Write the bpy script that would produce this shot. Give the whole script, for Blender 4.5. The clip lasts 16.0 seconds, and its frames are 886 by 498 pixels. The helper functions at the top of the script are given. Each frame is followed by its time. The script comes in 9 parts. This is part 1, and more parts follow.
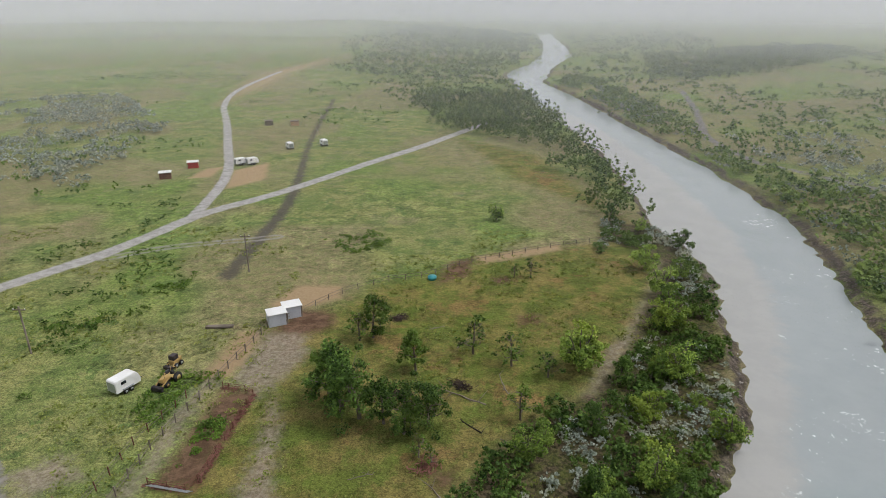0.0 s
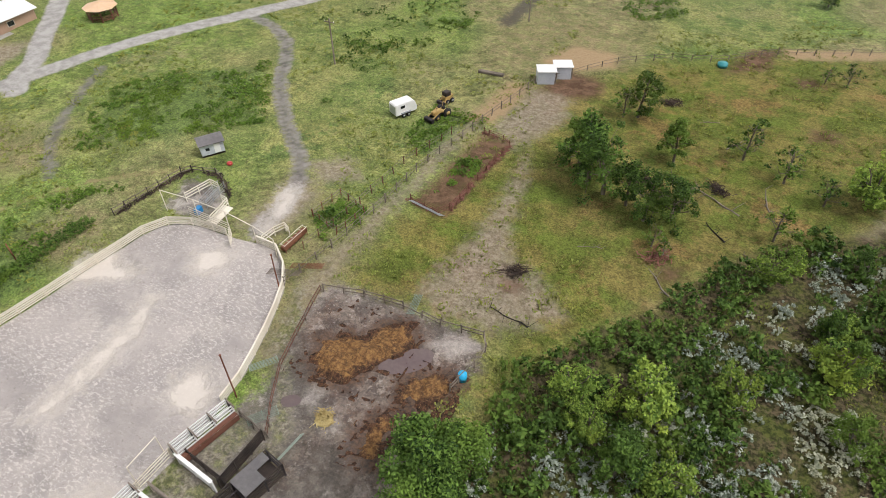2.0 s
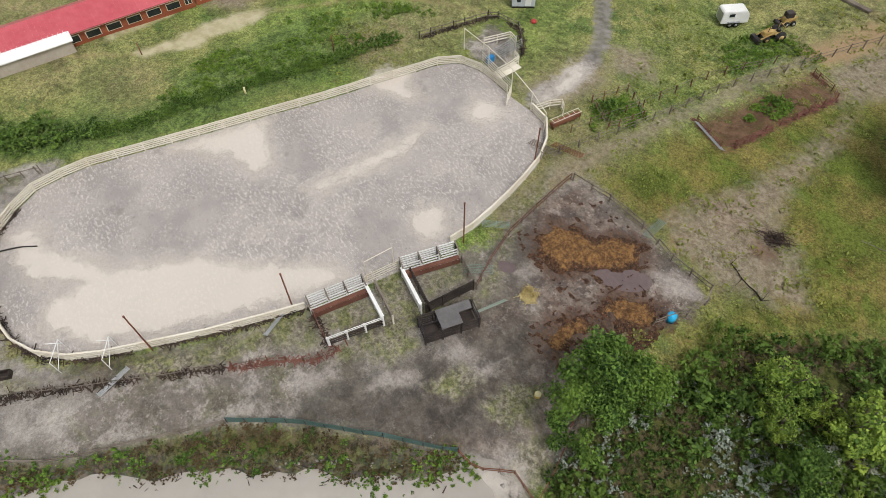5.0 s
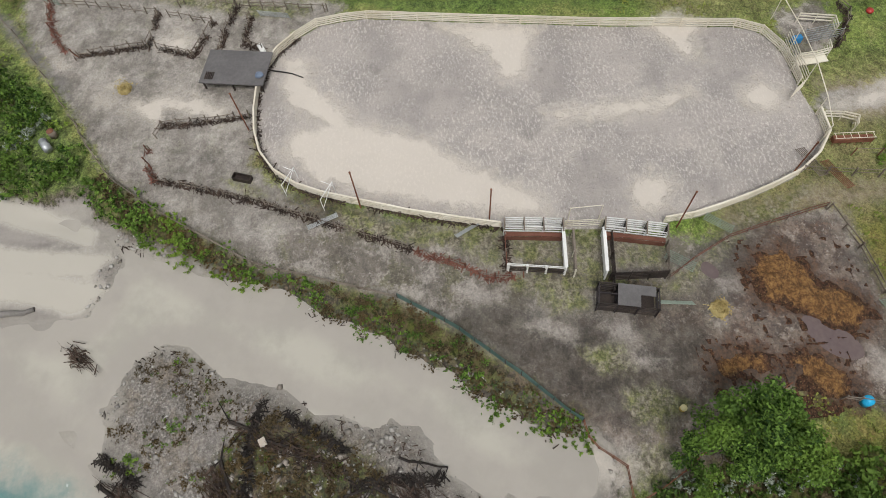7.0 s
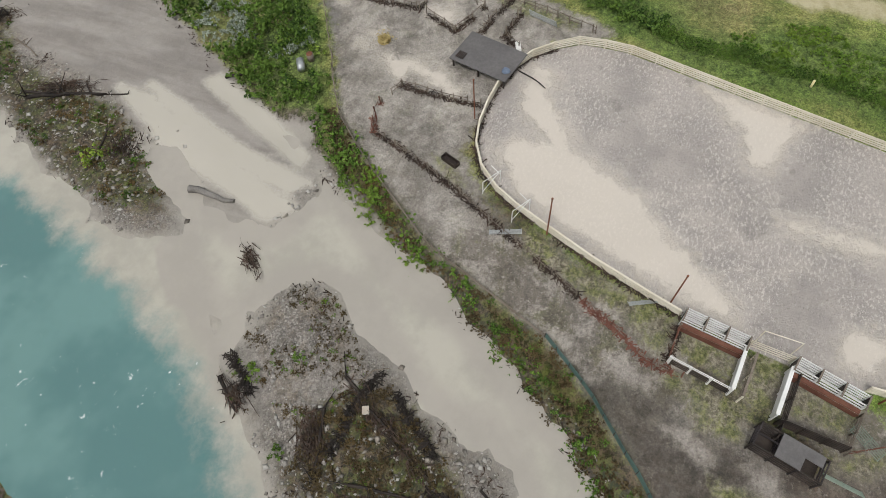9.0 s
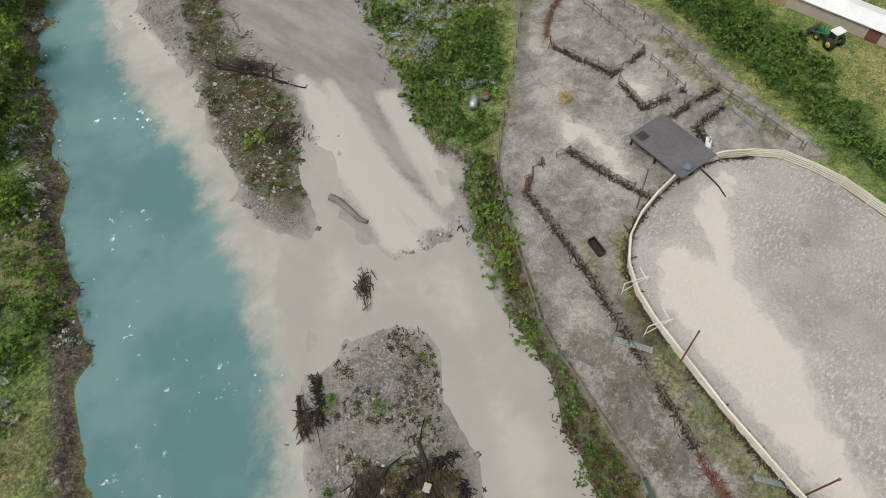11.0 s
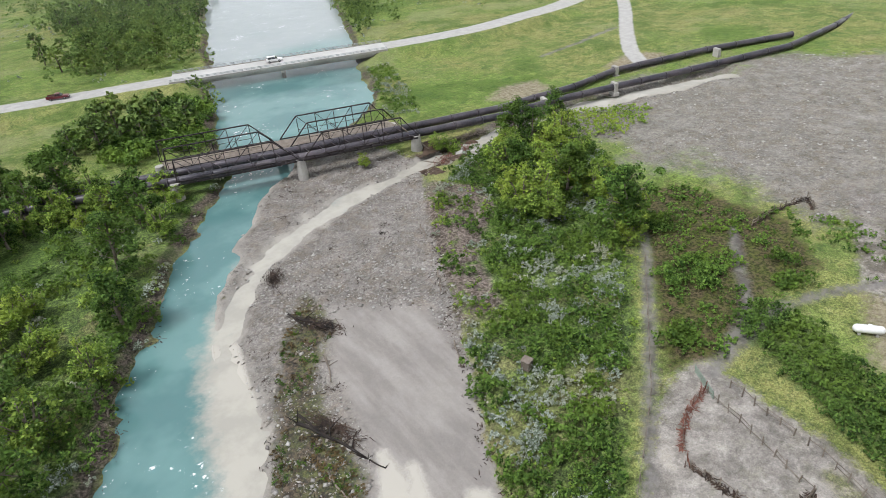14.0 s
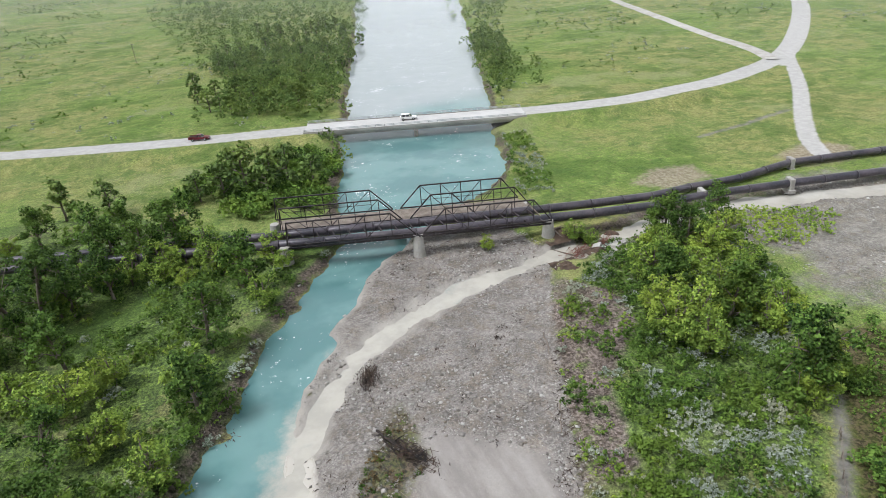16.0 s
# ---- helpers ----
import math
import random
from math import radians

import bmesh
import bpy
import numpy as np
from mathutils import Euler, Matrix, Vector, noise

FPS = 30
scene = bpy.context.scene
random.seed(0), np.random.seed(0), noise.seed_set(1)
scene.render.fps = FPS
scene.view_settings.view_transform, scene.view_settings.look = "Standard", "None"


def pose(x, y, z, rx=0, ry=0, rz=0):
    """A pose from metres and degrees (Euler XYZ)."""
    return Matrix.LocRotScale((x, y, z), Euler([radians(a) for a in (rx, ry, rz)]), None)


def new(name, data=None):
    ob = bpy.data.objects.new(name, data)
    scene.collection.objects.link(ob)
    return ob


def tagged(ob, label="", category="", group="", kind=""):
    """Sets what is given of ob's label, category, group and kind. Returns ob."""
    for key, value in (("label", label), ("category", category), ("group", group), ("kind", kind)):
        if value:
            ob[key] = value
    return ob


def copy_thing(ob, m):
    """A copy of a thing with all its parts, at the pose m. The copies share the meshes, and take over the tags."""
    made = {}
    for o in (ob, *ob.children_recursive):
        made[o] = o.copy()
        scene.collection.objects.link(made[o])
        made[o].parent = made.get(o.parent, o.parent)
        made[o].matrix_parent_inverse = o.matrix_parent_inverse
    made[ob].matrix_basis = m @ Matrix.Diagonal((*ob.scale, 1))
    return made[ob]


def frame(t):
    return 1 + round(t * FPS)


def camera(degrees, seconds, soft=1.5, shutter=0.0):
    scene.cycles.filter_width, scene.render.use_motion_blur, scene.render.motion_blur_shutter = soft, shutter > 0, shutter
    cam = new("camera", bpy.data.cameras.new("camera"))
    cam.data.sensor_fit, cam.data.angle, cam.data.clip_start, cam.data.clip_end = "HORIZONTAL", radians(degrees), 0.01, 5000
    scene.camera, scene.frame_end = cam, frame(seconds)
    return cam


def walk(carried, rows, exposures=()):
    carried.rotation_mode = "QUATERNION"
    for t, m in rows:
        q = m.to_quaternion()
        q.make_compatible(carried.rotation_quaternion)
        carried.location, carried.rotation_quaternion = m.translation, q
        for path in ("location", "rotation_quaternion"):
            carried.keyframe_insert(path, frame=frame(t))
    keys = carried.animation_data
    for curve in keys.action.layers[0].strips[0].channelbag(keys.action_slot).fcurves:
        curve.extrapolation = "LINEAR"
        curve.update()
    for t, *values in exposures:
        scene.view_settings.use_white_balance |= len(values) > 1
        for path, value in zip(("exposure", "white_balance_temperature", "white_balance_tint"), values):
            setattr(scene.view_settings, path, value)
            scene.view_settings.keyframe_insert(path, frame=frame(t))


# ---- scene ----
cam = camera(70.64, 16.0, 0.6)
# seconds, eye x y z, turn x y z
ROWS = [
    (0.0, 0.357, -0.323, 46.811, 68.26, -0.06, 0.14),
    (0.5, 0.416, -0.179, 46.865, 64.52, 0.17, 7.03),
    (1.0, 0.409, -0.390, 46.971, 58.52, 0.42, 14.62),
    (1.5, 0.016, -0.355, 47.046, 52.35, 0.43, 21.00),
    (2.0, -0.118, -0.383, 47.137, 47.01, 0.53, 26.35),
    (2.5, -0.283, -0.444, 47.299, 44.58, 0.62, 30.98),
    (3.0, -0.298, -0.562, 47.423, 44.60, 0.75, 35.86),
    (3.5, -0.264, -0.792, 47.570, 43.70, 0.94, 40.99),
    (4.0, -0.427, -1.237, 47.831, 41.07, 0.75, 46.85),
    (4.2, -0.579, -1.383, 47.937, 40.41, 0.62, 48.49),
    (6.3, -4.209, -0.950, 50.945, 27.26, 2.40, 73.48),
    (6.5, -4.415, -1.114, 50.993, 26.93, 2.52, 76.12),
    (7.0, -4.507, -1.906, 51.029, 27.38, 2.65, 84.97),
    (7.5, -4.558, -2.694, 50.887, 27.99, 2.66, 93.23),
    (8.0, -4.862, -3.287, 50.843, 28.44, 2.69, 100.14),
    (8.5, -5.564, -3.766, 50.699, 28.80, 2.94, 106.37),
    (9.0, -6.432, -4.308, 50.689, 29.19, 3.18, 112.70),
    (9.2, -6.873, -4.581, 50.652, 29.33, 3.32, 115.17),
    (11.3, -12.309, -8.553, 49.537, 34.52, 4.41, 135.66),
    (11.5, -12.968, -9.108, 49.510, 36.77, 4.49, 137.15),
    (12.0, -14.759, -10.796, 49.499, 42.17, 4.68, 140.19),
    (12.5, -16.601, -12.734, 49.592, 45.58, 4.82, 142.35),
    (13.0, -18.498, -15.045, 49.750, 49.38, 4.93, 143.00),
    (13.5, -20.440, -17.788, 49.916, 53.59, 4.84, 143.38),
    (14.0, -22.274, -20.424, 50.098, 57.66, 4.57, 144.87),
    (14.5, -24.199, -23.955, 50.067, 60.47, 4.45, 148.00),
    (15.0, -26.044, -27.730, 49.976, 61.66, 4.17, 151.05),
    (15.5, -27.749, -31.457, 49.906, 62.28, 3.92, 154.18),
    (16.0, -29.263, -34.946, 49.866, 62.95, 3.63, 157.44),
]
walk(cam, [(t, pose(x, y, z, rx, ry, rz)) for t, x, y, z, rx, ry, rz in ROWS],
     [(0.0, -0.16, 6300, 14), (2.0, 0.2, 6500, 15), (3.5, 0.12, 6500, 14), (7.0, -0.2, 6500, 11), (8.5, -0.22, 6500, 10), (11.5, -0.16, 6400, 11), (12.5, 0.02, 6350, 11), (14.0, 0.26, 6150, 12), (15.5, 0.32, 6080, 12)])

# ---------------------------------------------------------------- light: an overcast, rainy sky
world = bpy.data.worlds.new("overcast")
scene.world = world
world.use_nodes = True
wn = world.node_tree
wn.nodes.clear()
sky = wn.nodes.new("ShaderNodeTexSky")
sky.sky_type = "NISHITA"
sky.sun_disc = False
sky.sun_elevation, sky.sun_rotation = radians(60), radians(90)
sky.dust_density, sky.air_density = 5.0, 1.0
cloud = wn.nodes.new("ShaderNodeMixRGB")
cloud.inputs[0].default_value = 0.88
cloud.inputs[2].default_value = (8.6, 8.9, 9.2, 1)
wbg = wn.nodes.new("ShaderNodeBackground")
wbg.inputs[1].default_value = 0.078
wout = wn.nodes.new("ShaderNodeOutputWorld")
wn.links.new(sky.outputs[0], cloud.inputs[1])
wn.links.new(cloud.outputs[0], wbg.inputs[0])
wn.links.new(wbg.outputs[0], wout.inputs[0])
sun_data = bpy.data.lights.new("sun", "SUN")
sun_data.energy, sun_data.angle, sun_data.color = 3.0, radians(18), (1.0, 0.98, 0.95)
sun = new("sun", sun_data)
sun.rotation_euler = (0, radians(30), 0)


# ---------------------------------------------------------------- materials
class Nodes:
    """Short hand for building one node material."""

    def __init__(self, name):
        self.mat = bpy.data.materials.new(name)
        self.mat.use_nodes = True
        self.tree = self.mat.node_tree
        self.bsdf = self.tree.nodes["Principled BSDF"]
        self.geo = None

    def add(self, kind, **settings):
        n = self.tree.nodes.new(kind)
        if "blend_type" in settings:
            n.blend_type = settings["blend_type"]
        if "operation" in settings:
            n.operation = settings["operation"]
        return n

    def link(self, a, b):
        if isinstance(a, (int, float)):
            b.default_value = (a, a, a, 1) if b.type == "RGBA" else a
        elif isinstance(a, tuple):
            b.default_value = (*a, 1) if len(a) == 3 else a
        else:
            self.tree.links.new(a, b)

    def place(self):
        if self.geo is None:
            self.geo = self.add("ShaderNodeNewGeometry")
        return self.geo.outputs["Position"]

    def obj(self):
        return self.add("ShaderNodeTexCoord").outputs["Object"]

    def noise(self, scale, detail=4.0, rough=0.55, where=None, stretch=None):
        n = self.add("ShaderNodeTexNoise")
        n.inputs["Scale"].default_value = scale
        n.inputs["Detail"].default_value = detail
        n.inputs["Roughness"].default_value = rough
        src = where if where is not None else self.place()
        if stretch:
            m = self.add("ShaderNodeMapping")
            m.inputs["Scale"].default_value = stretch
            self.link(src, m.inputs[0])
            src = m.outputs[0]
        self.link(src, n.inputs["Vector"])
        return n.outputs["Fac"]

    def math(self, op, a, b=0.0, c=0.0):
        n = self.add("ShaderNodeMath", operation=op)
        self.link(a, n.inputs[0]), self.link(b, n.inputs[1]), self.link(c, n.inputs[2])
        return n.outputs[0]

    def step(self, x, lo, hi):
        n = self.add("ShaderNodeMapRange")
        n.interpolation_type = "SMOOTHSTEP"
        self.link(x, n.inputs[0])
        n.inputs[1].default_value, n.inputs[2].default_value = lo, hi
        return n.outputs[0]

    def mix(self, f, a, b, how="MIX"):
        n = self.add("ShaderNodeMixRGB", blend_type=how)
        self.link(f, n.inputs[0]), self.link(a, n.inputs[1]), self.link(b, n.inputs[2])
        return n.outputs[0]

    def pebbles(self, scale):
        """A random tone for each pebble-like cell."""
        n = self.add("ShaderNodeTexVoronoi")
        n.inputs["Scale"].default_value = scale
        self.link(self.place(), n.inputs["Vector"])
        sep = self.add("ShaderNodeSeparateXYZ")
        self.link(n.outputs["Color"], sep.inputs[0])
        return sep.outputs["X"], n.outputs["Distance"]

    def attr(self, name):
        n = self.add("ShaderNodeAttribute")
        n.attribute_name = name
        return n.outputs["Fac"]

    def bump(self, height, strength, distance):
        n = self.add("ShaderNodeBump")
        n.inputs["Strength"].default_value, n.inputs["Distance"].default_value = strength, distance
        self.link(height, n.inputs["Height"])
        self.link(n.outputs[0], self.bsdf.inputs["Normal"])

    def done(self, colour, rough=0.8, metal=0.0, spec=0.5):
        self.link(colour, self.bsdf.inputs["Base Color"])
        self.link(rough, self.bsdf.inputs["Roughness"])
        self.bsdf.inputs["Metallic"].default_value = metal
        self.bsdf.inputs["Specular IOR Level"].default_value = spec
        return self.mat


def plain(name, a, b, scale=3.0, rough=0.7, metal=0.0, bump=0.1, spec=0.4, stretch=None):
    """A surface that wavers between two colours at two scales, with a little relief and a shift from piece to piece."""
    n = Nodes(name)
    big = n.noise(scale * 0.25, 3, 0.6, None, stretch)
    fine = n.noise(scale * 4, 5, 0.65, None, stretch)
    f = n.step(n.math("ADD", n.math("MULTIPLY", big, 0.6), n.math("MULTIPLY", fine, 0.4)), 0.35, 0.65)
    col = n.mix(f, a, b)
    rnd = n.add("ShaderNodeObjectInfo").outputs["Random"]
    col = n.mix(n.math("MULTIPLY", rnd, 0.25), col, tuple(v * 0.7 for v in a))
    n.bump(fine, bump, 0.03)
    return n.done(col, rough, metal, spec)


def leafy(name, dark, light, pale=None, pale_share=0.0):
    n = Nodes(name)
    isl = n.add("ShaderNodeNewGeometry").outputs["Random Per Island"]
    rnd = n.add("ShaderNodeObjectInfo").outputs["Random"]
    col = n.mix(n.step(isl, 0.12, 0.95), dark, light)
    tone = n.noise(0.25, 3)
    col = n.mix(n.step(tone, 0.42, 0.62), col, n.mix(0.5, col, light))
    col = n.mix(n.math("MULTIPLY", n.step(n.noise(0.09, 4, 0.6), 0.48, 0.62), 0.55), col, (light[0] * 1.05, light[1] * 0.92, light[2] * 0.7))
    col = n.mix(n.math("MULTIPLY", n.step(n.noise(0.5, 3, 0.6), 0.52, 0.64), 0.5), col, dark)
    col = n.mix(n.math("MULTIPLY", rnd, 0.45), col, tuple(v * 0.6 for v in dark))
    if pale:
        col = n.mix(n.math("LESS_THAN", n.math("FRACT", n.math("MULTIPLY", isl, 7.13)), pale_share), col, pale)
    mat = n.done(col, 0.65, 0, 0.12)
    back = n.add("ShaderNodeBsdfTranslucent")
    n.link(n.mix(0.5, col, light), back.inputs[0])
    both = n.add("ShaderNodeMixShader")
    both.inputs[0].default_value = 0.1
    n.link(n.bsdf.outputs[0], both.inputs[1]), n.link(back.outputs[0], both.inputs[2])
    n.link(both.outputs[0], n.tree.nodes["Material Output"].inputs[0])
    return mat


def ground_material():
    n = Nodes("ground_cover")
    fine = n.noise(2.3, 8, 0.72)
    mid = n.noise(0.55, 7, 0.68)
    wide = n.noise(0.11, 6, 0.65)
    vast = n.noise(0.022, 4, 0.55)
    wob = n.math("ADD", n.math("MULTIPLY", n.math("SUBTRACT", mid, 0.5), 2.6), n.math("MULTIPLY", n.math("SUBTRACT", fine, 0.5), 1.6))

    def zone(name, lo=-0.35, hi=0.45, amount=1.0):
        return n.step(n.math("ADD", n.attr(name), n.math("MULTIPLY", wob, amount)), lo, hi)

    # meadow
    clump = n.noise(0.33, 9, 0.78)
    grass = n.mix(n.step(wide, 0.38, 0.62), (0.125, 0.185, 0.035), (0.215, 0.225, 0.062))
    grass = n.mix(n.math("MULTIPLY", n.step(vast, 0.45, 0.6), 0.85), grass, (0.12, 0.205, 0.026))
    grass = n.mix(n.math("MULTIPLY", n.step(mid, 0.5, 0.72), 0.7), grass, (0.25, 0.225, 0.09))
    grass = n.mix(n.math("MULTIPLY", n.step(fine, 0.5, 0.6), 0.65), grass, (0.065, 0.095, 0.018))
    grass = n.mix(n.math("MULTIPLY", n.step(n.noise(4.5, 5, 0.7), 0.56, 0.64), 0.5), grass, (0.29, 0.285, 0.12))
    grass = n.mix(n.math("MULTIPLY", n.step(n.noise(1.1, 8, 0.75), 0.54, 0.62), 0.6), grass, (0.055, 0.10, 0.016))
    grass = n.mix(n.math("MULTIPLY", n.step(clump, 0.53, 0.6), 0.55), grass, (0.05, 0.092, 0.017))
    grass = n.mix(n.math("MULTIPLY", n.step(n.noise(0.8, 8, 0.8, None, (1, 1.3, 1)), 0.56, 0.62), 0.45), grass, (0.25, 0.26, 0.10))
    patch = n.math("MULTIPLY", n.step(n.noise(0.13, 7, 0.7), 0.57, 0.61), n.step(fine, 0.3, 0.5))
    grass = n.mix(n.math("MULTIPLY", patch, 0.8), grass, n.mix(n.step(fine, 0.4, 0.6), (0.03, 0.068, 0.012), (0.10, 0.175, 0.03)))
    grass = n.mix(n.math("MULTIPLY", n.math("MULTIPLY", n.step(n.noise(0.05, 8, 0.72), 0.57, 0.65), 0.4), n.step(n.attr("z_dull"), -2.0, 2.0)), grass, n.mix(n.step(fine, 0.4, 0.6), (0.17, 0.13, 0.07), (0.28, 0.24, 0.13)))
    grass = n.mix(n.math("MULTIPLY", zone("z_weed", -0.5, 1.2), 0.8), grass, n.mix(n.step(fine, 0.35, 0.65), (0.028, 0.065, 0.012), (0.12, 0.19, 0.032)))
    lush = n.mix(n.step(fine, 0.38, 0.62), (0.026, 0.055, 0.011), (0.155, 0.245, 0.042))
    # dark clumps in this green also stand in for shaded gaps between bushes
    lush = n.mix(n.step(clump, 0.47, 0.55), lush, n.mix(n.step(fine, 0.42, 0.58), (0.018, 0.042, 0.009), (0.085, 0.145, 0.026)))
    lush = n.mix(n.math("MULTIPLY", n.step(n.noise(0.1, 6, 0.7), 0.55, 0.63), 0.6), lush, n.mix(n.step(fine, 0.4, 0.6), (0.09, 0.08, 0.035), (0.24, 0.22, 0.09)))
    grass = n.mix(n.math("MULTIPLY", zone("z_lush", -0.5, 1.2, 1.4), 0.92), grass, lush)
    grass = n.mix(n.math("MULTIPLY", n.math("MULTIPLY", zone("z_dry", -2, 3), 0.7), n.math("ADD", n.math("MULTIPLY", n.step(n.attr("z_dull"), -2.0, 2.0), 0.7), 0.3)), grass, n.mix(n.step(mid, 0.4, 0.6), (0.225, 0.172, 0.09), (0.165, 0.168, 0.06)))
    grass = n.mix(n.math("MULTIPLY", zone("z_soil", -0.5, 1.5, 1.4), n.step(n.noise(0.35, 6, 0.7), 0.34, 0.5)), grass, n.mix(n.step(fine, 0.4, 0.6), (0.06, 0.044, 0.03), (0.20, 0.17, 0.135)))
    grass = n.mix(zone("z_bank", -0.6, 1.0, 1.2), grass, n.mix(n.step(fine, 0.4, 0.6), (0.022, 0.016, 0.011), (0.12, 0.098, 0.072)))
    grass = n.mix(0.04, grass, (0.45, 0.46, 0.36))
    speck = n.math("ADD", n.math("MULTIPLY", n.step(n.noise(0.9, 10, 0.85), 0.34, 0.62), 0.85), n.math("MULTIPLY", n.step(n.noise(0.22, 9, 0.78), 0.4, 0.6), 0.55))
    rough_sward = n.step(n.noise(0.045, 5, 0.6), 0.4, 0.6)
    # speckle weakens away from the flight path, shaped to fit the camera's view
    grass = n.mix(n.math("MULTIPLY", n.math("ADD", n.math("MULTIPLY", rough_sward, 0.5), 0.4), n.math("ADD", n.math("MULTIPLY", n.step(n.attr("z_near_speck"), -6.0, 6.0), 0.45), 0.55)), grass, n.mix(1.0, grass, n.math("ADD", speck, 0.25), "MULTIPLY"))
    grass = n.mix(1.0, grass, (1.06, 1.02, 1.12), "MULTIPLY")
    # the meadows across the river are mottled with darker clumps
    south = n.math("SUBTRACT", 1.0, n.step(n.attr("z_dull"), -2.0, 1.0))
    grass = n.mix(n.math("MULTIPLY", n.math("MULTIPLY", n.step(n.noise(0.045, 7, 0.7), 0.5, 0.6), 0.6), south), grass, (0.062, 0.112, 0.022))
    grass = n.mix(n.math("MULTIPLY", n.math("MULTIPLY", n.step(n.noise(0.03, 7, 0.7), 0.54, 0.63), 0.55), south), grass, (0.235, 0.245, 0.115))
    # the grazed pasture is olive and rust brown; its greens also darkened for tree shade
    warm = n.mix(n.step(n.noise(0.14, 7, 0.7), 0.4, 0.6), (0.09, 0.118, 0.018), (0.18, 0.148, 0.045))
    warm = n.mix(n.math("MULTIPLY", n.step(n.noise(0.3, 7, 0.72), 0.52, 0.6), 0.75), warm, (0.085, 0.122, 0.018))
    warm = n.mix(n.math("MULTIPLY", n.step(n.noise(0.085, 6, 0.7), 0.55, 0.62), 0.7), warm, n.mix(n.step(fine, 0.4, 0.6), (0.145, 0.072, 0.03), (0.25, 0.15, 0.065)))
    warm = n.mix(1.0, warm, n.math("ADD", n.math("MULTIPLY", speck, 0.6), 0.55), "MULTIPLY")
    grass = n.mix(n.math("MULTIPLY", zone("z_warm", -2.0, 2.5, 1.5), 0.88), grass, warm)
    grain, _ = n.pebbles(7.5)
    grass = n.mix(0.75, grass, n.mix(1.0, grass, n.math("ADD", n.math("MULTIPLY", grain, 0.95), 0.5), "MULTIPLY"))
    # bare earth of several kinds
    grass = n.mix(n.math("MULTIPLY", zone("z_stony", -1.5, 1.6, 1.9), 0.8), grass, n.mix(n.step(n.noise(1.2, 9, 0.8), 0.36, 0.64), (0.16, 0.122, 0.088), (0.37, 0.312, 0.245)))
    earth = n.mix(n.step(mid, 0.4, 0.62), (0.085, 0.043, 0.03), (0.18, 0.105, 0.07))
    col = n.mix(n.math("MULTIPLY", zone("z_red", -1.2, 1.4, 1.3), 0.9), grass, earth)
    straw = n.mix(fine, (0.42, 0.32, 0.19), (0.26, 0.17, 0.09))
    col = n.mix(zone("z_straw", -1.0, 1.2, 1.3), col, straw)
    mudtone = n.mix(n.step(n.noise(0.35, 9, 0.74), 0.44, 0.56), (0.148, 0.129, 0.108), (0.325, 0.295, 0.26))
    mudtone = n.mix(n.math("MULTIPLY", n.step(fine, 0.5, 0.66), 0.5), mudtone, (0.12, 0.105, 0.09))
    mudtone = n.mix(n.math("MULTIPLY", n.step(n.noise(0.4, 9, 0.75), 0.52, 0.58), 0.75), mudtone, n.mix(n.step(fine, 0.4, 0.6), (0.085, 0.08, 0.04), (0.20, 0.195, 0.12)))
    mudtone = n.mix(n.math("MULTIPLY", n.step(n.noise(0.1, 9, 0.72), 0.5, 0.57), 0.75), mudtone, (0.105, 0.09, 0.068))
    churn = n.mix(n.step(clump, 0.44, 0.58), (0.062, 0.043, 0.034), (0.185, 0.142, 0.115))
    churn = n.mix(n.math("MULTIPLY", n.step(n.noise(0.4, 7, 0.72), 0.55, 0.62), 0.7), churn, (0.36, 0.305, 0.265))
    churn = n.mix(n.math("MULTIPLY", n.step(n.noise(0.28, 7, 0.75), 0.52, 0.58), 0.75), churn, n.mix(n.step(fine, 0.4, 0.6), (0.04, 0.022, 0.015), (0.135, 0.078, 0.05)))
    churn = n.mix(n.math("MULTIPLY", n.step(fine, 0.55, 0.63), 0.5), churn, (0.10, 0.05, 0.028))
    mudtone = n.mix(n.math("MULTIPLY", zone("z_churn", -2.0, 2.0, 2.0), 0.92), mudtone, churn)
    mudtone = n.mix(n.math("MULTIPLY", n.step(n.noise(2.2, 5, 0.75), 0.57, 0.64), 0.55), mudtone, (0.40, 0.37, 0.33))
    mudtone = n.mix(n.math("MULTIPLY", n.step(n.noise(0.7, 8, 0.78), 0.55, 0.62), 0.55), mudtone, (0.085, 0.072, 0.06))
    mudtone = n.mix(n.math("MULTIPLY", zone("z_pale", -2.5, 2.5, 2.0), 0.6), mudtone, n.mix(n.step(n.noise(0.3, 6, 0.7), 0.42, 0.58), (0.215, 0.198, 0.178), (0.36, 0.33, 0.297)))
    mudtone = n.mix(n.math("MULTIPLY", zone("z_damp", -2.0, 2.0, 2.0), 0.86), mudtone, n.mix(n.step(mid, 0.4, 0.6), (0.046, 0.039, 0.031), (0.11, 0.096, 0.078)))
    mudtone = n.mix(n.math("MULTIPLY", zone("z_light", -1.0, 1.2, 1.6), 0.7), mudtone, (0.37, 0.335, 0.30))
    m_mud = zone("z_mud", -0.6, 0.8, 1.4)
    col = n.mix(m_mud, col, mudtone)
    gravel = n.mix(n.step(n.noise(1.9, 10, 0.85), 0.38, 0.64), (0.11, 0.097, 0.085), (0.31, 0.286, 0.258))
    gravel = n.mix(n.step(n.noise(0.16, 5, 0.65), 0.44, 0.62), gravel, n.mix(0.35, gravel, (0.275, 0.25, 0.225)))
    gravel = n.mix(n.math("MULTIPLY", n.step(mid, 0.56, 0.7), 0.5), gravel, (0.135, 0.118, 0.095))
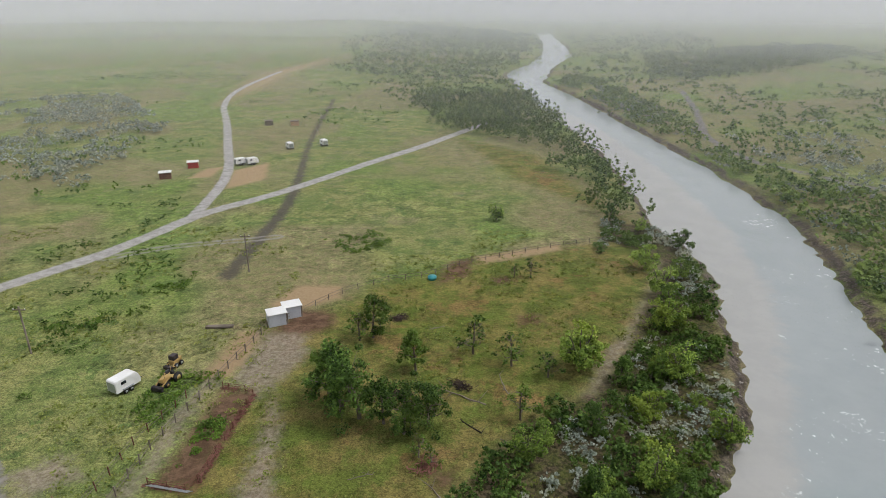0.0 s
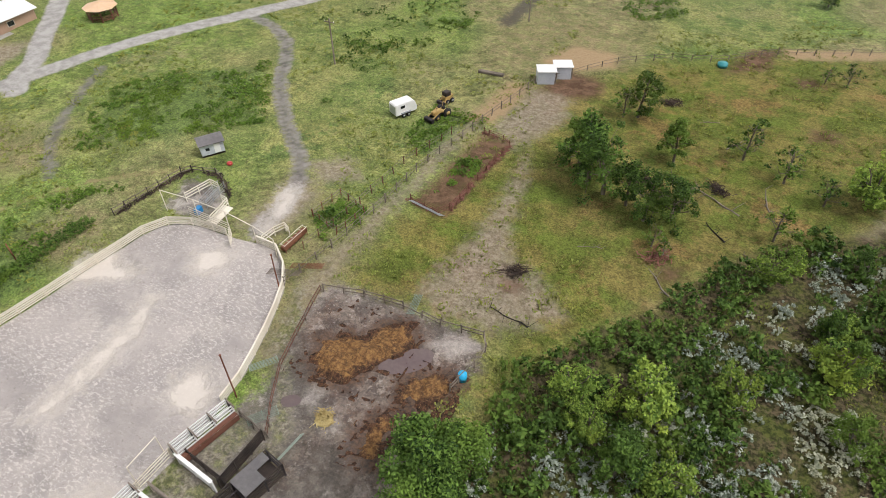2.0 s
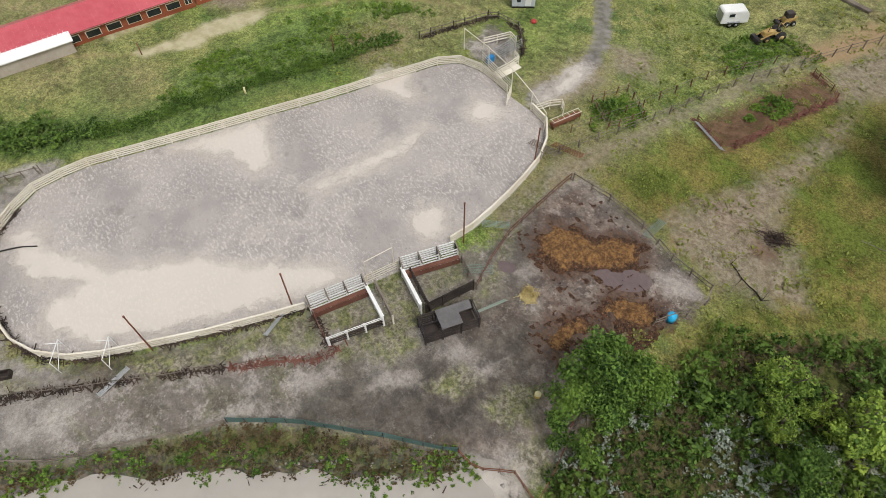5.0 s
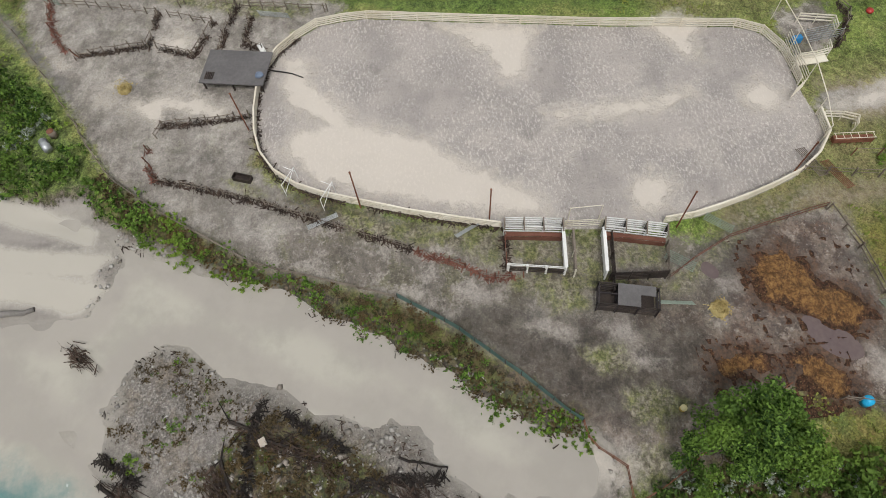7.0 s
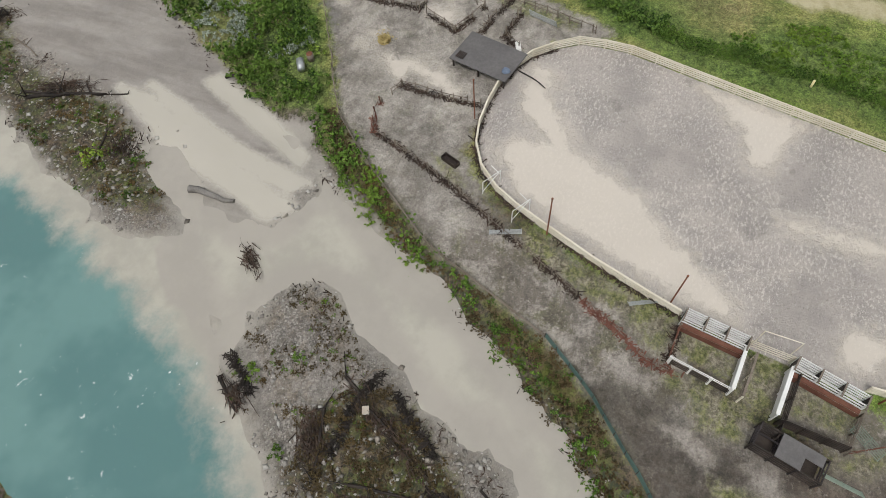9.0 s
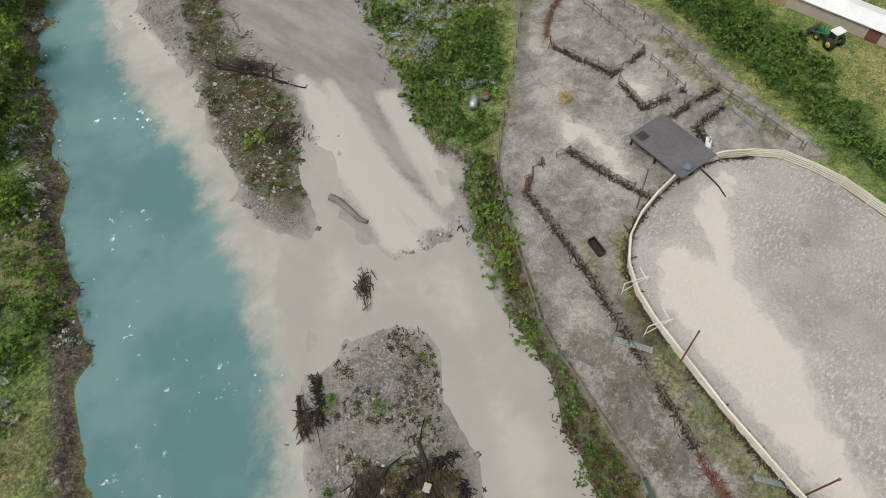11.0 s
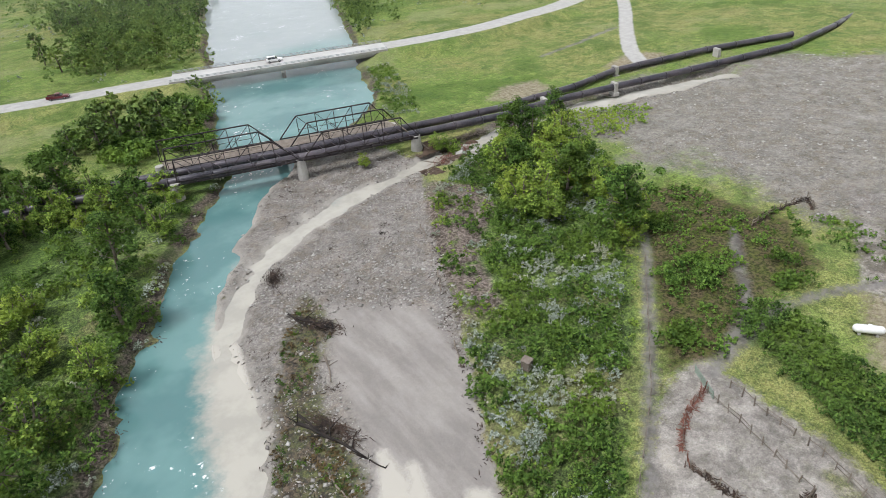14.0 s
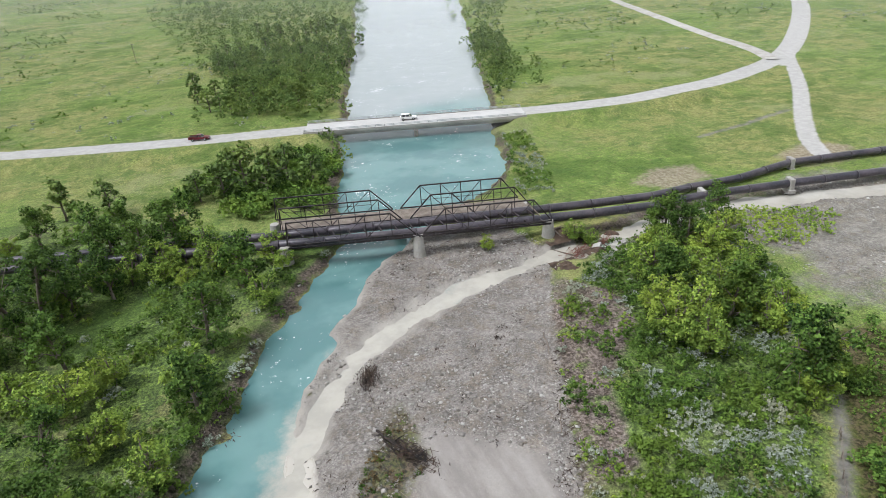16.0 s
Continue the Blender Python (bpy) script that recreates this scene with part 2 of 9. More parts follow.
    gravel = n.mix(n.math("MULTIPLY", n.step(n.noise(3.4, 5, 0.75), 0.56, 0.64), 0.55), gravel, (0.10, 0.085, 0.07))
    tone, gap = n.pebbles(6.0)
    tone2, gap2 = n.pebbles(2.2)
    cobble = n.mix(tone, (0.125, 0.112, 0.098), (0.345, 0.32, 0.29))
    cobble = n.mix(n.math("MULTIPLY", n.step(tone2, 0.72, 0.9), 0.7), cobble, n.mix(tone, (0.055, 0.045, 0.036), (0.16, 0.125, 0.10)))
    cobble = n.mix(n.math("MULTIPLY", n.step(gap, 0.45, 0.75), 0.55), cobble, (0.06, 0.052, 0.045))
    stony = n.step(n.math("ADD", n.noise(0.12, 5, 0.6), n.math("MULTIPLY", n.math("SUBTRACT", mid, 0.5), 0.5)), 0.36, 0.52)
    cobble = n.mix(n.math("MULTIPLY", n.step(n.noise(0.45, 7, 0.72), 0.46, 0.58), 0.7), cobble, n.mix(tone, (0.06, 0.045, 0.03), (0.19, 0.15, 0.105)))
    gravel = n.mix(n.math("MULTIPLY", stony, 0.75), gravel, cobble)
    m_bar = n.math("MAXIMUM", zone("z_bar"), n.math("MULTIPLY", n.step(n.math("ADD", n.attr("z_fan"), n.math("ADD", n.math("MULTIPLY", wob, 2.5), n.math("MULTIPLY", n.math("SUBTRACT", n.noise(0.06, 6, 0.65), 0.5), 38.0))), -5.0, 4.0), 0.95))
    flowing = n.noise(0.25, 5, 0.6, None, (1.6, 0.35, 1.0))
    m_flow = n.math("MULTIPLY", zone("z_flow", -2.5, 1.0, 1.5), 0.96)
    gravel = n.mix(m_flow, gravel, n.mix(n.step(flowing, 0.36, 0.64), (0.215, 0.195, 0.178), (0.30, 0.275, 0.25)))
    edge = n.math("SUBTRACT", 1.0, n.step(n.math("ADD", n.attr("z_edge"), n.math("MULTIPLY", wob, 0.9)), 0.1, 2.6))
    gravel = n.mix(n.math("MULTIPLY", edge, 0.85), gravel, n.mix(n.step(flowing, 0.4, 0.6), (0.27, 0.25, 0.222), (0.345, 0.32, 0.28)))
    col = n.mix(m_bar, col, gravel)
    # brown growth; under the thicket its dark tone also stands in for shade
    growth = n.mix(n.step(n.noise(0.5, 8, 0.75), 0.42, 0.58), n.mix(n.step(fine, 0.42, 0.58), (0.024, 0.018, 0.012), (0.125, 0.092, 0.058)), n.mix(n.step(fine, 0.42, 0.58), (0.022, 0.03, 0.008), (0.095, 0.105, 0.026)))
    m_grow = n.math("MULTIPLY", zone("z_growth_shade", -1.0, 1.0, 1.6), 0.9)
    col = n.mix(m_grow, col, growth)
    moss = n.mix(n.step(n.noise(0.6, 8, 0.75), 0.42, 0.58), n.mix(n.step(fine, 0.4, 0.6), (0.07, 0.085, 0.022), (0.21, 0.215, 0.085)), n.mix(n.step(fine, 0.4, 0.6), (0.10, 0.085, 0.055), (0.29, 0.265, 0.20)))
    col = n.mix(n.math("MULTIPLY", zone("z_moss", -0.8, 0.8, 1.2), 0.85), col, moss)
    m_dung = n.math("MULTIPLY", zone("z_dung", -0.9, 0.9, 1.3), 0.9)
    col = n.mix(m_dung, col, n.mix(n.step(fine, 0.35, 0.65), (0.034, 0.02, 0.014), (0.125, 0.068, 0.038)))
    smooth = n.math("SUBTRACT", 1.0, n.math("MAXIMUM", n.math("MULTIPLY", edge, m_bar), n.math("MULTIPLY", m_flow, 0.85)))
    col = n.mix(n.math("MULTIPLY", n.math("MAXIMUM", m_mud, m_bar), smooth), col, n.mix(1.0, col, n.math("ADD", n.math("ADD", n.math("MULTIPLY", speck, 0.5), n.math("MULTIPLY", grain, 0.3)), 0.5), "MULTIPLY"))
    # roads
    m_track = zone("z_track", -0.6, 0.7, 0.9)
    col = n.mix(n.math("MULTIPLY", m_track, 0.9), col, n.mix(n.step(n.noise(0.5, 5, 0.6), 0.35, 0.65), (0.12, 0.11, 0.102), (0.225, 0.21, 0.195)))
    m_dark = zone("z_ditch", -0.9, 0.9, 1.5)
    col = n.mix(n.math("MULTIPLY", m_dark, 0.9), col, n.mix(mid, (0.055, 0.05, 0.042), (0.11, 0.10, 0.08)))
    m_ruts = zone("z_ruts", -0.35, 0.4, 0.5)
    col = n.mix(n.math("MULTIPLY", m_ruts, 0.8), col, n.mix(mid, (0.20, 0.188, 0.172), (0.34, 0.32, 0.295)))
    m_road = zone("z_road", -0.35, 0.45, 0.35)
    gravelled = n.mix(n.step(mid, 0.35, 0.7), (0.36, 0.348, 0.328), (0.45, 0.437, 0.415))
    worn = n.mix(n.step(mid, 0.35, 0.65), (0.27, 0.258, 0.24), (0.41, 0.395, 0.37))
    col = n.mix(m_road, col, n.mix(n.step(n.attr("z_dull"), -1.0, 1.0), gravelled, worn))
    # the flooded arena floor
    m_arena = zone("z_arena", -0.1, 0.1, 0.12)
    stip = n.noise(1.9, 7, 0.8, None, (1.1, 2.0, 1.0))
    marks = n.math("MULTIPLY", n.step(stip, 0.52, 0.57), n.step(n.noise(0.11, 3, 0.6), 0.34, 0.54))
    silt = n.mix(n.step(n.noise(0.2, 4, 0.6), 0.35, 0.65), (0.305, 0.279, 0.262), (0.395, 0.357, 0.331))
    silt = n.mix(n.math("MULTIPLY", n.step(n.noise(0.09, 7, 0.68, None, (1.2, 1.0, 1.0)), 0.54, 0.6), 0.45), silt, (0.47, 0.425, 0.385))
    silt = n.mix(n.math("MULTIPLY", marks, 0.8), silt, (0.60, 0.555, 0.51))
    silt = n.mix(n.math("MULTIPLY", n.step(fine, 0.58, 0.64), 0.6), silt, (0.20, 0.175, 0.155))
    silt = n.mix(n.math("MULTIPLY", n.step(n.noise(0.16, 6, 0.7), 0.6, 0.68), 0.6), silt, (0.21, 0.195, 0.175))
    m_wet = zone("z_wet_sheen", -1.3, 0.9, 1.7)
    col = n.mix(m_arena, col, silt)
    # pale wet silt, its colour lightened further for the white sky's sheen
    col = n.mix(n.math("MULTIPLY", m_wet, 0.8), col, (0.585, 0.53, 0.465))
    m_film = zone("z_film", -0.9, 0.6, 0.8)
    col = n.mix(n.math("MULTIPLY", m_film, 0.95), col, (0.45, 0.42, 0.365))
    m_flood = zone("z_flood", -0.7, 0.6, 0.7)
    col = n.mix(n.math("MULTIPLY", m_flood, 0.92), col, n.mix(n.step(mid, 0.4, 0.6), (0.41, 0.36, 0.225), (0.50, 0.45, 0.30)))
    # wetness shows as gloss
    damp = n.step(n.noise(0.3, 5, 0.6), 0.45, 0.62)
    rough = n.mix(m_mud, 0.9, n.mix(damp, 0.75, 0.30))
    rough = n.mix(m_bar, rough, n.mix(damp, 0.8, 0.45))
    rough = n.mix(m_arena, rough, n.mix(marks, 0.6, 0.3))
    rough = n.mix(m_grow, rough, 0.85)
    rough = n.mix(m_wet, rough, 0.10)
    rough = n.mix(m_film, rough, 0.14)
    rough = n.mix(m_road, rough, 0.6)
    dry = n.math("MULTIPLY", n.math("SUBTRACT", 1.0, n.math("MULTIPLY", n.math("MAXIMUM", m_wet, m_film), 0.96)), n.math("ADD", n.math("MULTIPLY", smooth, 0.85), 0.15))
    relief = n.math("MULTIPLY", n.math("ADD", n.math("MULTIPLY", fine, 0.6), n.math("MULTIPLY", mid, 0.7)), dry)
    n.bump(relief, 0.7, 0.5)
    bare = n.math("MAXIMUM", n.math("MAXIMUM", m_mud, m_bar), n.math("MAXIMUM", m_arena, m_wet))
    mat = n.done(col, rough, 0, 0.45)
    n.link(n.math("ADD", n.math("MULTIPLY", bare, 0.33), 0.12), n.bsdf.inputs["Specular IOR Level"])
    return mat


def water_material():
    n = Nodes("river_water")
    w = n.math("MULTIPLY", n.math("SUBTRACT", n.noise(0.3, 6, 0.68), 0.5), 7.0)
    silt = n.step(n.math("ADD", n.attr("z_silt"), w), -2.2, 1.6)
    teal = n.mix(n.step(n.noise(0.07, 4, 0.6), 0.4, 0.6), (0.092, 0.19, 0.187), (0.135, 0.25, 0.24))
    flow = n.noise(0.18, 5, 0.65)
    milk = n.mix(n.step(flow, 0.38, 0.62), (0.355, 0.337, 0.29), (0.425, 0.40, 0.345))
    # far water is greyed in its colour for sky reflection and haze
    teal = n.mix(n.step(n.attr("z_sky_grey"), -3.0, 3.0), teal, n.mix(flow, (0.27, 0.305, 0.305), (0.35, 0.375, 0.37)))
    milk = n.mix(n.math("MULTIPLY", n.step(n.attr("z_sky_grey"), -3.0, 3.0), 0.65), milk, (0.345, 0.355, 0.35))
    col = n.mix(silt, teal, milk)
    shoal = n.step(n.math("ADD", n.attr("z_shoal"), n.math("MULTIPLY", w, 0.25)), -0.5, 1.5)
    col = n.mix(n.math("MULTIPLY", shoal, 0.6), col, (0.33, 0.30, 0.27))
    chop = n.noise(1.1, 5, 0.7)
    foam = n.math("MULTIPLY", n.step(n.math("ADD", chop, n.math("MULTIPLY", n.noise(0.09, 3), 0.5)), 0.92, 0.97), n.math("SUBTRACT", 1.0, silt))
    col = n.mix(foam, col, (0.75, 0.78, 0.78))
    n.bump(n.math("ADD", n.math("MULTIPLY", chop, 0.4), n.noise(0.3, 3)), 0.1, 0.4)
    return n.done(col, n.mix(silt, 0.12, 0.16), 0, 0.5)


GROUND, WATER = ground_material(), water_material()
BARK = plain("bark", (0.10, 0.08, 0.06), (0.22, 0.19, 0.16), 4, 0.9, 0, 0.5, 0.2)
LEAF_DARK = leafy("cottonwood_leaves", (0.015, 0.039, 0.009), (0.145, 0.25, 0.045))
LEAF_LIGHT = leafy("willow_leaves", (0.06, 0.118, 0.02), (0.34, 0.47, 0.08))
LEAF_SHRUB = leafy("shrub_leaves", (0.02, 0.05, 0.010), (0.175, 0.29, 0.05))
LEAF_FAR = leafy("far_tree_leaves", (0.036, 0.07, 0.02), (0.22, 0.32, 0.085))
LEAF_SILVER = leafy("silver_shrub_leaves", (0.10, 0.135, 0.08), (0.50, 0.55, 0.48))
LEAF_THICK = leafy("thicket_leaves", (0.018, 0.044, 0.010), (0.16, 0.268, 0.05))


# ---------------------------------------------------------------- helpers of the plan
def grid_noise(x, y, cell, seed):
    """Smooth value noise between 0 and 1 on arrays."""
    def h(i, j):
        v = np.sin(i * 127.1 + j * 311.7 + seed * 74.7) * 43758.5453
        return v - np.floor(v)
    u, v = x / cell, y / cell
    i, j = np.floor(u), np.floor(v)
    a, b = u - i, v - j
    a, b = a * a * (3 - 2 * a), b * b * (3 - 2 * b)
    return (h(i, j) * (1 - a) + h(i + 1, j) * a) * (1 - b) + (h(i, j + 1) * (1 - a) + h(i + 1, j + 1) * a) * b


def line_distance(x, y, pts, closed=False):
    d = np.full(x.shape, 1e9)
    seq = list(zip(pts, pts[1:] + (pts[:1] if closed else [])))
    if not closed:
        seq = list(zip(pts[:-1], pts[1:]))
    for (ax, ay), (bx, by) in seq:
        ux, uy = bx - ax, by - ay
        s = np.clip(((x - ax) * ux + (y - ay) * uy) / max(ux * ux + uy * uy, 1e-9), 0, 1)
        d = np.minimum(d, np.hypot(x - ax - s * ux, y - ay - s * uy))
    return d


def inside(x, y, pts):
    r = np.zeros(x.shape, bool)
    for (ax, ay), (bx, by) in zip(pts, pts[1:] + pts[:1]):
        if ay == by:
            continue
        r ^= ((ay > y) != (by > y)) & (x < (bx - ax) * (y - ay) / (by - ay) + ax)
    return r


def area(x, y, pts):
    """Signed distance to a closed outline, positive inside."""
    d = line_distance(x, y, pts, True)
    return np.where(inside(x, y, pts), d, -d)


def band(x, y, pts, width):
    return width / 2 - line_distance(x, y, pts)


def rounded(pts, times=2, closed=True):
    """Cuts the corners of an outline."""
    for _ in range(times):
        out = []
        seq = list(zip(pts, pts[1:] + pts[:1])) if closed else list(zip(pts[:-1], pts[1:]))
        for (ax, ay), (bx, by) in seq:
            out += [(ax * 0.75 + bx * 0.25, ay * 0.75 + by * 0.25), (ax * 0.25 + bx * 0.75, ay * 0.25 + by * 0.75)]
        pts = out if closed else [pts[0]] + out + [pts[-1]]
    return pts


# ---------------------------------------------------------------- the plan
RIVER = rounded([(150, 1100), (136, 959), (110, 715), (78, 541), (42, 452), (43, 401), (46, 291), (51, 249), (53, 196), (50, 152), (48, 131), (52, 117), (48, 94), (44, 79), (38.5, 66), (29, 49),
    (20, 32), (10, 10), (0, -10), (-6.5, -21), (-10.6, -26.4), (-14, -32), (-20, -36), (-26, -42), (-21, -47), (-23, -56), (-28, -67), (-30.5, -76), (-30, -88),
    (-33, -98), (-37, -106), (-43, -118), (-53, -128), (-62, -136), (-92, -156), (-102, -181), (-126, -237), (-180, -370), (-240, -520), (-420, -960),
    (-330, -960), (-179, -610), (-130, -420), (-85, -271), (-66, -206)], 1, False)
RIVER = RIVER + [(-58, -179), (-49, -140), (-43, -131), (-32, -115), (-25.4, -99.6), (-17.7, -85), (-13, -74), (-10, -64.6), (-5.6, -55), (-2, -47), (10, -28), (30, 5), (50, 42),
    (66, 81), (71.5, 100), (79, 127), (81, 152), (81, 188), (76, 243), (73, 308), (62, 401), (85, 500), (117, 600), (133, 715), (150, 900), (180, 1100)]
POND = rounded([(-12, -29.5), (-17, -35), (-21, -43), (-25, -43.5), (-27, -46), (-30, -50), (-32, -55), (-33.5, -55), (-31.5, -47), (-28.2, -40), (-28, -36.5), (-31, -34), (-34, -32.4), (-37, -38), (-39, -41), (-40, -40), (-37.5, -34.5), (-34.8, -31),
    (-32.7, -27.4), (-30.4, -22), (-27.5, -16.6), (-24.5, -11.5), (-22.2, -6.7), (-18.2, -0.8), (-13.4, 6.3), (-11, 9), (-9, 7.5),
    (-10.2, -0.3), (-13.4, -3.1), (-16.6, -6), (-17.6, -11.6), (-19.5, -17), (-21.8, -22.5), (-25, -26.5), (-23, -30.3), (-18, -32)], 1)
CREEK = rounded([(-25.4, -67), (-27.6, -76), (-29.9, -87), (-33.6, -94), (-38.8, -100.6), (-45.5, -106), (-54.5, -111.4), (-65, -114.6), (-76, -115.9), (-90, -117), (-106, -118.8), (-118, -118.4), (-128, -115.4), (-139, -112.3), (-150, -110), (-163, -106)], 2, False)
SILT_LINE = [(-60, -118), (-43.5, -111), (-35, -99.6), (-28, -87), (-25, -77.6), (-24.5, -68), (-22, -59), (-18.7, -48.5), (-16, -41), (-13, -34.4), (-6.8, -26), (2, -14), (13, 6), (24, 28), (35, 47), (46, 70),
    (58, 100), (64, 130), (66, 190), (62, 250), (55, 300), (20, 300), (-60, 0)]
BAR = rounded([(-8, 8), (0, 0), (-4, -19), (-10, -28), (-16, -36), (-20, -47), (-23, -58), (-29, -75), (-32, -92), (-40, -112), (-53, -127), (-66, -137), (-78, -133), (-80, -116), (-72, -104), (-65, -90), (-56, -71),
    (-50, -60), (-44, -49), (-41, -42), (-37, -33), (-33, -27), (-30, -21), (-25, -11), (-20, -3), (-13, 7)], 1)
FAN = rounded([(-95, -122), (-112, -119), (-151, -117), (-165, -108), (-190, -100), (-215, -70), (-170, -45), (-112, -52), (-108, -61), (-114, -72), (-117, -83), (-106, -87), (-112, -98)], 1)
ARENA = rounded([(-58.5, -17.5), (-62.2, -12), (-59.7, 1.7), (-57.4, 14.1), (-55.4, 27), (-54.6, 33.5), (-51.5, 36), (-44, 36), (-40, 37), (-36.5, 34.5), (-34.2, 30.5), (-31, 19.2), (-32.2, 6),
    (-33.5, 0), (-36.5, -9), (-39.3, -16.3), (-43.5, -19.6), (-49, -20.2), (-54, -19.8)], 1)
YARD = rounded([(-58, -17), (-61, -16), (-63, -10), (-65, -11), (-67, -19), (-72, -30), (-73, -44), (-74, -50), (-66, -49), (-50, -39), (-42, -34.5), (-37, -28.5), (-31, -20), (-26.5, -8), (-23, -2), (-14.5, 7.5), (-9, 10.5), (-8, 14),
    (-12, 20), (-15.5, 25), (-12.5, 30.5), (-13.6, 35.3), (-21.5, 35.4), (-27.2, 35.4), (-31.7, 35), (-32, 29), (-29, 22), (-30.5, 18.6), (-31.8, 8), (-33, 0), (-36.6, -11), (-39.6, -17.6), (-43.5, -21)], 1)
MAIN_ROAD = [(-122, -40), (-116, 0), (-110, 19.5), (-105.5, 36), (-100, 53), (-94, 70), (-85, 86), (-72, 106), (-63, 122), (-57.9, 138), (-44, 155), (-30, 176), (-15, 200), (3.4, 232), (20, 262)]
UP_ROAD = [(-58, 138), (-61, 174), (-75, 215), (-88, 255), (-105, 300), (-112, 349), (-108, 434)]
CUT_ROAD = [(-66, 112), (-55.4, 118), (-40.5, 121.8), (-35, 123.5)]
LANE = [(-84, 86.5), (-72.5, 82.5), (-66, 74), (-63.8, 68.7), (-54.7, 58.6), (-47, 51.8), (-44, 46.7), (-43.4, 38)]
DITCH = [(-39, 103), (-38.3, 127), (-37.8, 152), (-48.2, 222), (-54.8, 318)]
BRIDGE_ROAD = [(160, -282), (90, -262), (24, -235), (2, -226.5), (-20, -218.8), (-56.4, -209.5), (-84.6, -200.6), (-115, -191), (-132, -186.5), (-152, -183.5), (-180, -187.5), (-209, -197.5), (-236, -208.6), (-273, -235), (-328, -281), (-363, -316), (-480, -420)]
SPUR_ROAD = [(-240, -211), (-232.6, -204.2), (-204.8, -175), (-179.4, -152.7), (-161.1, -135.3), (-156, -127.5)]
FAR_ROAD = [(-226, -205), (-235.6, -221), (-246, -255.6), (-265, -312), (-298, -402)]
TRACKS = [[(-72, -47), (-79, -48), (-87, -49), (-96, -46), (-106, -40.5)], [(-100, -63), (-84, -50.5), (-74, -47.5)], [(-54.7, -41), (-69, -52.7), (-86.4, -67.8), (-100, -82)],
    [(-91.8, 59.2), (-88, 51.6), (-84.4, 45.5), (-79, 39), (-74.3, 35)], [(-90, 22.5), (-89.5, 26.2), (-91, 30.8), (-93.6, 35.1), (-95.7, 39.8), (-101, 46)], [(18.4, 64.1), (20.9, 69), (25, 77.5), (29.2, 82.4), (33.5, 90.7), (40.3, 103.1), (44.7, 115.5)], [(129.7, 386.9), (129.9, 348.9), (113.5, 283), (97.9, 234), (95.3, 210.5), (97.1, 189.5), (103.2, 181), (109.9, 169.6), (125, 145), (150, 120)], [(-143.4, -151.3), (-160, -153), (-180, -157)]]
LOW_TRACK = [(-84, -8), (-78, 1), (-77, 6), (-77.4, 14.6), (-77, 20), (-76, 22.8), (-74.3, 26.5), (-72, 31.2), (-68.6, 36.2), (-64.6, 39.9), (-59.8, 42.9)]
FLOOD = [[(-77.9, 2), (-77.6, 6.8), (-78.9, 11.3), (-78.7, 15.0), (-78.0, 18.6), (-77.0, 20.5), (-76.1, 18.8), (-75.2, 14.9), (-75.7, 11.0), (-74.5, 9.4), (-75.6, 6.4), (-76.6, 2.5)], [(-83.6, 0), (-84, 5.3), (-84.2, 9), (-83.6, 9), (-83, 5.3), (-82.4, 0)]]
BRANCH_ROAD = [(-98, 48), (-101.9, 51.4), (-103.3, 55.2), (-106.1, 58.5), (-109.6, 61.8), (-118, 72), (-130, 84)]
PASTURE = [(-30, 46), (-24, 68), (-25, 84), (-10, 100), (6, 110), (24, 118), (36, 122), (40, 140), (20, 170), (6, 225), (30, 200), (40, 140), (46, 118), (36, 98), (22, 70), (9, 58), (-2, 43), (-8, 33), (-10, 27), (-12.5, 29), (-12, 36), (-30, 35)]
HEDGE = [(-84, -48), (-77.3, -31), (-73, -18), (-66.5, -7), (-64.8, -3), (-64.8, 3.4), (-64, 10.3), (-63.6, 15), (-62.6, 24), (-62.1, 30)]

THICKET = [(-13, 23), (-10, 27), (-9.8, 32.7), (-5.8, 38.5), (0.5, 47), (5, 55), (9.5, 61), (20, 68), (27, 79), (32, 90), (38, 100), (42, 112), (35, 121), (30, 112), (36, 135), (47, 130), (50, 118), (46, 95), (37, 66), (28, 49), (19, 32), (8, 8), (0, 5), (-6, 10), (-9.5, 12.5), (-11, 17)]
SOUTH_WOOD = [(-2, -49), (-10, -66), (-18, -86), (-26, -101), (-33, -116), (-42, -132), (-36, -140), (-22, -150), (-3, -170), (25, -175), (60, -130), (60, -60), (20, -30)]
STRIP = [(-41, -35), (-50, -40), (-64, -50), (-84, -67), (-101, -83), (-108, -96), (-112, -112), (-90, -116), (-80, -108), (-74, -104), (-65, -91), (-56, -72), (-50, -61), (-44, -50), (-41, -43)]


def graded(lo, hi, step, far, grow=1.07):
    core = list(np.arange(lo, hi + step * 0.5, step))
    s, a, b = step, [], []
    x = hi
    while x < far:
        s *= grow
        x += s
        b.append(x)
    s, x = step, lo
    while x > -far:
        s *= grow
        x -= s
        a.append(x)
    return np.array(a[::-1] + core + b)


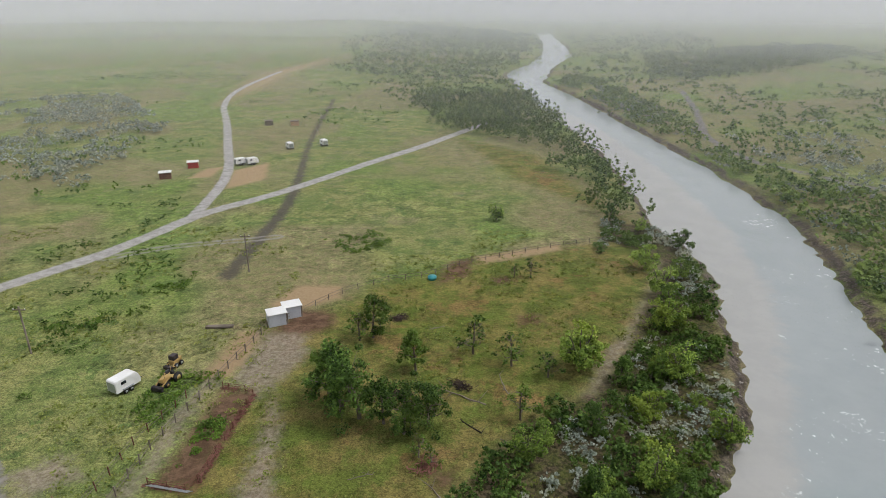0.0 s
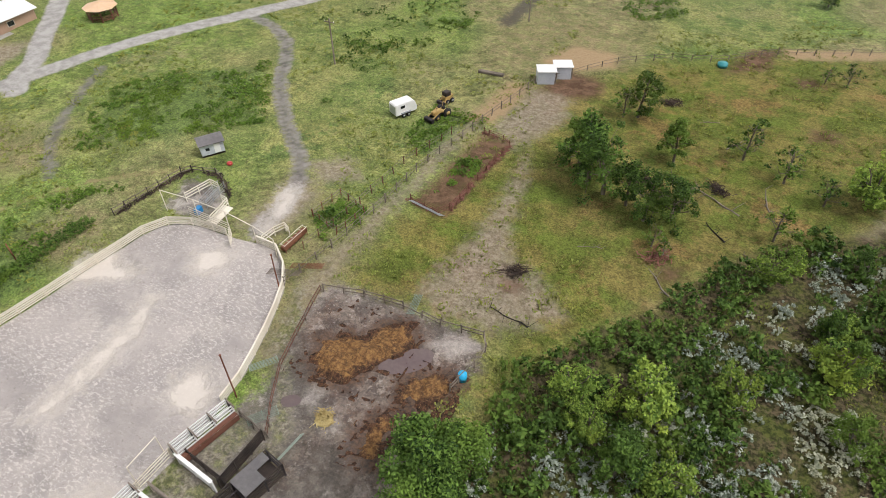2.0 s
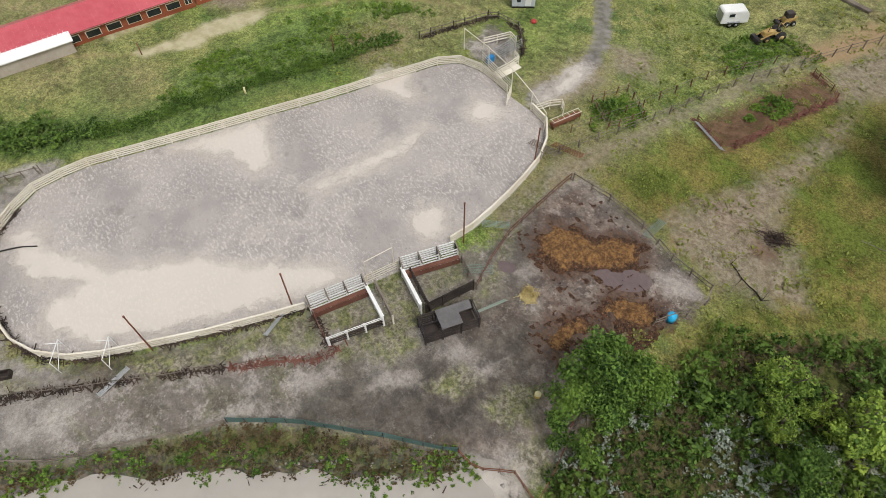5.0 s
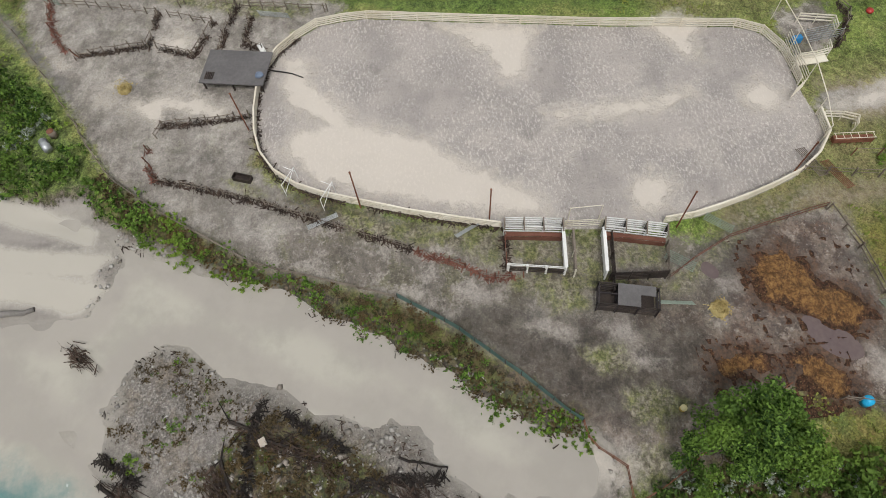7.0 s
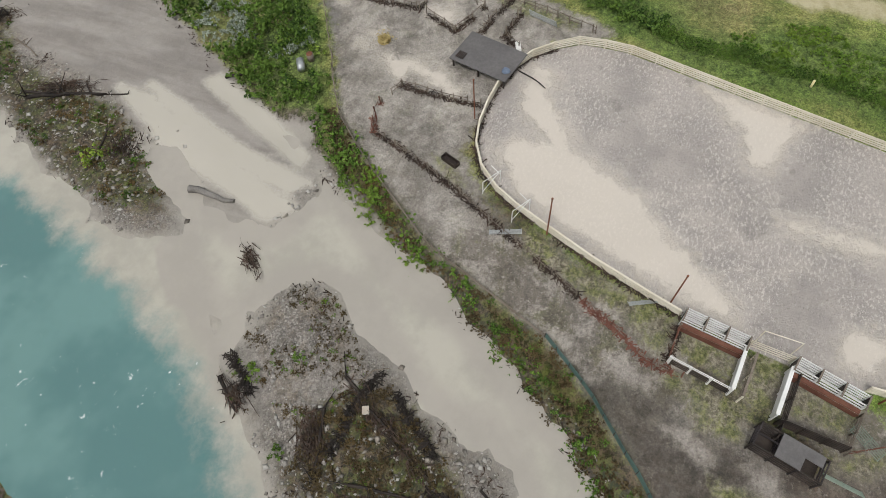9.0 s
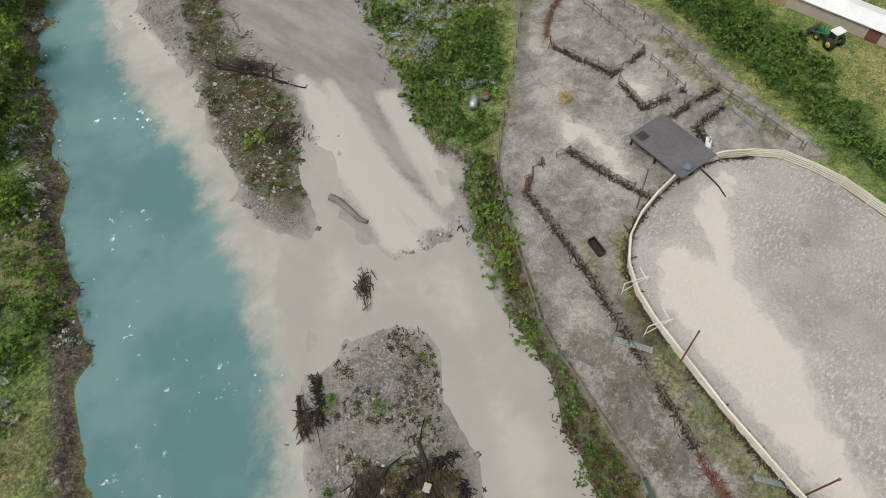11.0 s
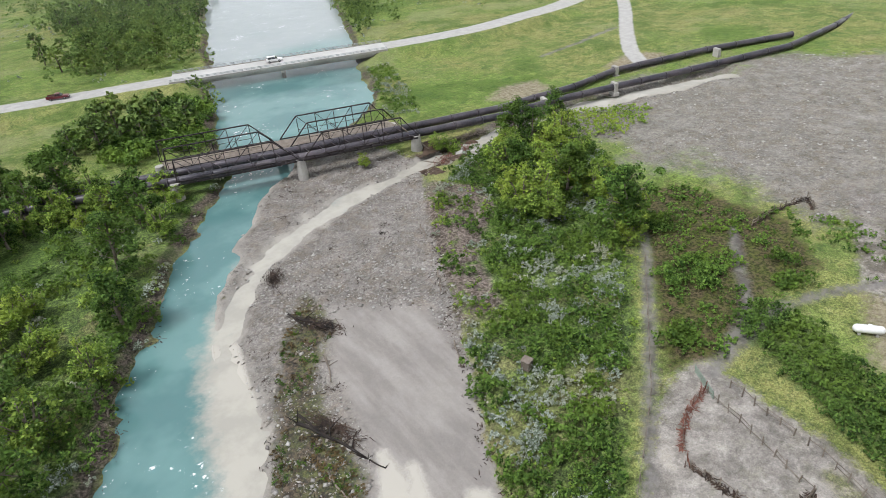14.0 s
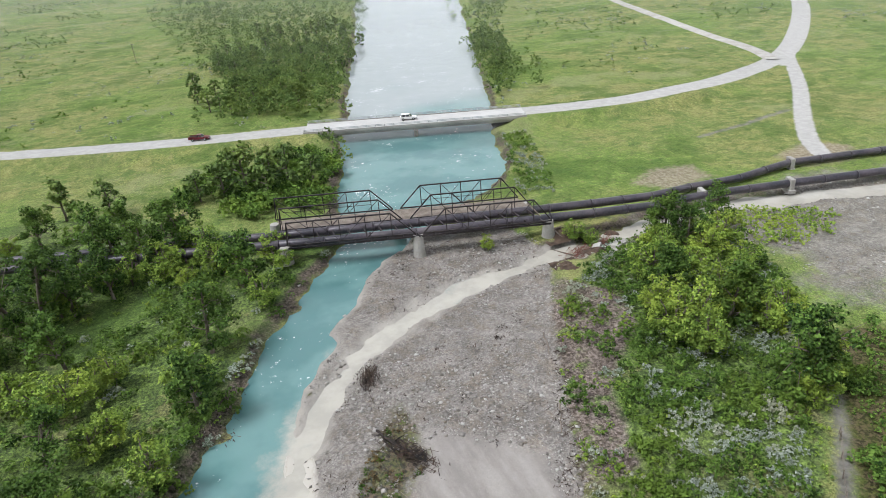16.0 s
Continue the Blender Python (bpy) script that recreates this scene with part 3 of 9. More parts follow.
def sheet(name, xs, ys, height, fields, material):
    """A ground-like sheet: one grid with heights and named scalar fields."""
    x, y = np.meshgrid(xs, ys)
    co = np.stack([x, y, height(x, y)], -1).reshape(-1, 3)
    nx, ny = len(xs), len(ys)
    i = (np.arange(ny - 1)[:, None] * nx + np.arange(nx - 1)[None, :]).ravel()
    quads = np.stack([i, i + 1, i + nx + 1, i + nx], -1)
    me = bpy.data.meshes.new(name)
    me.vertices.add(len(co))
    me.vertices.foreach_set("co", co.ravel())
    me.loops.add(quads.size)
    me.loops.foreach_set("vertex_index", quads.ravel())
    me.polygons.add(len(quads))
    me.polygons.foreach_set("loop_start", np.arange(len(quads)) * 4)
    me.polygons.foreach_set("use_smooth", np.ones(len(quads), bool))
    me.update(calc_edges=True)
    for key, fn in fields.items():
        at = me.attributes.new(key, "FLOAT", "POINT")
        at.data.foreach_set("value", np.clip(fn(x, y), -12, 12).astype(np.float32).ravel())
    me.materials.append(material)
    return new(name, me)


def most(*fns):
    return lambda x, y: np.maximum.reduce([f(x, y) for f in fns])


def water_depth(x, y):
    """Positive where water stands, metres from the shore."""
    wob = (grid_noise(x, y, 3.1, 3) - 0.5) * 1.6 + (grid_noise(x, y, 9, 4) - 0.5) * 2.2 + (grid_noise(x, y, 1.3, 9) - 0.5) * 1.1
    d = np.maximum(area(x, y, RIVER), area(x, y, POND))
    d = np.maximum(d, band(x, y, CREEK, 3.0 + 1.6 * np.clip((-x - 95) / 30, 0, 1)))
    return d + wob * np.clip(1.2 - np.abs(d) / 8, 0, 1)


def terrain(x, y):
    w = water_depth(x, y)
    bumps = (grid_noise(x, y, 23, 1) - 0.5) * 0.5 + (grid_noise(x, y, 6, 2) - 0.5) * 0.22
    bar = area(x, y, BAR)
    flat = np.clip(np.maximum(area(x, y, ARENA), area(x, y, YARD)) / 3 + 0.5, 0, 1)
    land = bumps * (1 - 0.85 * flat)
    low = -0.85 + bumps * 0.7
    land = land + (low - land) * np.clip(bar / 3 + 0.5, 0, 1)
    shore = np.clip(-w / 2.2, 0, 1)
    bed = -1.2 - np.clip(w / 3, 0, 1) * 1.6
    z = np.where(w > 0, bed, -1.2 + (land + 1.2) * shore)
    r = np.hypot(x, y)
    hills = (grid_noise(x, y, 160, 7) * 0.7 + grid_noise(x, y, 420, 8) * 1.6) * np.clip((r - 260) / 900, 0, 1) * 9
    far_side = np.clip((-w - 30) / 120, 0, 1)
    z = z + hills * far_side
    # the embankment of the road bridge
    bank = np.clip(1.6 - (line_distance(x, y, BRIDGE_ROAD) - 4.0) / 4.0, 0, 1) * np.clip((x + 215) / 50, 0, 1) * np.clip((120 - x) / 90, 0, 1)
    bank = bank * np.clip(-(w + 3) / 4, 0, 1)
    return np.where(w > 0, z, z * (1 - bank) + 2.35 * bank)


XS, YS = graded(-118, 60, 0.8, 4200, 1.04), graded(-150, 135, 0.8, 4200, 1.04)
STRAW = [[(-31.8, 70.5), (-31.2, 77), (-30.5, 83), (-27.2, 83.5), (-27.2, 77), (-28, 70.5)], [(-28.5, 92), (-25, 99.5), (-17.6, 99.3), (-17, 95), (-20, 92.5), (-25, 89.5)], [(-62, 180), (-58, 160), (-50, 170), (-54, 190)],
    [(-72, 170), (-66, 172), (-66, 185), (-71, 182)], [(7, 109), (24, 117), (24, 120), (6, 113)]]
RED = [[(-30, 51), (-25, 50), (-24, 68), (-28.4, 67.5)], [(-25.5, 83), (-23.5, 91), (-17, 89), (-16.5, 84), (-21, 82)], [(-1, 100), (5, 104), (6, 112), (1, 110)], [(9, 100), (13, 101), (12, 104), (9, 103)], [(12, 85), (16, 86), (15, 89), (12, 88)],
    [(-15.2, 43), (-13.6, 43.8), (-12.8, 42.4), (-14.4, 41.4)], [(-1, 52.5), (1.5, 52.6), (1.6, 50.4), (-0.5, 50)]]
STONY = [[(-110.5, -134.6), (-118.8, -139.4), (-128.2, -137.7), (-127.2, -129.9), (-116.1, -127.4)], [(-147, -131.5), (-159.4, -135), (-165.5, -128), (-158.1, -121), (-147, -124)], [(-21.3, 66), (-20.6, 56.5), (-20.6, 47.6), (-22, 42), (-22.4, 37.6), (-19.6, 36.2), (-14, 36.2), (-9.5, 39), (-8, 41.4), (-12.2, 45.3), (-15.4, 46.5), (-18, 52), (-19, 60)], [(-46, 52), (-42, 49), (-38, 52), (-42, 55)], [(-28, 70), (-26.5, 82), (-21, 84), (-19, 76), (-23, 66)], [(-45, 47), (-41, 47), (-41, 38), (-46, 38)],
    [(-98, -44), (-86, -37), (-83, -28), (-90, -20), (-104, -20), (-108, -40)], [(-108, 42), (-115.5, 46), (-117.4, 27.2), (-117.5, 21), (-110.8, 19.9), (-112, 33)], [(-115.3, 46), (-115.5, 57), (-111.4, 60.7), (-108.3, 57), (-108.3, 45)], [(-88.6, 19.2), (-92.4, 23.6), (-90, 27.5), (-81.1, 20.3), (-79.8, 16.5), (-83, 13)],
    [(-32.8, 37.4), (-31.5, 34.5), (-30.7, 24), (-31.8, 24), (-33.1, 30.9), (-34.1, 34.6)], [(-46.5, 49.9), (-42.6, 48.2), (-42, 43.8), (-41, 38), (-45.6, 38.6), (-45.2, 44.2)]]
DUNG = [[(-27.3, 25.9), (-28, 28.2), (-26, 29.8), (-24, 29.9), (-23.3, 32.4), (-21.2, 33.4), (-19.7, 32.1), (-20, 29.8), (-21.8, 27.9), (-23.2, 25.3), (-25.5, 24.7)], [(-17.7, 25.6), (-18.3, 27.2), (-17.1, 29.3), (-14.8, 29.5), (-13.8, 28.8), (-14.6, 27.2), (-16.1, 25.8)], [(-18.4, 19.4), (-19.1, 21.2), (-18.2, 23.6), (-16.8, 23.8), (-16.9, 21.8), (-16.4, 19.2)]]
WEEDS = [[(-75.8, 41.2), (-84.5, 54.3), (-80.3, 62.9), (-68.5, 72.4), (-58, 57), (-66, 50)], [(-73, 22), (-68.6, 33), (-64, 37), (-63, 19.7), (-67.1, 2.1), (-70, 4)], [(-52, 100), (-46, 104), (-44, 98)], [(-24, 122), (-16, 128), (-10, 120), (-18, 114)], [(-37, 71), (-30, 71), (-33, 60), (-37, 62)], [(-60, 84), (-54, 87), (-52, 82)]]
WET = [[(-57, -17.6), (-55.9, -14.4), (-52.6, -14.4), (-49.8, -11.3), (-47, -10.2), (-45.3, -5.6), (-43.5, -2.2), (-40.3, 0.9), (-37.8, 5), (-35.5, 8), (-33.3, 8.4), (-34.3, 2.4), (-36.8, -6), (-39.7, -13.7), (-43.9, -17.2), (-46.4, -16.2), (-46.6, -12.6), (-50.2, -17.4)], [(-59.5, -0.3), (-58, 11), (-51.1, 8.7), (-49.9, 6.1), (-54, 5.4), (-57.5, 1.4)], [(-35.2, 16), (-37.5, 18.7), (-36, 20.5), (-32.9, 19.7), (-32.6, 16.5)],
    [(-46.3, 30.2), (-47.2, 32.6), (-45.8, 34.6), (-43.3, 33.9), (-42.7, 31.4), (-44.5, 30)], [(-56.4, 22.7), (-57.7, 24.9), (-57.6, 27.2), (-56, 28.8), (-52.7, 27.2), (-50.3, 27.6), (-51.6, 25.3)], [(-45.7, 9.9), (-45.9, 15.3), (-46.5, 20.7), (-47.3, 25.6), (-45.8, 25.5), (-44.2, 20.3), (-44, 15.9), (-44.3, 10.1)], [(-51, -30), (-49, -24), (-50.5, -23), (-53, -29)], [(-56, -36), (-54, -35.5), (-54.5, -37)], [(-12.6, 7), (-11, 11), (-9, 10)], [(-59.6, -43.5), (-59.2, -42.1), (-58.4, -41.7), (-58.4, -42.7)], [(-53.6, -37.9), (-53.9, -37.1), (-52.9, -35.9), (-52.2, -36.5), (-52.5, -37.5)],
    [(-52.3, -34.8), (-53.1, -30.8), (-52.3, -25.4), (-50, -25), (-50.8, -29.7), (-48.9, -30.5), (-49.8, -31.5), (-51.2, -33.3)], [(-61.3, -31.9), (-61.7, -30.4), (-63.4, -30.1), (-60.8, -28), (-58.9, -28), (-59.5, -30.6)]]
CHURN = [[(-31.9, 28.8), (-30.5, 34.2), (-24.8, 34.8), (-13.5, 35.0), (-11.7, 29.2), (-17.4, 21.3), (-10.7, 15.3), (-15.9, 8), (-19.9, 6), (-22.5, 10), (-23.7, 15.9), (-23.4, 19.9), (-28.0, 23.5)], [(-22.5, 2.2), (-21.8, 9.9), (-14.6, 18.9), (-12.5, 9.5), (-19.1, 3.7)]]
MOSS = [[(-16.6, 11.7), (-16.6, 14.7), (-14.8, 16.9), (-13.1, 14.5), (-13.7, 11.7)], [(-20.4, 8.5), (-20.4, 12.2), (-18.5, 13.2), (-18.1, 10.1)], [(-25.5, 5.8), (-25.8, 10.2), (-23.8, 10.9), (-23.9, 6.6)], [(-11.3, 10.2), (-12.2, 14.3), (-9.2, 13.5), (-8.7, 10.3)], [(-24.2, 16.4), (-24.6, 18.9), (-26.5, 21.7), (-28.5, 24), (-29.7, 25.8), (-30, 24.7), (-28.6, 22.7), (-26.7, 20.2), (-25.6, 18), (-25.4, 16.6)], [(-31.4, 3.9), (-31, 8.6), (-28.8, 8.5), (-29.2, 3.8)], [(-32, 9.9), (-31.8, 12.7), (-26.9, 12), (-27.1, 9.1)], [(-29.9, 13.7), (-29.3, 18.2), (-27.2, 17.7), (-27.7, 13.2)],
    [(-31.8, 25.3), (-33, 30.4), (-34.4, 33), (-33, 32.7), (-30.6, 29), (-30.5, 25.7)], [(-36.4, -11.3), (-34.7, -7.8), (-33, -1.5), (-33.3, 3), (-29, 3.4), (-28.7, 2.2), (-31.6, -1.5), (-32.5, -8), (-34, -11.1)], [(-27.9, 3.6), (-26.9, 10.7), (-25.7, 11.3), (-25, 8.3), (-26.4, 3.8)], [(-70, -33), (-66, -20), (-64.6, -14), (-63, -15), (-64, -22), (-68, -33)], [(-41.5, -23), (-40, -19.5), (-38.4, -18.5), (-38.8, -21)]]
FILMS = [[(-38.3, -61.2), (-38.4, -57.7), (-33.1, -42), (-31, -34), (-29, -36), (-30.8, -42), (-33.1, -50.8)], [(-40.1, -58.1), (-38.5, -52.3), (-35.7, -43.7), (-34, -34), (-32.4, -35.3), (-34.4, -45), (-37.9, -54.1)], [(-42.5, -52), (-39.5, -45), (-36, -36), (-37.2, -36), (-41, -44), (-43.6, -51)], [(-30.6, -91), (-32.2, -88), (-30.6, -80), (-30, -76.4), (-28.8, -77), (-28.6, -85)],
    [(-89.6, -116.7), (-93.5, -116.3), (-91.4, -109.5), (-88.4, -108.5), (-86, -109.8), (-87.9, -113.9)], [(-84.6, -118.3), (-86.7, -117.6), (-85.7, -114), (-83.2, -113.1), (-82.9, -115.6)]]
ISLAND = [(-25.3, -27.5), (-23.1, -29.8), (-19.4, -31.3), (-15.5, -31.9), (-12.6, -31.5), (-9.9, -24.7), (-9.4, -18.7), (-10.7, -11.1), (-14.5, -11.7), (-18.2, -19.2), (-20.8, -21.4), (-24.6, -25.6)]
DAMP = [[(-25.5, 2), (-23.6, 9), (-22.4, 15), (-21.4, 20.5), (-17, 18), (-13.6, 12), (-14.6, 8.6), (-20, 2.2), (-24, -2.5)], [(-20.5, 7.5), (-20.9, 13.7), (-21.0, 20.0), (-18.9, 20.0), (-16.6, 15.4), (-17.0, 10.8), (-15.7, 7.9), (-18.1, 7.0)], [(-29.5, 21.7), (-29.7, 26.9), (-26.9, 25.7), (-24.4, 23.1), (-22.8, 20.2), (-26.3, 20.8)]]
PALE = [[(-18.8, 31.9), (-17.4, 34.5), (-13.6, 35.2), (-13.4, 33.8), (-15.4, 31.3), (-17.1, 31.9)], [(-24, 22.1), (-22.2, 22.1), (-20.2, 20.6), (-22.5, 19.6)], [(-20.5, 11.2), (-19.8, 14), (-18.4, 16.3), (-18.1, 13.5), (-18.6, 11.5)], [(-27.3, -1.5), (-26.2, 3.4), (-24.8, 3.4), (-25.2, -0.3)], [(-22.9, 11.0), (-23.1, 13.9), (-20.2, 13.7), (-20.3, 10.9)], [(-23.8, 5.9), (-21.8, 8.9), (-20.2, 8.3), (-22.7, 4.3)], [(-25.8, 21.4), (-25.8, 25.0), (-23.6, 23.6), (-23.8, 21.5)]]
GROWTH = [[(-18.1, -18.1), (-17.0, -14.4), (-13.8, -11.4), (-10.5, -11.4), (-9.0, -14.3), (-10.5, -18.1)], [(-88, -69), (-69, -50.5), (-76, -48), (-90, -51), (-100, -50), (-108, -60), (-106, -78), (-97, -80)], [(-44, -37), (-31.5, -20), (-26.5, -6), (-14.5, 8), (-12.5, 6.5), (-18.6, -2.2), (-24.6, -12), (-30.6, -22), (-37.6, -33.5)], [(-44, -92), (-44, -83), (-38, -77), (-35.5, -67), (-36, -60), (-31, -52), (-26, -46), (-24.5, -52), (-25, -57), (-31, -72), (-38, -85)],
    [(-15, -22), (-18, -17), (-13, -9), (-6, -6), (-2, -12), (-8, -22)], [(-38, -17), (-33, -6), (-30.5, 4), (-31.5, 4), (-34, -6), (-39, -15)], [(-31, 4), (-27, 6), (-24, 16), (-25.5, 17), (-28.5, 8)]]
BARE = [(-73, -113), (-82, -101), (-79.5, -93), (-68, -83), (-63, -71), (-55, -71), (-61.5, -88.5)]
FLATS = [(-45.6, -86), (-55.1, -78), (-52.9, -66), (-45.1, -47.5), (-38, -33), (-27, -36), (-26, -43.5), (-37.5, -61.5), (-40.5, -76)]
roads = [(MAIN_ROAD, 3.8), (UP_ROAD, 3.0), (BRIDGE_ROAD, 8.2), (SPUR_ROAD, 4.4), (BRANCH_ROAD, 3.8)]


def ruts(x, y, pts, gauge, width):
    """Two worn wheel tracks along a line."""
    return width / 2 - np.abs(line_distance(x, y, pts) - gauge / 2)



ground = sheet("ground", XS, YS, terrain, {
    "z_road": most(*[(lambda x, y, p=rounded(p, 2, False), w=w: band(x, y, p, w)) for p, w in roads]),
    "z_track": most(*([lambda x, y: band(x, y, rounded(LANE, 2, False), 2.1)] + [(lambda x, y, p=p: band(x, y, p, 3.2 if p[0][0] > 60 else 1.5)) for p in TRACKS[:5] + TRACKS[6:]])),
    "z_stony": most(lambda x, y: band(x, y, TRACKS[5], 2.0), lambda x, y: band(x, y, [(-32, 35), (-32.8, 38), (-32.3, 42), (-32.4, 48), (-31.3, 55), (-31.2, 64), (-29.6, 73.6), (-27.6, 82)], 1.7), *[(lambda x, y, p=p: area(x, y, p)) for p in STONY]),
    "z_ruts": lambda x, y: np.maximum(ruts(x, y, rounded(CUT_ROAD, 2, False), 1.9, 0.9), ruts(x, y, rounded(LANE, 2, False), 1.7, 0.6)),
    "z_dull": lambda x, y: (y + 100) / 20,
    "z_warm": lambda x, y: area(x, y, PASTURE) * 0.7 + 0.3,
    "z_edge": lambda x, y: np.where(area(x, y, BAR) > -3, -water_depth(x, y), 12.0),
    "z_ditch": lambda x, y: band(x, y, rounded(DITCH, 2, False), 2.9) - 0.5 * np.clip((y - 150) / 60, 0, 1),
    "z_mud": most(lambda x, y: area(x, y, YARD), lambda x, y: area(x, y, [(-56.2, 36.8), (-57.6, 42.8), (-52, 42.6), (-49, 39), (-47.5, 36.6), (-52, 36.9)]), lambda x, y: area(x, y, [(-125, -60), (-98, -44), (-100, -20), (-106, 10), (-125, 10)])),
    "z_arena": lambda x, y: area(x, y, ARENA),
    "z_bar": most(lambda x, y: area(x, y, BAR), lambda x, y: np.minimum(water_depth(x, y) + 1.6, area(x, y, BAR) + 7.0)),
    "z_fan": lambda x, y: area(x, y, FAN),
    "z_moss": most(*[(lambda x, y, p=p: area(x, y, p) * 1.4) for p in MOSS]),
    "z_film": most(*[(lambda x, y, p=p: area(x, y, p) * 1.6 + 0.7) for p in FILMS]),
    "z_near_speck": lambda x, y: (125 - np.hypot(x + 30, (y - 5) * 0.8)) * 0.3,
    "z_growth_shade": most(lambda x, y: area(x, y, THICKET) - 0.3, *[(lambda x, y, p=p: area(x, y, p)) for p in GROWTH]),
    "z_flow": lambda x, y: area(x, y, FLATS),
    "z_churn": most(*[(lambda x, y, p=p: area(x, y, p)) for p in CHURN]),
    "z_lush": most(*[(lambda x, y, p=p: area(x, y, p)) for p in (STRIP, SOUTH_WOOD)] + [lambda x, y: np.minimum(area(x, y, SOUTH_WOOD) + 9, -water_depth(x, y) - 0.7)]),
    "z_damp": most(*[(lambda x, y, p=p: area(x, y, p)) for p in DAMP]),
    "z_light": most(*[(lambda x, y, p=p: area(x, y, p) * 1.5 - 0.3) for p in PALE]),
    "z_pale": lambda x, y: area(x, y, [(-75, -50), (-66, -49), (-50, -40), (-38, -29), (-32, -18), (-38, -14), (-44, -19), (-58, -16), (-66, -10)]),
    "z_flood": most(*[(lambda x, y, p=p: area(x, y, p)) for p in FLOOD]),
    "z_straw": most(lambda x, y: area(x, y, [(-104, 290), (-116, 345), (-118, 420), (-96, 520), (-84, 515), (-96, 430), (-98, 350)]) * 0.12 - 0.4, lambda x, y: band(x, y, LOW_TRACK, 0.55) - 0.4, *[(lambda x, y, p=p: area(x, y, p)) for p in STRAW]),
    "z_red": most(*[(lambda x, y, p=p: area(x, y, p)) for p in RED]),
    "z_dung": most(*[(lambda x, y, p=p: area(x, y, p) + 0.9) for p in DUNG]),
    "z_weed": most(*([(lambda x, y, p=p: area(x, y, p)) for p in WEEDS] + [lambda x, y: band(x, y, HEDGE, 7)])),
    "z_wet_sheen": most(*([(lambda x, y, p=p: area(x, y, p)) for p in WET] + [lambda x, y: area(x, y, [(-45.8, 46.4), (-44, 47.5), (-42.6, 45.5), (-42, 39), (-43, 37), (-44, 39.5)]) - 0.3])),
    "z_dry": lambda x, y: (grid_noise(x, y, 30, 11) * 0.6 + grid_noise(x, y, 9, 12) * 0.4 - 0.62 + 0.14 * np.clip((y - 10) / 30, 0, 1) * np.clip((460 - y) / 160, 0, 1) - 0.12 * np.clip((-50 - y) / 40, 0, 1)) * 18,
    "z_soil": lambda x, y: area(x, y, BARE) * 1.5,
    "z_bank": lambda x, y: -np.abs(water_depth(x, y) + 1.2) + 1.3,
}, GROUND)
tagged(ground, "green meadow, grey silt and muddy yards beside the river", "ground", "", "structure")
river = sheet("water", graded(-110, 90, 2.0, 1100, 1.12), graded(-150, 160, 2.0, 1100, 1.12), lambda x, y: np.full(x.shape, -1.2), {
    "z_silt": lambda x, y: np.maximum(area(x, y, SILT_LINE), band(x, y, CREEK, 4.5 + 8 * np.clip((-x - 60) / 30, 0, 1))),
    "z_sky_grey": lambda x, y: np.maximum((y - 35) / 6, (-y - 215) / 14) + (grid_noise(x, y, 20, 6) - 0.5) * 4,
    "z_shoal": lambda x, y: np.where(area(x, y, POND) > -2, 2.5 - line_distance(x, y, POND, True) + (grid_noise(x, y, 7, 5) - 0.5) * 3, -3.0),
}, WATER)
tagged(river, "teal river water clouded with beige silt", "river", "", "structure")


# ---------------------------------------------------------------- builders
UNIT = {}


def unit(shape, material):
    """A mesh of size one, shared by all pieces of a shape and a material."""
    key = (shape, material.name)
    if key not in UNIT:
        bm = bmesh.new()
        if shape == "box":
            bmesh.ops.create_cube(bm, size=1)
        elif shape == "rod16":
            bmesh.ops.create_cone(bm, segments=18, radius1=0.5, radius2=0.5, depth=1, cap_ends=True)
        elif shape == "log":
            bmesh.ops.create_cone(bm, segments=9, radius1=0.5, radius2=0.42, depth=1, cap_ends=True)
        else:
            bmesh.ops.create_cone(bm, segments=10, radius1=0.5, radius2=0.5, depth=1, cap_ends=True)
        me = bpy.data.meshes.new(shape)
        bm.to_mesh(me)
        bm.free()
        if shape != "box":
            for p in me.polygons:
                p.use_smooth = len(p.vertices) == 4
        me.materials.append(material)
        UNIT[key] = me
    return UNIT[key]


def thing(name, at, label, category, group="", turn=0.0):
    ob = new(name)
    ob.empty_display_size = 0.3
    ob.matrix_basis = Matrix.Translation(at) @ Matrix.Rotation(radians(turn), 4, "Z")
    return tagged(ob, label, category, group)


def under(ob, parent, world_m):
    ob.parent = parent
    up = parent
    chain = Matrix.Identity(4)
    while up is not None:
        chain = up.matrix_basis @ chain
        up = up.parent
    ob.matrix_basis = chain.inverted() @ world_m
    return ob


def spar(name, p, q, w, h, material, parent, label="", shape="box"):
    """A straight piece from p to q (world places) with a cross section w by h."""
    p, q = Vector(p), Vector(q)
    d = q - p
    side = Vector((0, 0, 1)).cross(d)
    if side.length < 1e-4:
        side = Vector((1, 0, 0))
    side.normalize()
    up = d.normalized().cross(side)
    m = Matrix((side, up, d.normalized())).transposed().to_4x4()
    m = Matrix.Translation((p + q) / 2) @ m @ Matrix.Diagonal((w, h, d.length, 1))
    ob = new(name, unit(shape, material))
    under(ob, parent, m)
    return tagged(ob, label) if label else ob


def part(name, bm, material, parent, label="", world_m=None):
    me = bpy.data.meshes.new(name)
    bm.to_mesh(me)
    bm.free()
    me.materials.append(material)
    ob = new(name, me)
    if parent is not None:
        under(ob, parent, world_m if world_m is not None else Matrix.Identity(4))
    elif world_m is not None:
        ob.matrix_basis = world_m
    return tagged(ob, label) if label else ob


def ground_z(x, y):
    return float(terrain(np.array([x], float), np.array([y], float))[0])


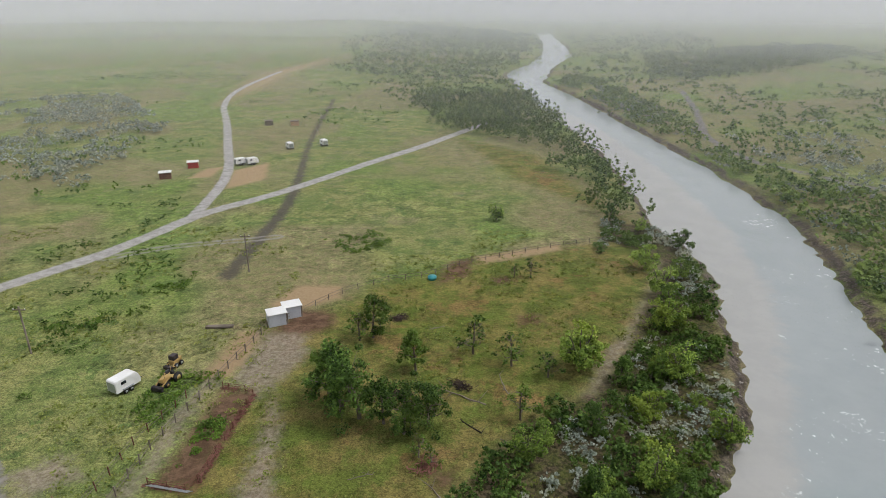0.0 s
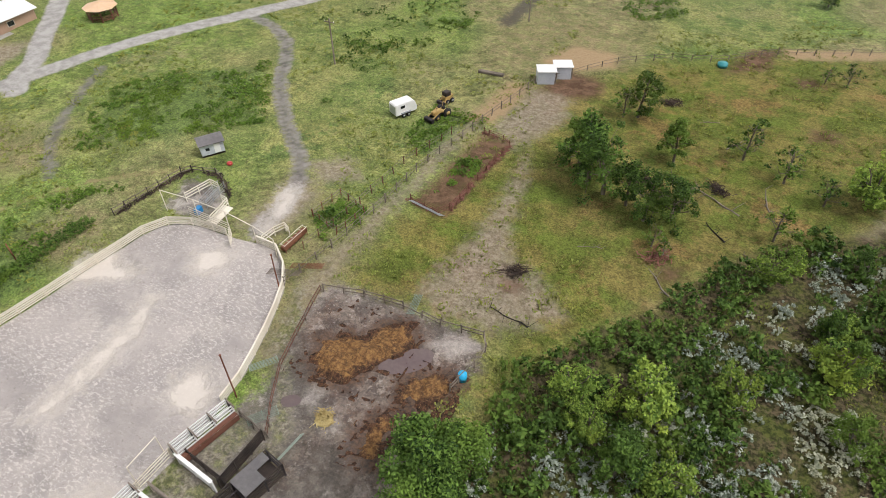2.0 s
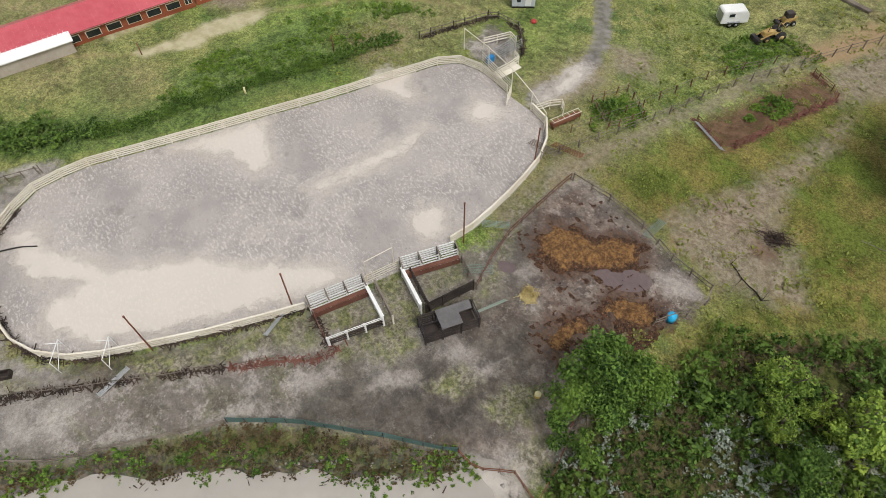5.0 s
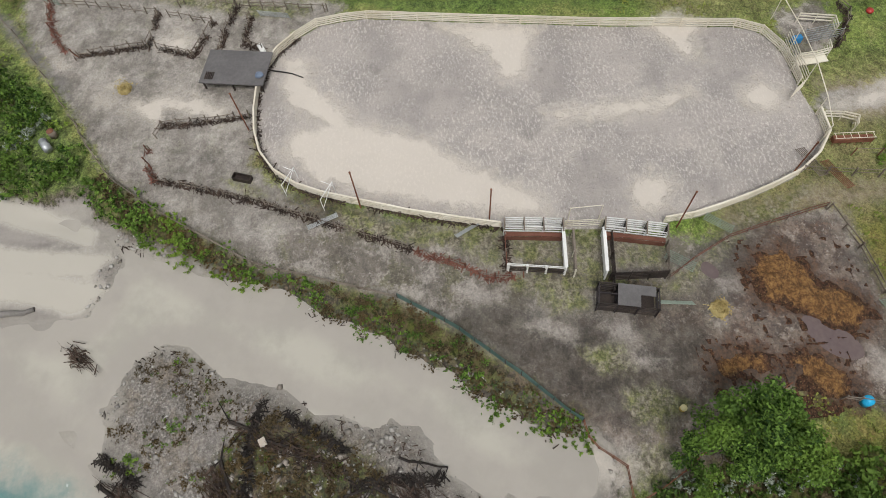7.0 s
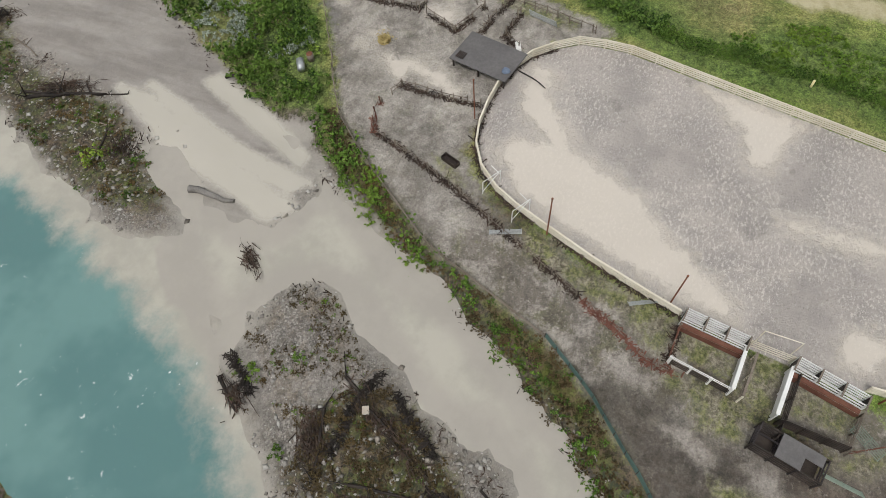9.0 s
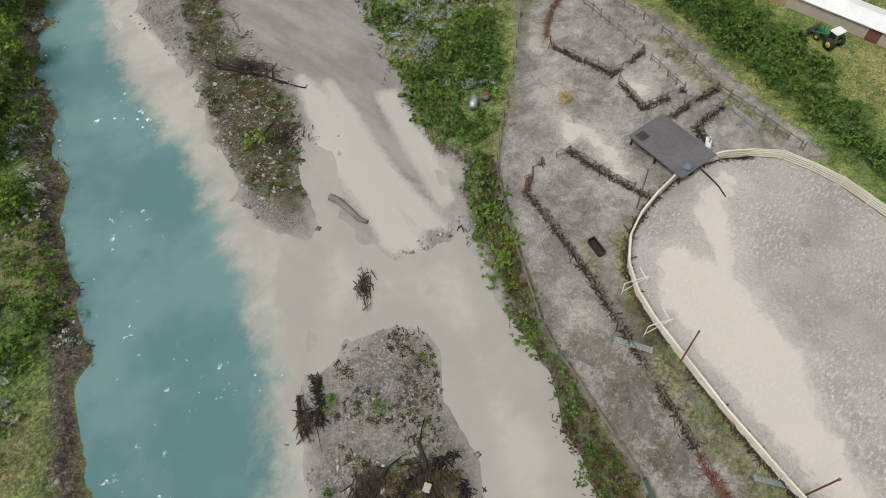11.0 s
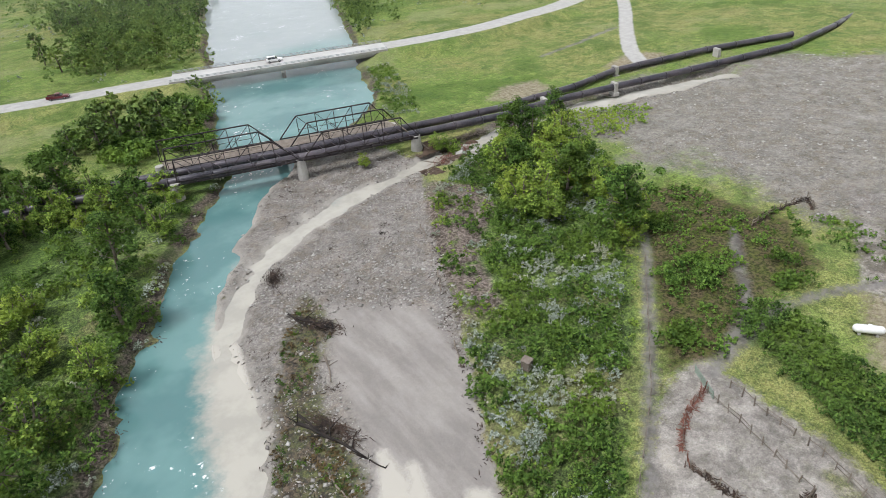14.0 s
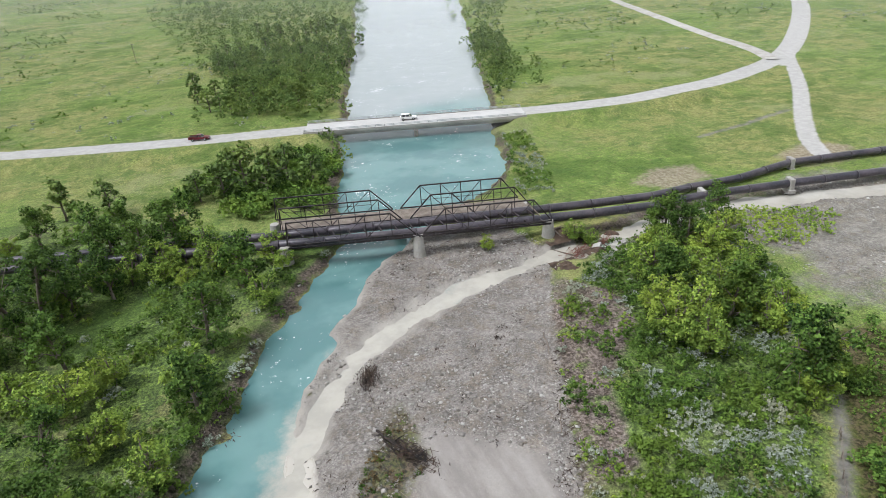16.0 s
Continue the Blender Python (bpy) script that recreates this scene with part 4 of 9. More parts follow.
def quad_mesh(name, corners, material):
    """A mesh of loose quads, corners as an array (n, 4, 3)."""
    n = len(corners)
    me = bpy.data.meshes.new(name)
    me.vertices.add(n * 4)
    me.vertices.foreach_set("co", corners.astype(np.float32).ravel())
    me.loops.add(n * 4)
    me.loops.foreach_set("vertex_index", np.arange(n * 4))
    me.polygons.add(n)
    me.polygons.foreach_set("loop_start", np.arange(n) * 4)
    me.update(calc_edges=True)
    me.materials.append(material)
    return me


def leaves(rng, centres, radii, count, size, droop=0.6):
    """Leaf sprays scattered in clumps: returns corners (n, 4, 3)."""
    k = len(centres)
    c = np.repeat(centres, count, 0)
    r = np.repeat(radii, count)[:, None]
    v = rng.normal(size=(k * count, 3))
    v /= np.linalg.norm(v, axis=1, keepdims=True)
    v *= rng.random((k * count, 1)) ** 0.45
    v[:, 2] *= 0.75
    p = c + v * r
    nrm = v * 0.8 + rng.normal(size=v.shape) * 0.5 + np.array([0, 0, 0.7])
    nrm /= np.linalg.norm(nrm, axis=1, keepdims=True)
    a = np.cross(nrm, rng.normal(size=v.shape))
    a /= np.linalg.norm(a, axis=1, keepdims=True)
    b = np.cross(nrm, a)
    s = size * (0.6 + 0.8 * rng.random((k * count, 1)))
    return np.stack([p - a * s, p - b * s * 0.55, p + a * s, p + b * s * 0.55 - nrm * s * 0.25], 1)


def limb(bm, pts, r0, r1, seg=6):
    """A bent tapering limb along points."""
    rings = []
    for i, p in enumerate(pts):
        f = i / (len(pts) - 1)
        r = r0 + (r1 - r0) * f
        d = (pts[min(i + 1, len(pts) - 1)] - pts[max(i - 1, 0)]).normalized()
        s = d.orthogonal().normalized()
        t = d.cross(s)
        rings.append([bm.verts.new(p + (s * math.cos(a) + t * math.sin(a)) * r) for a in (2 * math.pi * k / seg for k in range(seg))])
    for a, b in zip(rings, rings[1:]):
        for k in range(seg):
            bm.faces.new((a[k], a[(k + 1) % seg], b[(k + 1) % seg], b[k])).smooth = True
    bm.faces.new(rings[-1])


def tree(seed, height, spread, leaf, size, dense=1.0, bare=False, name="tree", label="", stems=1, count=44):
    """A tree at the origin: trunk with limbs, and a crown of leaf sprays."""
    rng = np.random.default_rng(seed)
    top = thing(name, (0, 0, 0), label, "tree", "")
    bm = bmesh.new()
    tips, tip_r = [], []
    for s in range(stems):
        lean = rng.normal(size=2) * height * (0.05 if stems == 1 else 0.16)
        n = 6
        trunk = [Vector((lean[0] * (i / n) ** 1.5 + rng.normal() * 0.06, lean[1] * (i / n) ** 1.5 + rng.normal() * 0.06, height * 0.82 * i / n - (0.2 if i == 0 else 0))) for i in range(n + 1)]
        limb(bm, trunk, 0.03 * height / stems ** 0.4, 0.008 * height, 7)
        for k in range(int((13 if not bare else 16) / stems ** 0.5)):
            f = 0.22 + 0.78 * (k + rng.random()) / (13 if not bare else 16) * stems ** 0.0
            f = min(f, 0.98)
            base = trunk[0].lerp(trunk[-1], f)
            ang = k * 2.4 + rng.random() * 1.2
            reach = spread * ((0.42 + 0.48 * rng.random()) if not bare else (0.55 + 0.6 * rng.random())) * math.sin(math.pi * min(max(0.16 + 0.8 * f, 0), 1)) ** 0.6
            out = Vector((math.cos(ang), math.sin(ang), 0.25 + 0.6 * rng.random()))
            mid = base + out * reach * 0.5 + Vector(rng.normal(size=3)) * 0.15
            end = base + out * reach + Vector(rng.normal(size=3)) * 0.3
            limb(bm, [base, mid, end], 0.011 * height * (1.1 - f * 0.5), 0.004 * height, 4)
            for q in range(2 if not bare else 3):
                e2 = mid.lerp(end, 0.5) + Vector(rng.normal(size=3)) * reach * 0.35
                limb(bm, [mid, (mid + e2) / 2 + Vector((0, 0, 0.1)), e2], 0.005 * height, 0.002 * height, 3)
                tips.append(e2), tip_r.append(spread * (0.19 + 0.15 * rng.random()))
            tips.append(end), tip_r.append(spread * (0.2 + 0.15 * rng.random()))
        tips.append(trunk[-1]), tip_r.append(spread * 0.3)
    part("trunk", bm, BARK, top)
    c, r = np.array([tuple(t) for t in tips]), np.array(tip_r)
    keep = rng.random(len(c)) < (dense if not bare else dense * 0.35)
    if keep.any():
        q = leaves(rng, c[keep], r[keep], int(count if not bare else 14), size)
        crown = new("crown", quad_mesh("crown", q, leaf))
        crown.parent = top
    return top


def shrub_cloud(rng, height, spread, size, clumps, per):
    a = rng.random(clumps) * 2 * np.pi
    d = np.sqrt(rng.random(clumps)) * spread * 0.85
    z = height * (0.16 + 0.66 * np.sqrt(1 - (d / spread) ** 2) * (0.35 + 0.65 * rng.random(clumps)))
    return leaves(rng, np.stack([np.cos(a) * d, np.sin(a) * d, z], 1), spread * (0.16 + 0.16 * rng.random(clumps)), per, size)


def scatter(rng, n, test, box):
    """Places in a box that pass a test on arrays."""
    x = rng.uniform(box[0], box[1], n)
    y = rng.uniform(box[2], box[3], n)
    k = test(x, y)
    return np.stack([x[k], y[k]], 1)


def thinned(p, gap):
    """Places that keep a distance from each other, so that bushes stand apart."""
    cells, out = {}, []
    for x, y in p:
        i, j = int(x // gap), int(y // gap)
        near = [q for a in (-1, 0, 1) for b in (-1, 0, 1) for q in cells.get((i + a, j + b), ())]
        if all((x - u) ** 2 + (y - v) ** 2 > gap * gap for u, v in near):
            cells.setdefault((i, j), []).append((x, y))
            out.append((x, y))
    return np.array(out)


def thicket(name, places, variants, scale, material, label, category="shrubs"):
    """Many shrubs in one object: stuff that nobody would count."""
    rng = np.random.default_rng(len(places) + 5)
    out = []
    zs = terrain(places[:, 0], places[:, 1])
    for i, (x, y) in enumerate(places):
        q = variants[i % len(variants)]
        a = rng.random() * 6.283
        s = scale[0] + (scale[1] - scale[0]) * rng.random()
        rot = np.array([[math.cos(a), -math.sin(a), 0], [math.sin(a), math.cos(a), 0], [0, 0, 1]])
        out.append((q @ rot.T) * s * np.array([1, 1, 0.8 + 0.4 * rng.random()]) + np.array([x, y, zs[i] - 0.05]))
    ob = new(name, quad_mesh(name, np.concatenate(out), material))
    return tagged(ob, label, category, "", "stuff")
# ---------------------------------------------------------------- trees and shrubs
rng0 = np.random.default_rng(42)
TREES = {
    "cottonwood": [tree(11 + i, 9.0 + i, 3.2 + 0.3 * i, LEAF_DARK, 0.2, 1.0, False, "tree", "dark green cottonwood tree with a full leafy crown", 1, 75) for i in range(3)],
    "willow": [tree(31 + i, 6.0 + i, 2.6, LEAF_LIGHT, 0.185, 1.0, False, "tree", "bright green young willow tree", 3, 42) for i in range(2)],
    "snag": [tree(51 + i, 6.5, 2.2, LEAF_DARK, 0.24, 1.0, True, "tree", "half bare old tree with broken limbs and few leaves") for i in range(2)],
}
TREES["grove"] = [tree(71 + i, 8.5 + i, 2.8, LEAF_FAR, 0.42, 1.0, False, "tree", "green broadleaf tree in the distance", 1, 13) for i in range(2)]
TREES["full"] = [tree(81 + i, 7.6, 3.5, LEAF_DARK, 0.135, 1.0, False, "tree", "dense dark green tree beside the muddy corral", 1, 190) for i in range(2)]
used = {k: 0 for k in TREES}


def plant(kind, x, y, scale=1.0, group="trees", label=""):
    pool = TREES[kind]
    i = used[kind]
    used[kind] += 1
    a = (i * 137.5) % 360
    m = Matrix.Translation((x, y, ground_z(x, y) - 0.05)) @ Matrix.Rotation(radians(a), 4, "Z") @ Matrix.Scale(scale, 4)
    if i < len(pool):
        ob = pool[i]
        ob.matrix_basis = m
    else:
        ob = copy_thing(pool[i % len(pool)], Matrix.Identity(4))
        ob.matrix_basis = m
    return tagged(ob, label, "tree", group)


for x, y, s in [(-14, 65.5, 0.92), (-12, 63, 1.0), (-9.8, 62, 0.9), (-6.8, 60.8, 0.72), (-4.2, 59, 0.75), (-1.5, 60.6, 0.7), (-3.5, 72.2, 0.72), (-10.2, 81.4, 0.75)]:
    plant("cottonwood", x, y, s, "trees in the horse pasture")
for x, y, s in [(-12.1, 80.6, 0.8), (4.5, 76.6, 0.95), (9.6, 73.4, 0.85), (9.5, 61.6, 0.8), (-2.4, 54.9, 0.5), (-1, 53.6, 0.45), (13, 103, 0.5), (16, 103, 0.6), (14.2, 70.6, 0.7), (-0.8, 62.6, 0.65)]:
    plant("snag", x, y, s, "trees in the horse pasture")
plant("willow", -97.9, 21.0, 0.75, "trees by the cabin", "round green tree behind the small cabin")
plant("full", -12.4, 19.4, 1.05, "trees by the corral", "dense dark green tree beside the muddy corral")
plant("full", -9.8, 21.2, 0.95, "trees by the corral", "dense dark green tree beside the muddy corral")
plant("full", -11.0, 16.8, 0.9, "trees by the corral", "dense dark green tree beside the muddy corral")
for x, y, s in [(-4.3, 32.4, 0.62), (1.6, 33.2, 0.85), (-2, 29.4, 0.5), (4, 27, 0.7), (18.6, 72, 1.0), (20, 75, 0.8), (8, 38, 0.6), (25, 62, 0.7), (31, 70, 0.8), (33, 58, 0.7), (12.3, 135, 0.6), (16, 44, 0.7), (22, 50, 0.8), (34, 84, 0.9), (37, 95, 0.8), (38, 107, 0.9)]:
    plant("willow", x, y, s * 1.1, "riverside willows")
for x, y in scatter(rng0, 500, lambda x, y: (area(x, y, THICKET) > 1.5) & ((x > -7) | (y > 34)), (-14, 52, 5, 137))[:26]:
    plant("willow" if rng0.random() < 0.6 else "cottonwood", x, y, 0.36 + 0.34 * rng0.random(), "riverside willows")
for x, y, s in [(-31, -170, 0.9), (-36, -173, 1.0), (-40, -168, 0.95), (-45, -172, 0.9), (-50, -168, 0.8), (-33, -178, 0.8), (1, -178, 0.9), (-8, -176, 0.7), (-42, -178, 0.85), (-26, -174, 0.6)]:
    plant("grove", x, y, s * 1.35, "trees beyond the pipes")
for x, y, s in [(-37.5, -139.5, 0.9), (-36, -137, 0.8), (-24, -141, 0.75), (-28, -139, 0.7), (-18, -138, 0.95), (-13, -140, 0.9), (-9, -141, 1.0), (-5, -144, 0.8), (-1, -141, 0.85), (-22, -134, 0.7), (-31, -131, 0.6), (-86, -119, 0.7), (-88, -117.5, 0.6), (-71, -123.5, 0.5)]:
    plant("willow", x, y, s, "trees before the pipes")
for x, y in scatter(rng0, 1500, lambda x, y: np.maximum(area(x, y, [(-30, -290), (-37, -248), (-66, -232), (-82, -270), (-135, -420), (-80, -460)]), area(x, y, [(-170, -330), (-128, -236), (-122, -226), (-142, -240)])) > -2, (-180, -20, -460, -220))[:90]:
    plant("grove", x, y, 0.6 + 0.4 * rng0.random(), "trees above the road bridge")
big = scatter(rng0, 260, lambda x, y: np.minimum(area(x, y, STRIP), area(x, y, [(-104, -126), (-112, -108), (-101, -95), (-100, -78), (-84, -66), (-78, -74), (-79, -90), (-90, -106)])) > 0.5, (-112, -76, -116, -66))
for x, y in big[:32]:
    plant("willow" if rng0.random() < 0.75 else "cottonwood", x, y, 0.85 + 0.45 * rng0.random(), "trees below the truss bridge")
for x, y in scatter(rng0, 260, lambda x, y: area(x, y, SOUTH_WOOD) > 2, (-40, 28, -165, -60))[:70]:
    plant("cottonwood" if rng0.random() < 0.4 else "willow", x, y, 0.65 + 0.7 * rng0.random(), "woods across the river")
VAR = [shrub_cloud(np.random.default_rng(60 + i), 2.0, 1.5, 0.18, 14, 12) for i in range(6)]
VAR_LOW = [shrub_cloud(np.random.default_rng(70 + i), 0.8, 0.9, 0.12, 6, 10) for i in range(5)]
VAR_FAR = [shrub_cloud(np.random.default_rng(80 + i), 5.0, 3.0, 0.6, 6, 7) for i in range(5)]
VAR_WOOD = [shrub_cloud(np.random.default_rng(90 + i), 9.0, 2.8, 0.42, 12, 9) for i in range(5)]


def silver(p, level):
    """Which of the places carry silvery shrubs: they grow in drifts."""
    return grid_noise(p[:, 0], p[:, 1], 5.5, 91) * 0.55 + grid_noise(p[:, 0], p[:, 1], 1.2, 92) * 0.45 > level


def near_river(p):
    return water_depth(p[:, 0], p[:, 1]) > -19


p = scatter(rng0, 9000, lambda x, y: (area(x, y, THICKET) > 0.3) & (line_distance(x, y, TRACKS[5]) > 2.0) & (grid_noise(x, y, 6, 66) * 0.6 + grid_noise(x, y, 2.2, 67) * 0.4 > 0.33), (-10, 52, 5, 137))
low_p = thinned(p[~silver(p, 0.5)], 0.62)
s_p = thinned(p[silver(p, 0.54) & near_river(p)], 0.75)
p = thinned(p[~(silver(p, 0.54) & near_river(p))], 1.3)
thicket("riverside_shrubs", p, VAR, (0.65, 1.35), LEAF_THICK, "dense green shrubs along the river bank")
thicket("low_thicket", low_p, VAR_LOW, (0.6, 1.3), LEAF_SHRUB, "low green growth between the riverside shrubs", "undergrowth")
thicket("silver_shrubs", s_p, VAR, (0.4, 0.75), LEAF_SILVER, "pale silvery shrubs along the river bank")
BANK_LINE = [(-41, -35), (-34.6, -27), (-28.6, -17), (-22, -6.5), (-16.2, 2.4), (-13.6, 7)]
p = scatter(np.random.default_rng(406), 5000, lambda x, y: (line_distance(x, y, BANK_LINE) < 1.7) & (grid_noise(x, y, 3.5, 98) * 0.6 + grid_noise(x, y, 1.2, 99) * 0.4 > 0.47 + 0.16 * np.clip((x + 34) / 8, 0, 1)), (-44, -12, -37, 9))
thicket("bank_weeds", thinned(p, 0.55), VAR_LOW, (0.5, 1.25), LEAF_SHRUB, "leafy green weeds on the bank below the yard", "weeds")
GAP = [(-11.5, 23.6), (-9, 27), (-2.8, 31), (4, 37), (10, 32), (2, 12), (-5, 12), (-8.1, 15.5), (-9.5, 19)]
rng_gap = np.random.default_rng(404)
p = scatter(rng_gap, 2600, lambda x, y: area(x, y, GAP) > 0, (-13, 12, 10, 38))
s_p = thinned(p[grid_noise(p[:, 0], p[:, 1], 3.0, 94) * 0.6 + grid_noise(p[:, 0], p[:, 1], 0.9, 95) * 0.4 > 0.52], 0.5)
p = thinned(p[grid_noise(p[:, 0], p[:, 1], 3.0, 94) * 0.6 + grid_noise(p[:, 0], p[:, 1], 0.9, 95) * 0.4 < 0.56], 0.5)
thicket("gap_growth", p, VAR_LOW, (0.5, 1.2), LEAF_SHRUB, "low green growth beside the corral tree", "undergrowth")
thicket("small_silver_shrubs", s_p, VAR_LOW, (0.5, 1.1), LEAF_SILVER, "small pale silvery shrubs among the low growth", "shrubs")
p = scatter(rng0, 6500, lambda x, y: area(x, y, STRIP) > 0.6, (-112, -38, -116, -33))
low = p[np.hypot(p[:, 0] + 47.9, p[:, 1] + 41.3) > 2.2][:420]
p = p[(grid_noise(p[:, 0], p[:, 1], 7, 9) > 0.12) | (rng0.random(len(p)) < 0.2)]
p = p[(np.hypot(p[:, 0] + 47.9, p[:, 1] + 41.3) > 3.0) & (line_distance(p[:, 0], p[:, 1], [(-54.7, -41), (-69, -52.7), (-86.4, -67.8)]) > 3.4)]
p = p[(area(p[:, 0], p[:, 1], BARE) < 0) | (rng0.random(len(p)) < 0.15)]
s_p = thinned(p[silver(p, 0.5)], 0.75)
p = thinned(p[~silver(p, 0.5)], 0.95)
thicket("bank_shrubs", p, VAR, (0.55, 1.2), LEAF_SHRUB, "green shrubs on the strip beside the gravel bar")
thicket("silver_bank_shrubs", s_p, VAR, (0.4, 0.75), LEAF_SILVER, "pale silvery shrubs beside the gravel bar")
p = scatter(rng0, 3600, lambda x, y: area(x, y, SOUTH_WOOD) > 0.6, (-45, 25, -175, -30))
low = np.concatenate([low, p[:520]])
thicket("undergrowth", low, VAR_LOW, (0.6, 1.4), LEAF_LIGHT, "low bright green growth under the trees", "undergrowth")
p = p[(grid_noise(p[:, 0], p[:, 1], 10, 65) > 0.57) | (rng0.random(len(p)) < 0.08)]
s_p = thinned(p[silver(p, 0.57)], 0.9)
p = thinned(p[~silver(p, 0.57)], 1.35)
thicket("wood_undergrowth", p, VAR, (0.6, 1.3), LEAF_SHRUB, "thick green undergrowth on the far river bank")
thicket("silver_undergrowth", s_p, VAR, (0.4, 0.8), LEAF_SILVER, "pale silvery shrubs on the far river bank")
p = scatter(rng0, 7000, lambda x, y: line_distance(x, y, HEDGE) < 0.75 + 3.0 * np.clip((-y - 5) / 15, 0, 1), (-90, -55, -52, 36))
thicket("hedge", thinned(p[p[:, 1] < -6], 0.95), VAR, (0.6, 1.15), LEAF_THICK, "dense dark green hedge behind the pens", "hedge")
p = scatter(np.random.default_rng(405), 9000, lambda x, y: line_distance(x, y, HEDGE) < 0.85, (-67, -60, -8, 31))
thicket("low_hedge", thinned(p, 0.55), VAR, (0.34, 0.6), LEAF_SHRUB, "low bright green hedge along the arena fence", "hedge")
for x, y, r, n in [(-86, -59.4, 4.6, 34), (-74.1, -52.6, 2.4, 12), (-92.3, -71.8, 3.2, 18), (-93.2, -50.2, 2.2, 9), (-97, -54, 2.0, 7)]:
    a, d = rng0.random(n) * 6.283, np.sqrt(rng0.random(n)) * r
    thicket("shrub_clump", np.stack([x + np.cos(a) * d, y + np.sin(a) * d * 0.8], 1), VAR, (0.7, 1.2), LEAF_SHRUB, "rounded dark green shrub clump beside the track", "shrubs")
p = scatter(rng0, 900, lambda x, y: (area(x, y, [(-86, -67), (-69, -51), (-74, -48), (-88, -50), (-100, -44), (-116, -44), (-112, -62), (-106, -78), (-97, -80)]) > 0) & (grid_noise(x, y, 6, 96) > 0.45), (-118, -66, -82, -42))
thicket("rough_growth", p, VAR_LOW, (0.6, 1.6), LEAF_SHRUB, "low rough growth on the silted ground", "weeds")
for x, y, s in [(-11, -84, 0.9), (-6.6, -83.3, 1.0), (-15.8, -87.4, 0.7), (-2.4, -70, 0.9), (-30, -128, 0.8)]:
    plant("snag", x, y, s, "bare trees on the far bank")
rng_far = np.random.default_rng(408)
RIDGE = [(135.9, 415), (266.1, 575), (362.2, 615), (263.7, 460), (150.3, 376)]
p = scatter(rng_far, 2500, lambda x, y: area(x, y, RIDGE) > -2, (130, 370, 370, 620))
thicket("ridge_wood", thinned(p, 5.0), VAR_FAR, (0.8, 1.3), LEAF_THICK, "dark green wood along the far ridge", "trees")
WOOD_EDGE = [(-87.3, 578.7), (-95.5, 975.7), (122.2, 981), (81.7, 647.9), (36.2, 480.9), (29.9, 314.4), (48, 212.1), (6.2, 253.7), (-38.1, 380.2)]
p = scatter(rng_far, 4000, lambda x, y: (area(x, y, WOOD_EDGE) + (grid_noise(x, y, 30, 116) - 0.5) * 40 > 0) & (water_depth(x, y) < -2), (-110, 130, 205, 990))
thicket("distant_wood", thinned(p, 6.5), VAR_FAR, (0.7, 1.2), LEAF_THICK, "dark green riverside wood in the distance", "trees")
p = scatter(rng_far, 2200, lambda x, y: (area(x, y, [(-90, 145), (-68, 141), (-78, 118), (-88, 108), (-60, 76), (-50, 76), (-46, 100), (-60, 128), (-66, 150)]) > 0) & (grid_noise(x, y, 9, 117) * 0.65 + grid_noise(x, y, 3, 118) * 0.35 > 0.6) & (line_distance(x, y, MAIN_ROAD) > 5), (-92, -44, 74, 152))
thicket("meadow_weeds", thinned(p, 1.1), VAR_LOW, (0.7, 1.4), LEAF_SHRUB, "dark green weed clumps in the meadow", "weeds")
# scrub over the meadows beyond the pipes and along the upper river
rng_up = np.random.default_rng(407)
UPPER_BANK = [(-250, -520), (-148.7, -288.3), (-114.5, -209.5), (-119.5, -207.5), (-144, -248), (-186, -342), (-268, -500)]
UPPER_SCRUB = [(-280, -480), (-146.7, -246), (-155, -220), (-172, -214), (-200, -240), (-245, -305), (-290, -400)]
WEST_SCRUB = [(50, -430), (66, -462), (140, -905), (20, -905), (24, -620), (34, -478)]
GROVE_FLOOR = [(-38, -250), (-44, -331), (-17, -516), (-10, -640), (-130, -560), (-128, -425), (-84, -270), (-70, -230)]
p = scatter(rng_up, 3000, lambda x, y: (area(x, y, UPPER_BANK) > 0) & (water_depth(x, y) < -1.0), (-270, -112, -520, -205))
s_p = thinned(p[silver(p, 0.55)], 2.2)
thicket("upper_bank_shrubs", thinned(p[~silver(p, 0.55)], 2.4), VAR_FAR, (0.35, 0.75), LEAF_FAR, "dense green shrubs lining the upper river", "shrubs")
thicket("silver_upper_shrubs", s_p, VAR_FAR, (0.25, 0.45), LEAF_SILVER, "pale silvery shrubs lining the upper river", "shrubs")
p = scatter(rng_up, 3500, lambda x, y: (area(x, y, UPPER_SCRUB) > 0) & (grid_noise(x, y, 22, 111) * 0.7 + grid_noise(x, y, 7, 112) * 0.3 > 0.56), (-290, -140, -480, -210))
thicket("meadow_scrub", thinned(p[~silver(p, 0.56)], 2.6), VAR_FAR, (0.22, 0.5), LEAF_FAR, "low green scrub in the meadow by the bridge", "shrubs")
thicket("silver_meadow_scrub", thinned(p[silver(p, 0.56)], 2.6), VAR_FAR, (0.2, 0.38), LEAF_SILVER, "pale silvery scrub in the meadow by the bridge", "shrubs")
p = scatter(rng_up, 2500, lambda x, y: (area(x, y, WEST_SCRUB) > 0) & (grid_noise(x, y, 40, 113) * 0.7 + grid_noise(x, y, 12, 114) * 0.3 > 0.52), (18, 142, -905, -425))
thicket("far_scrub", thinned(p, 4.0), VAR_FAR, (0.4, 0.8), LEAF_FAR, "green scrub on the distant meadow", "shrubs")
p = scatter(rng_up, 3500, lambda x, y: (area(x, y, GROVE_FLOOR) > 0) & (water_depth(x, y) < -1.5), (-135, -8, -640, -228))
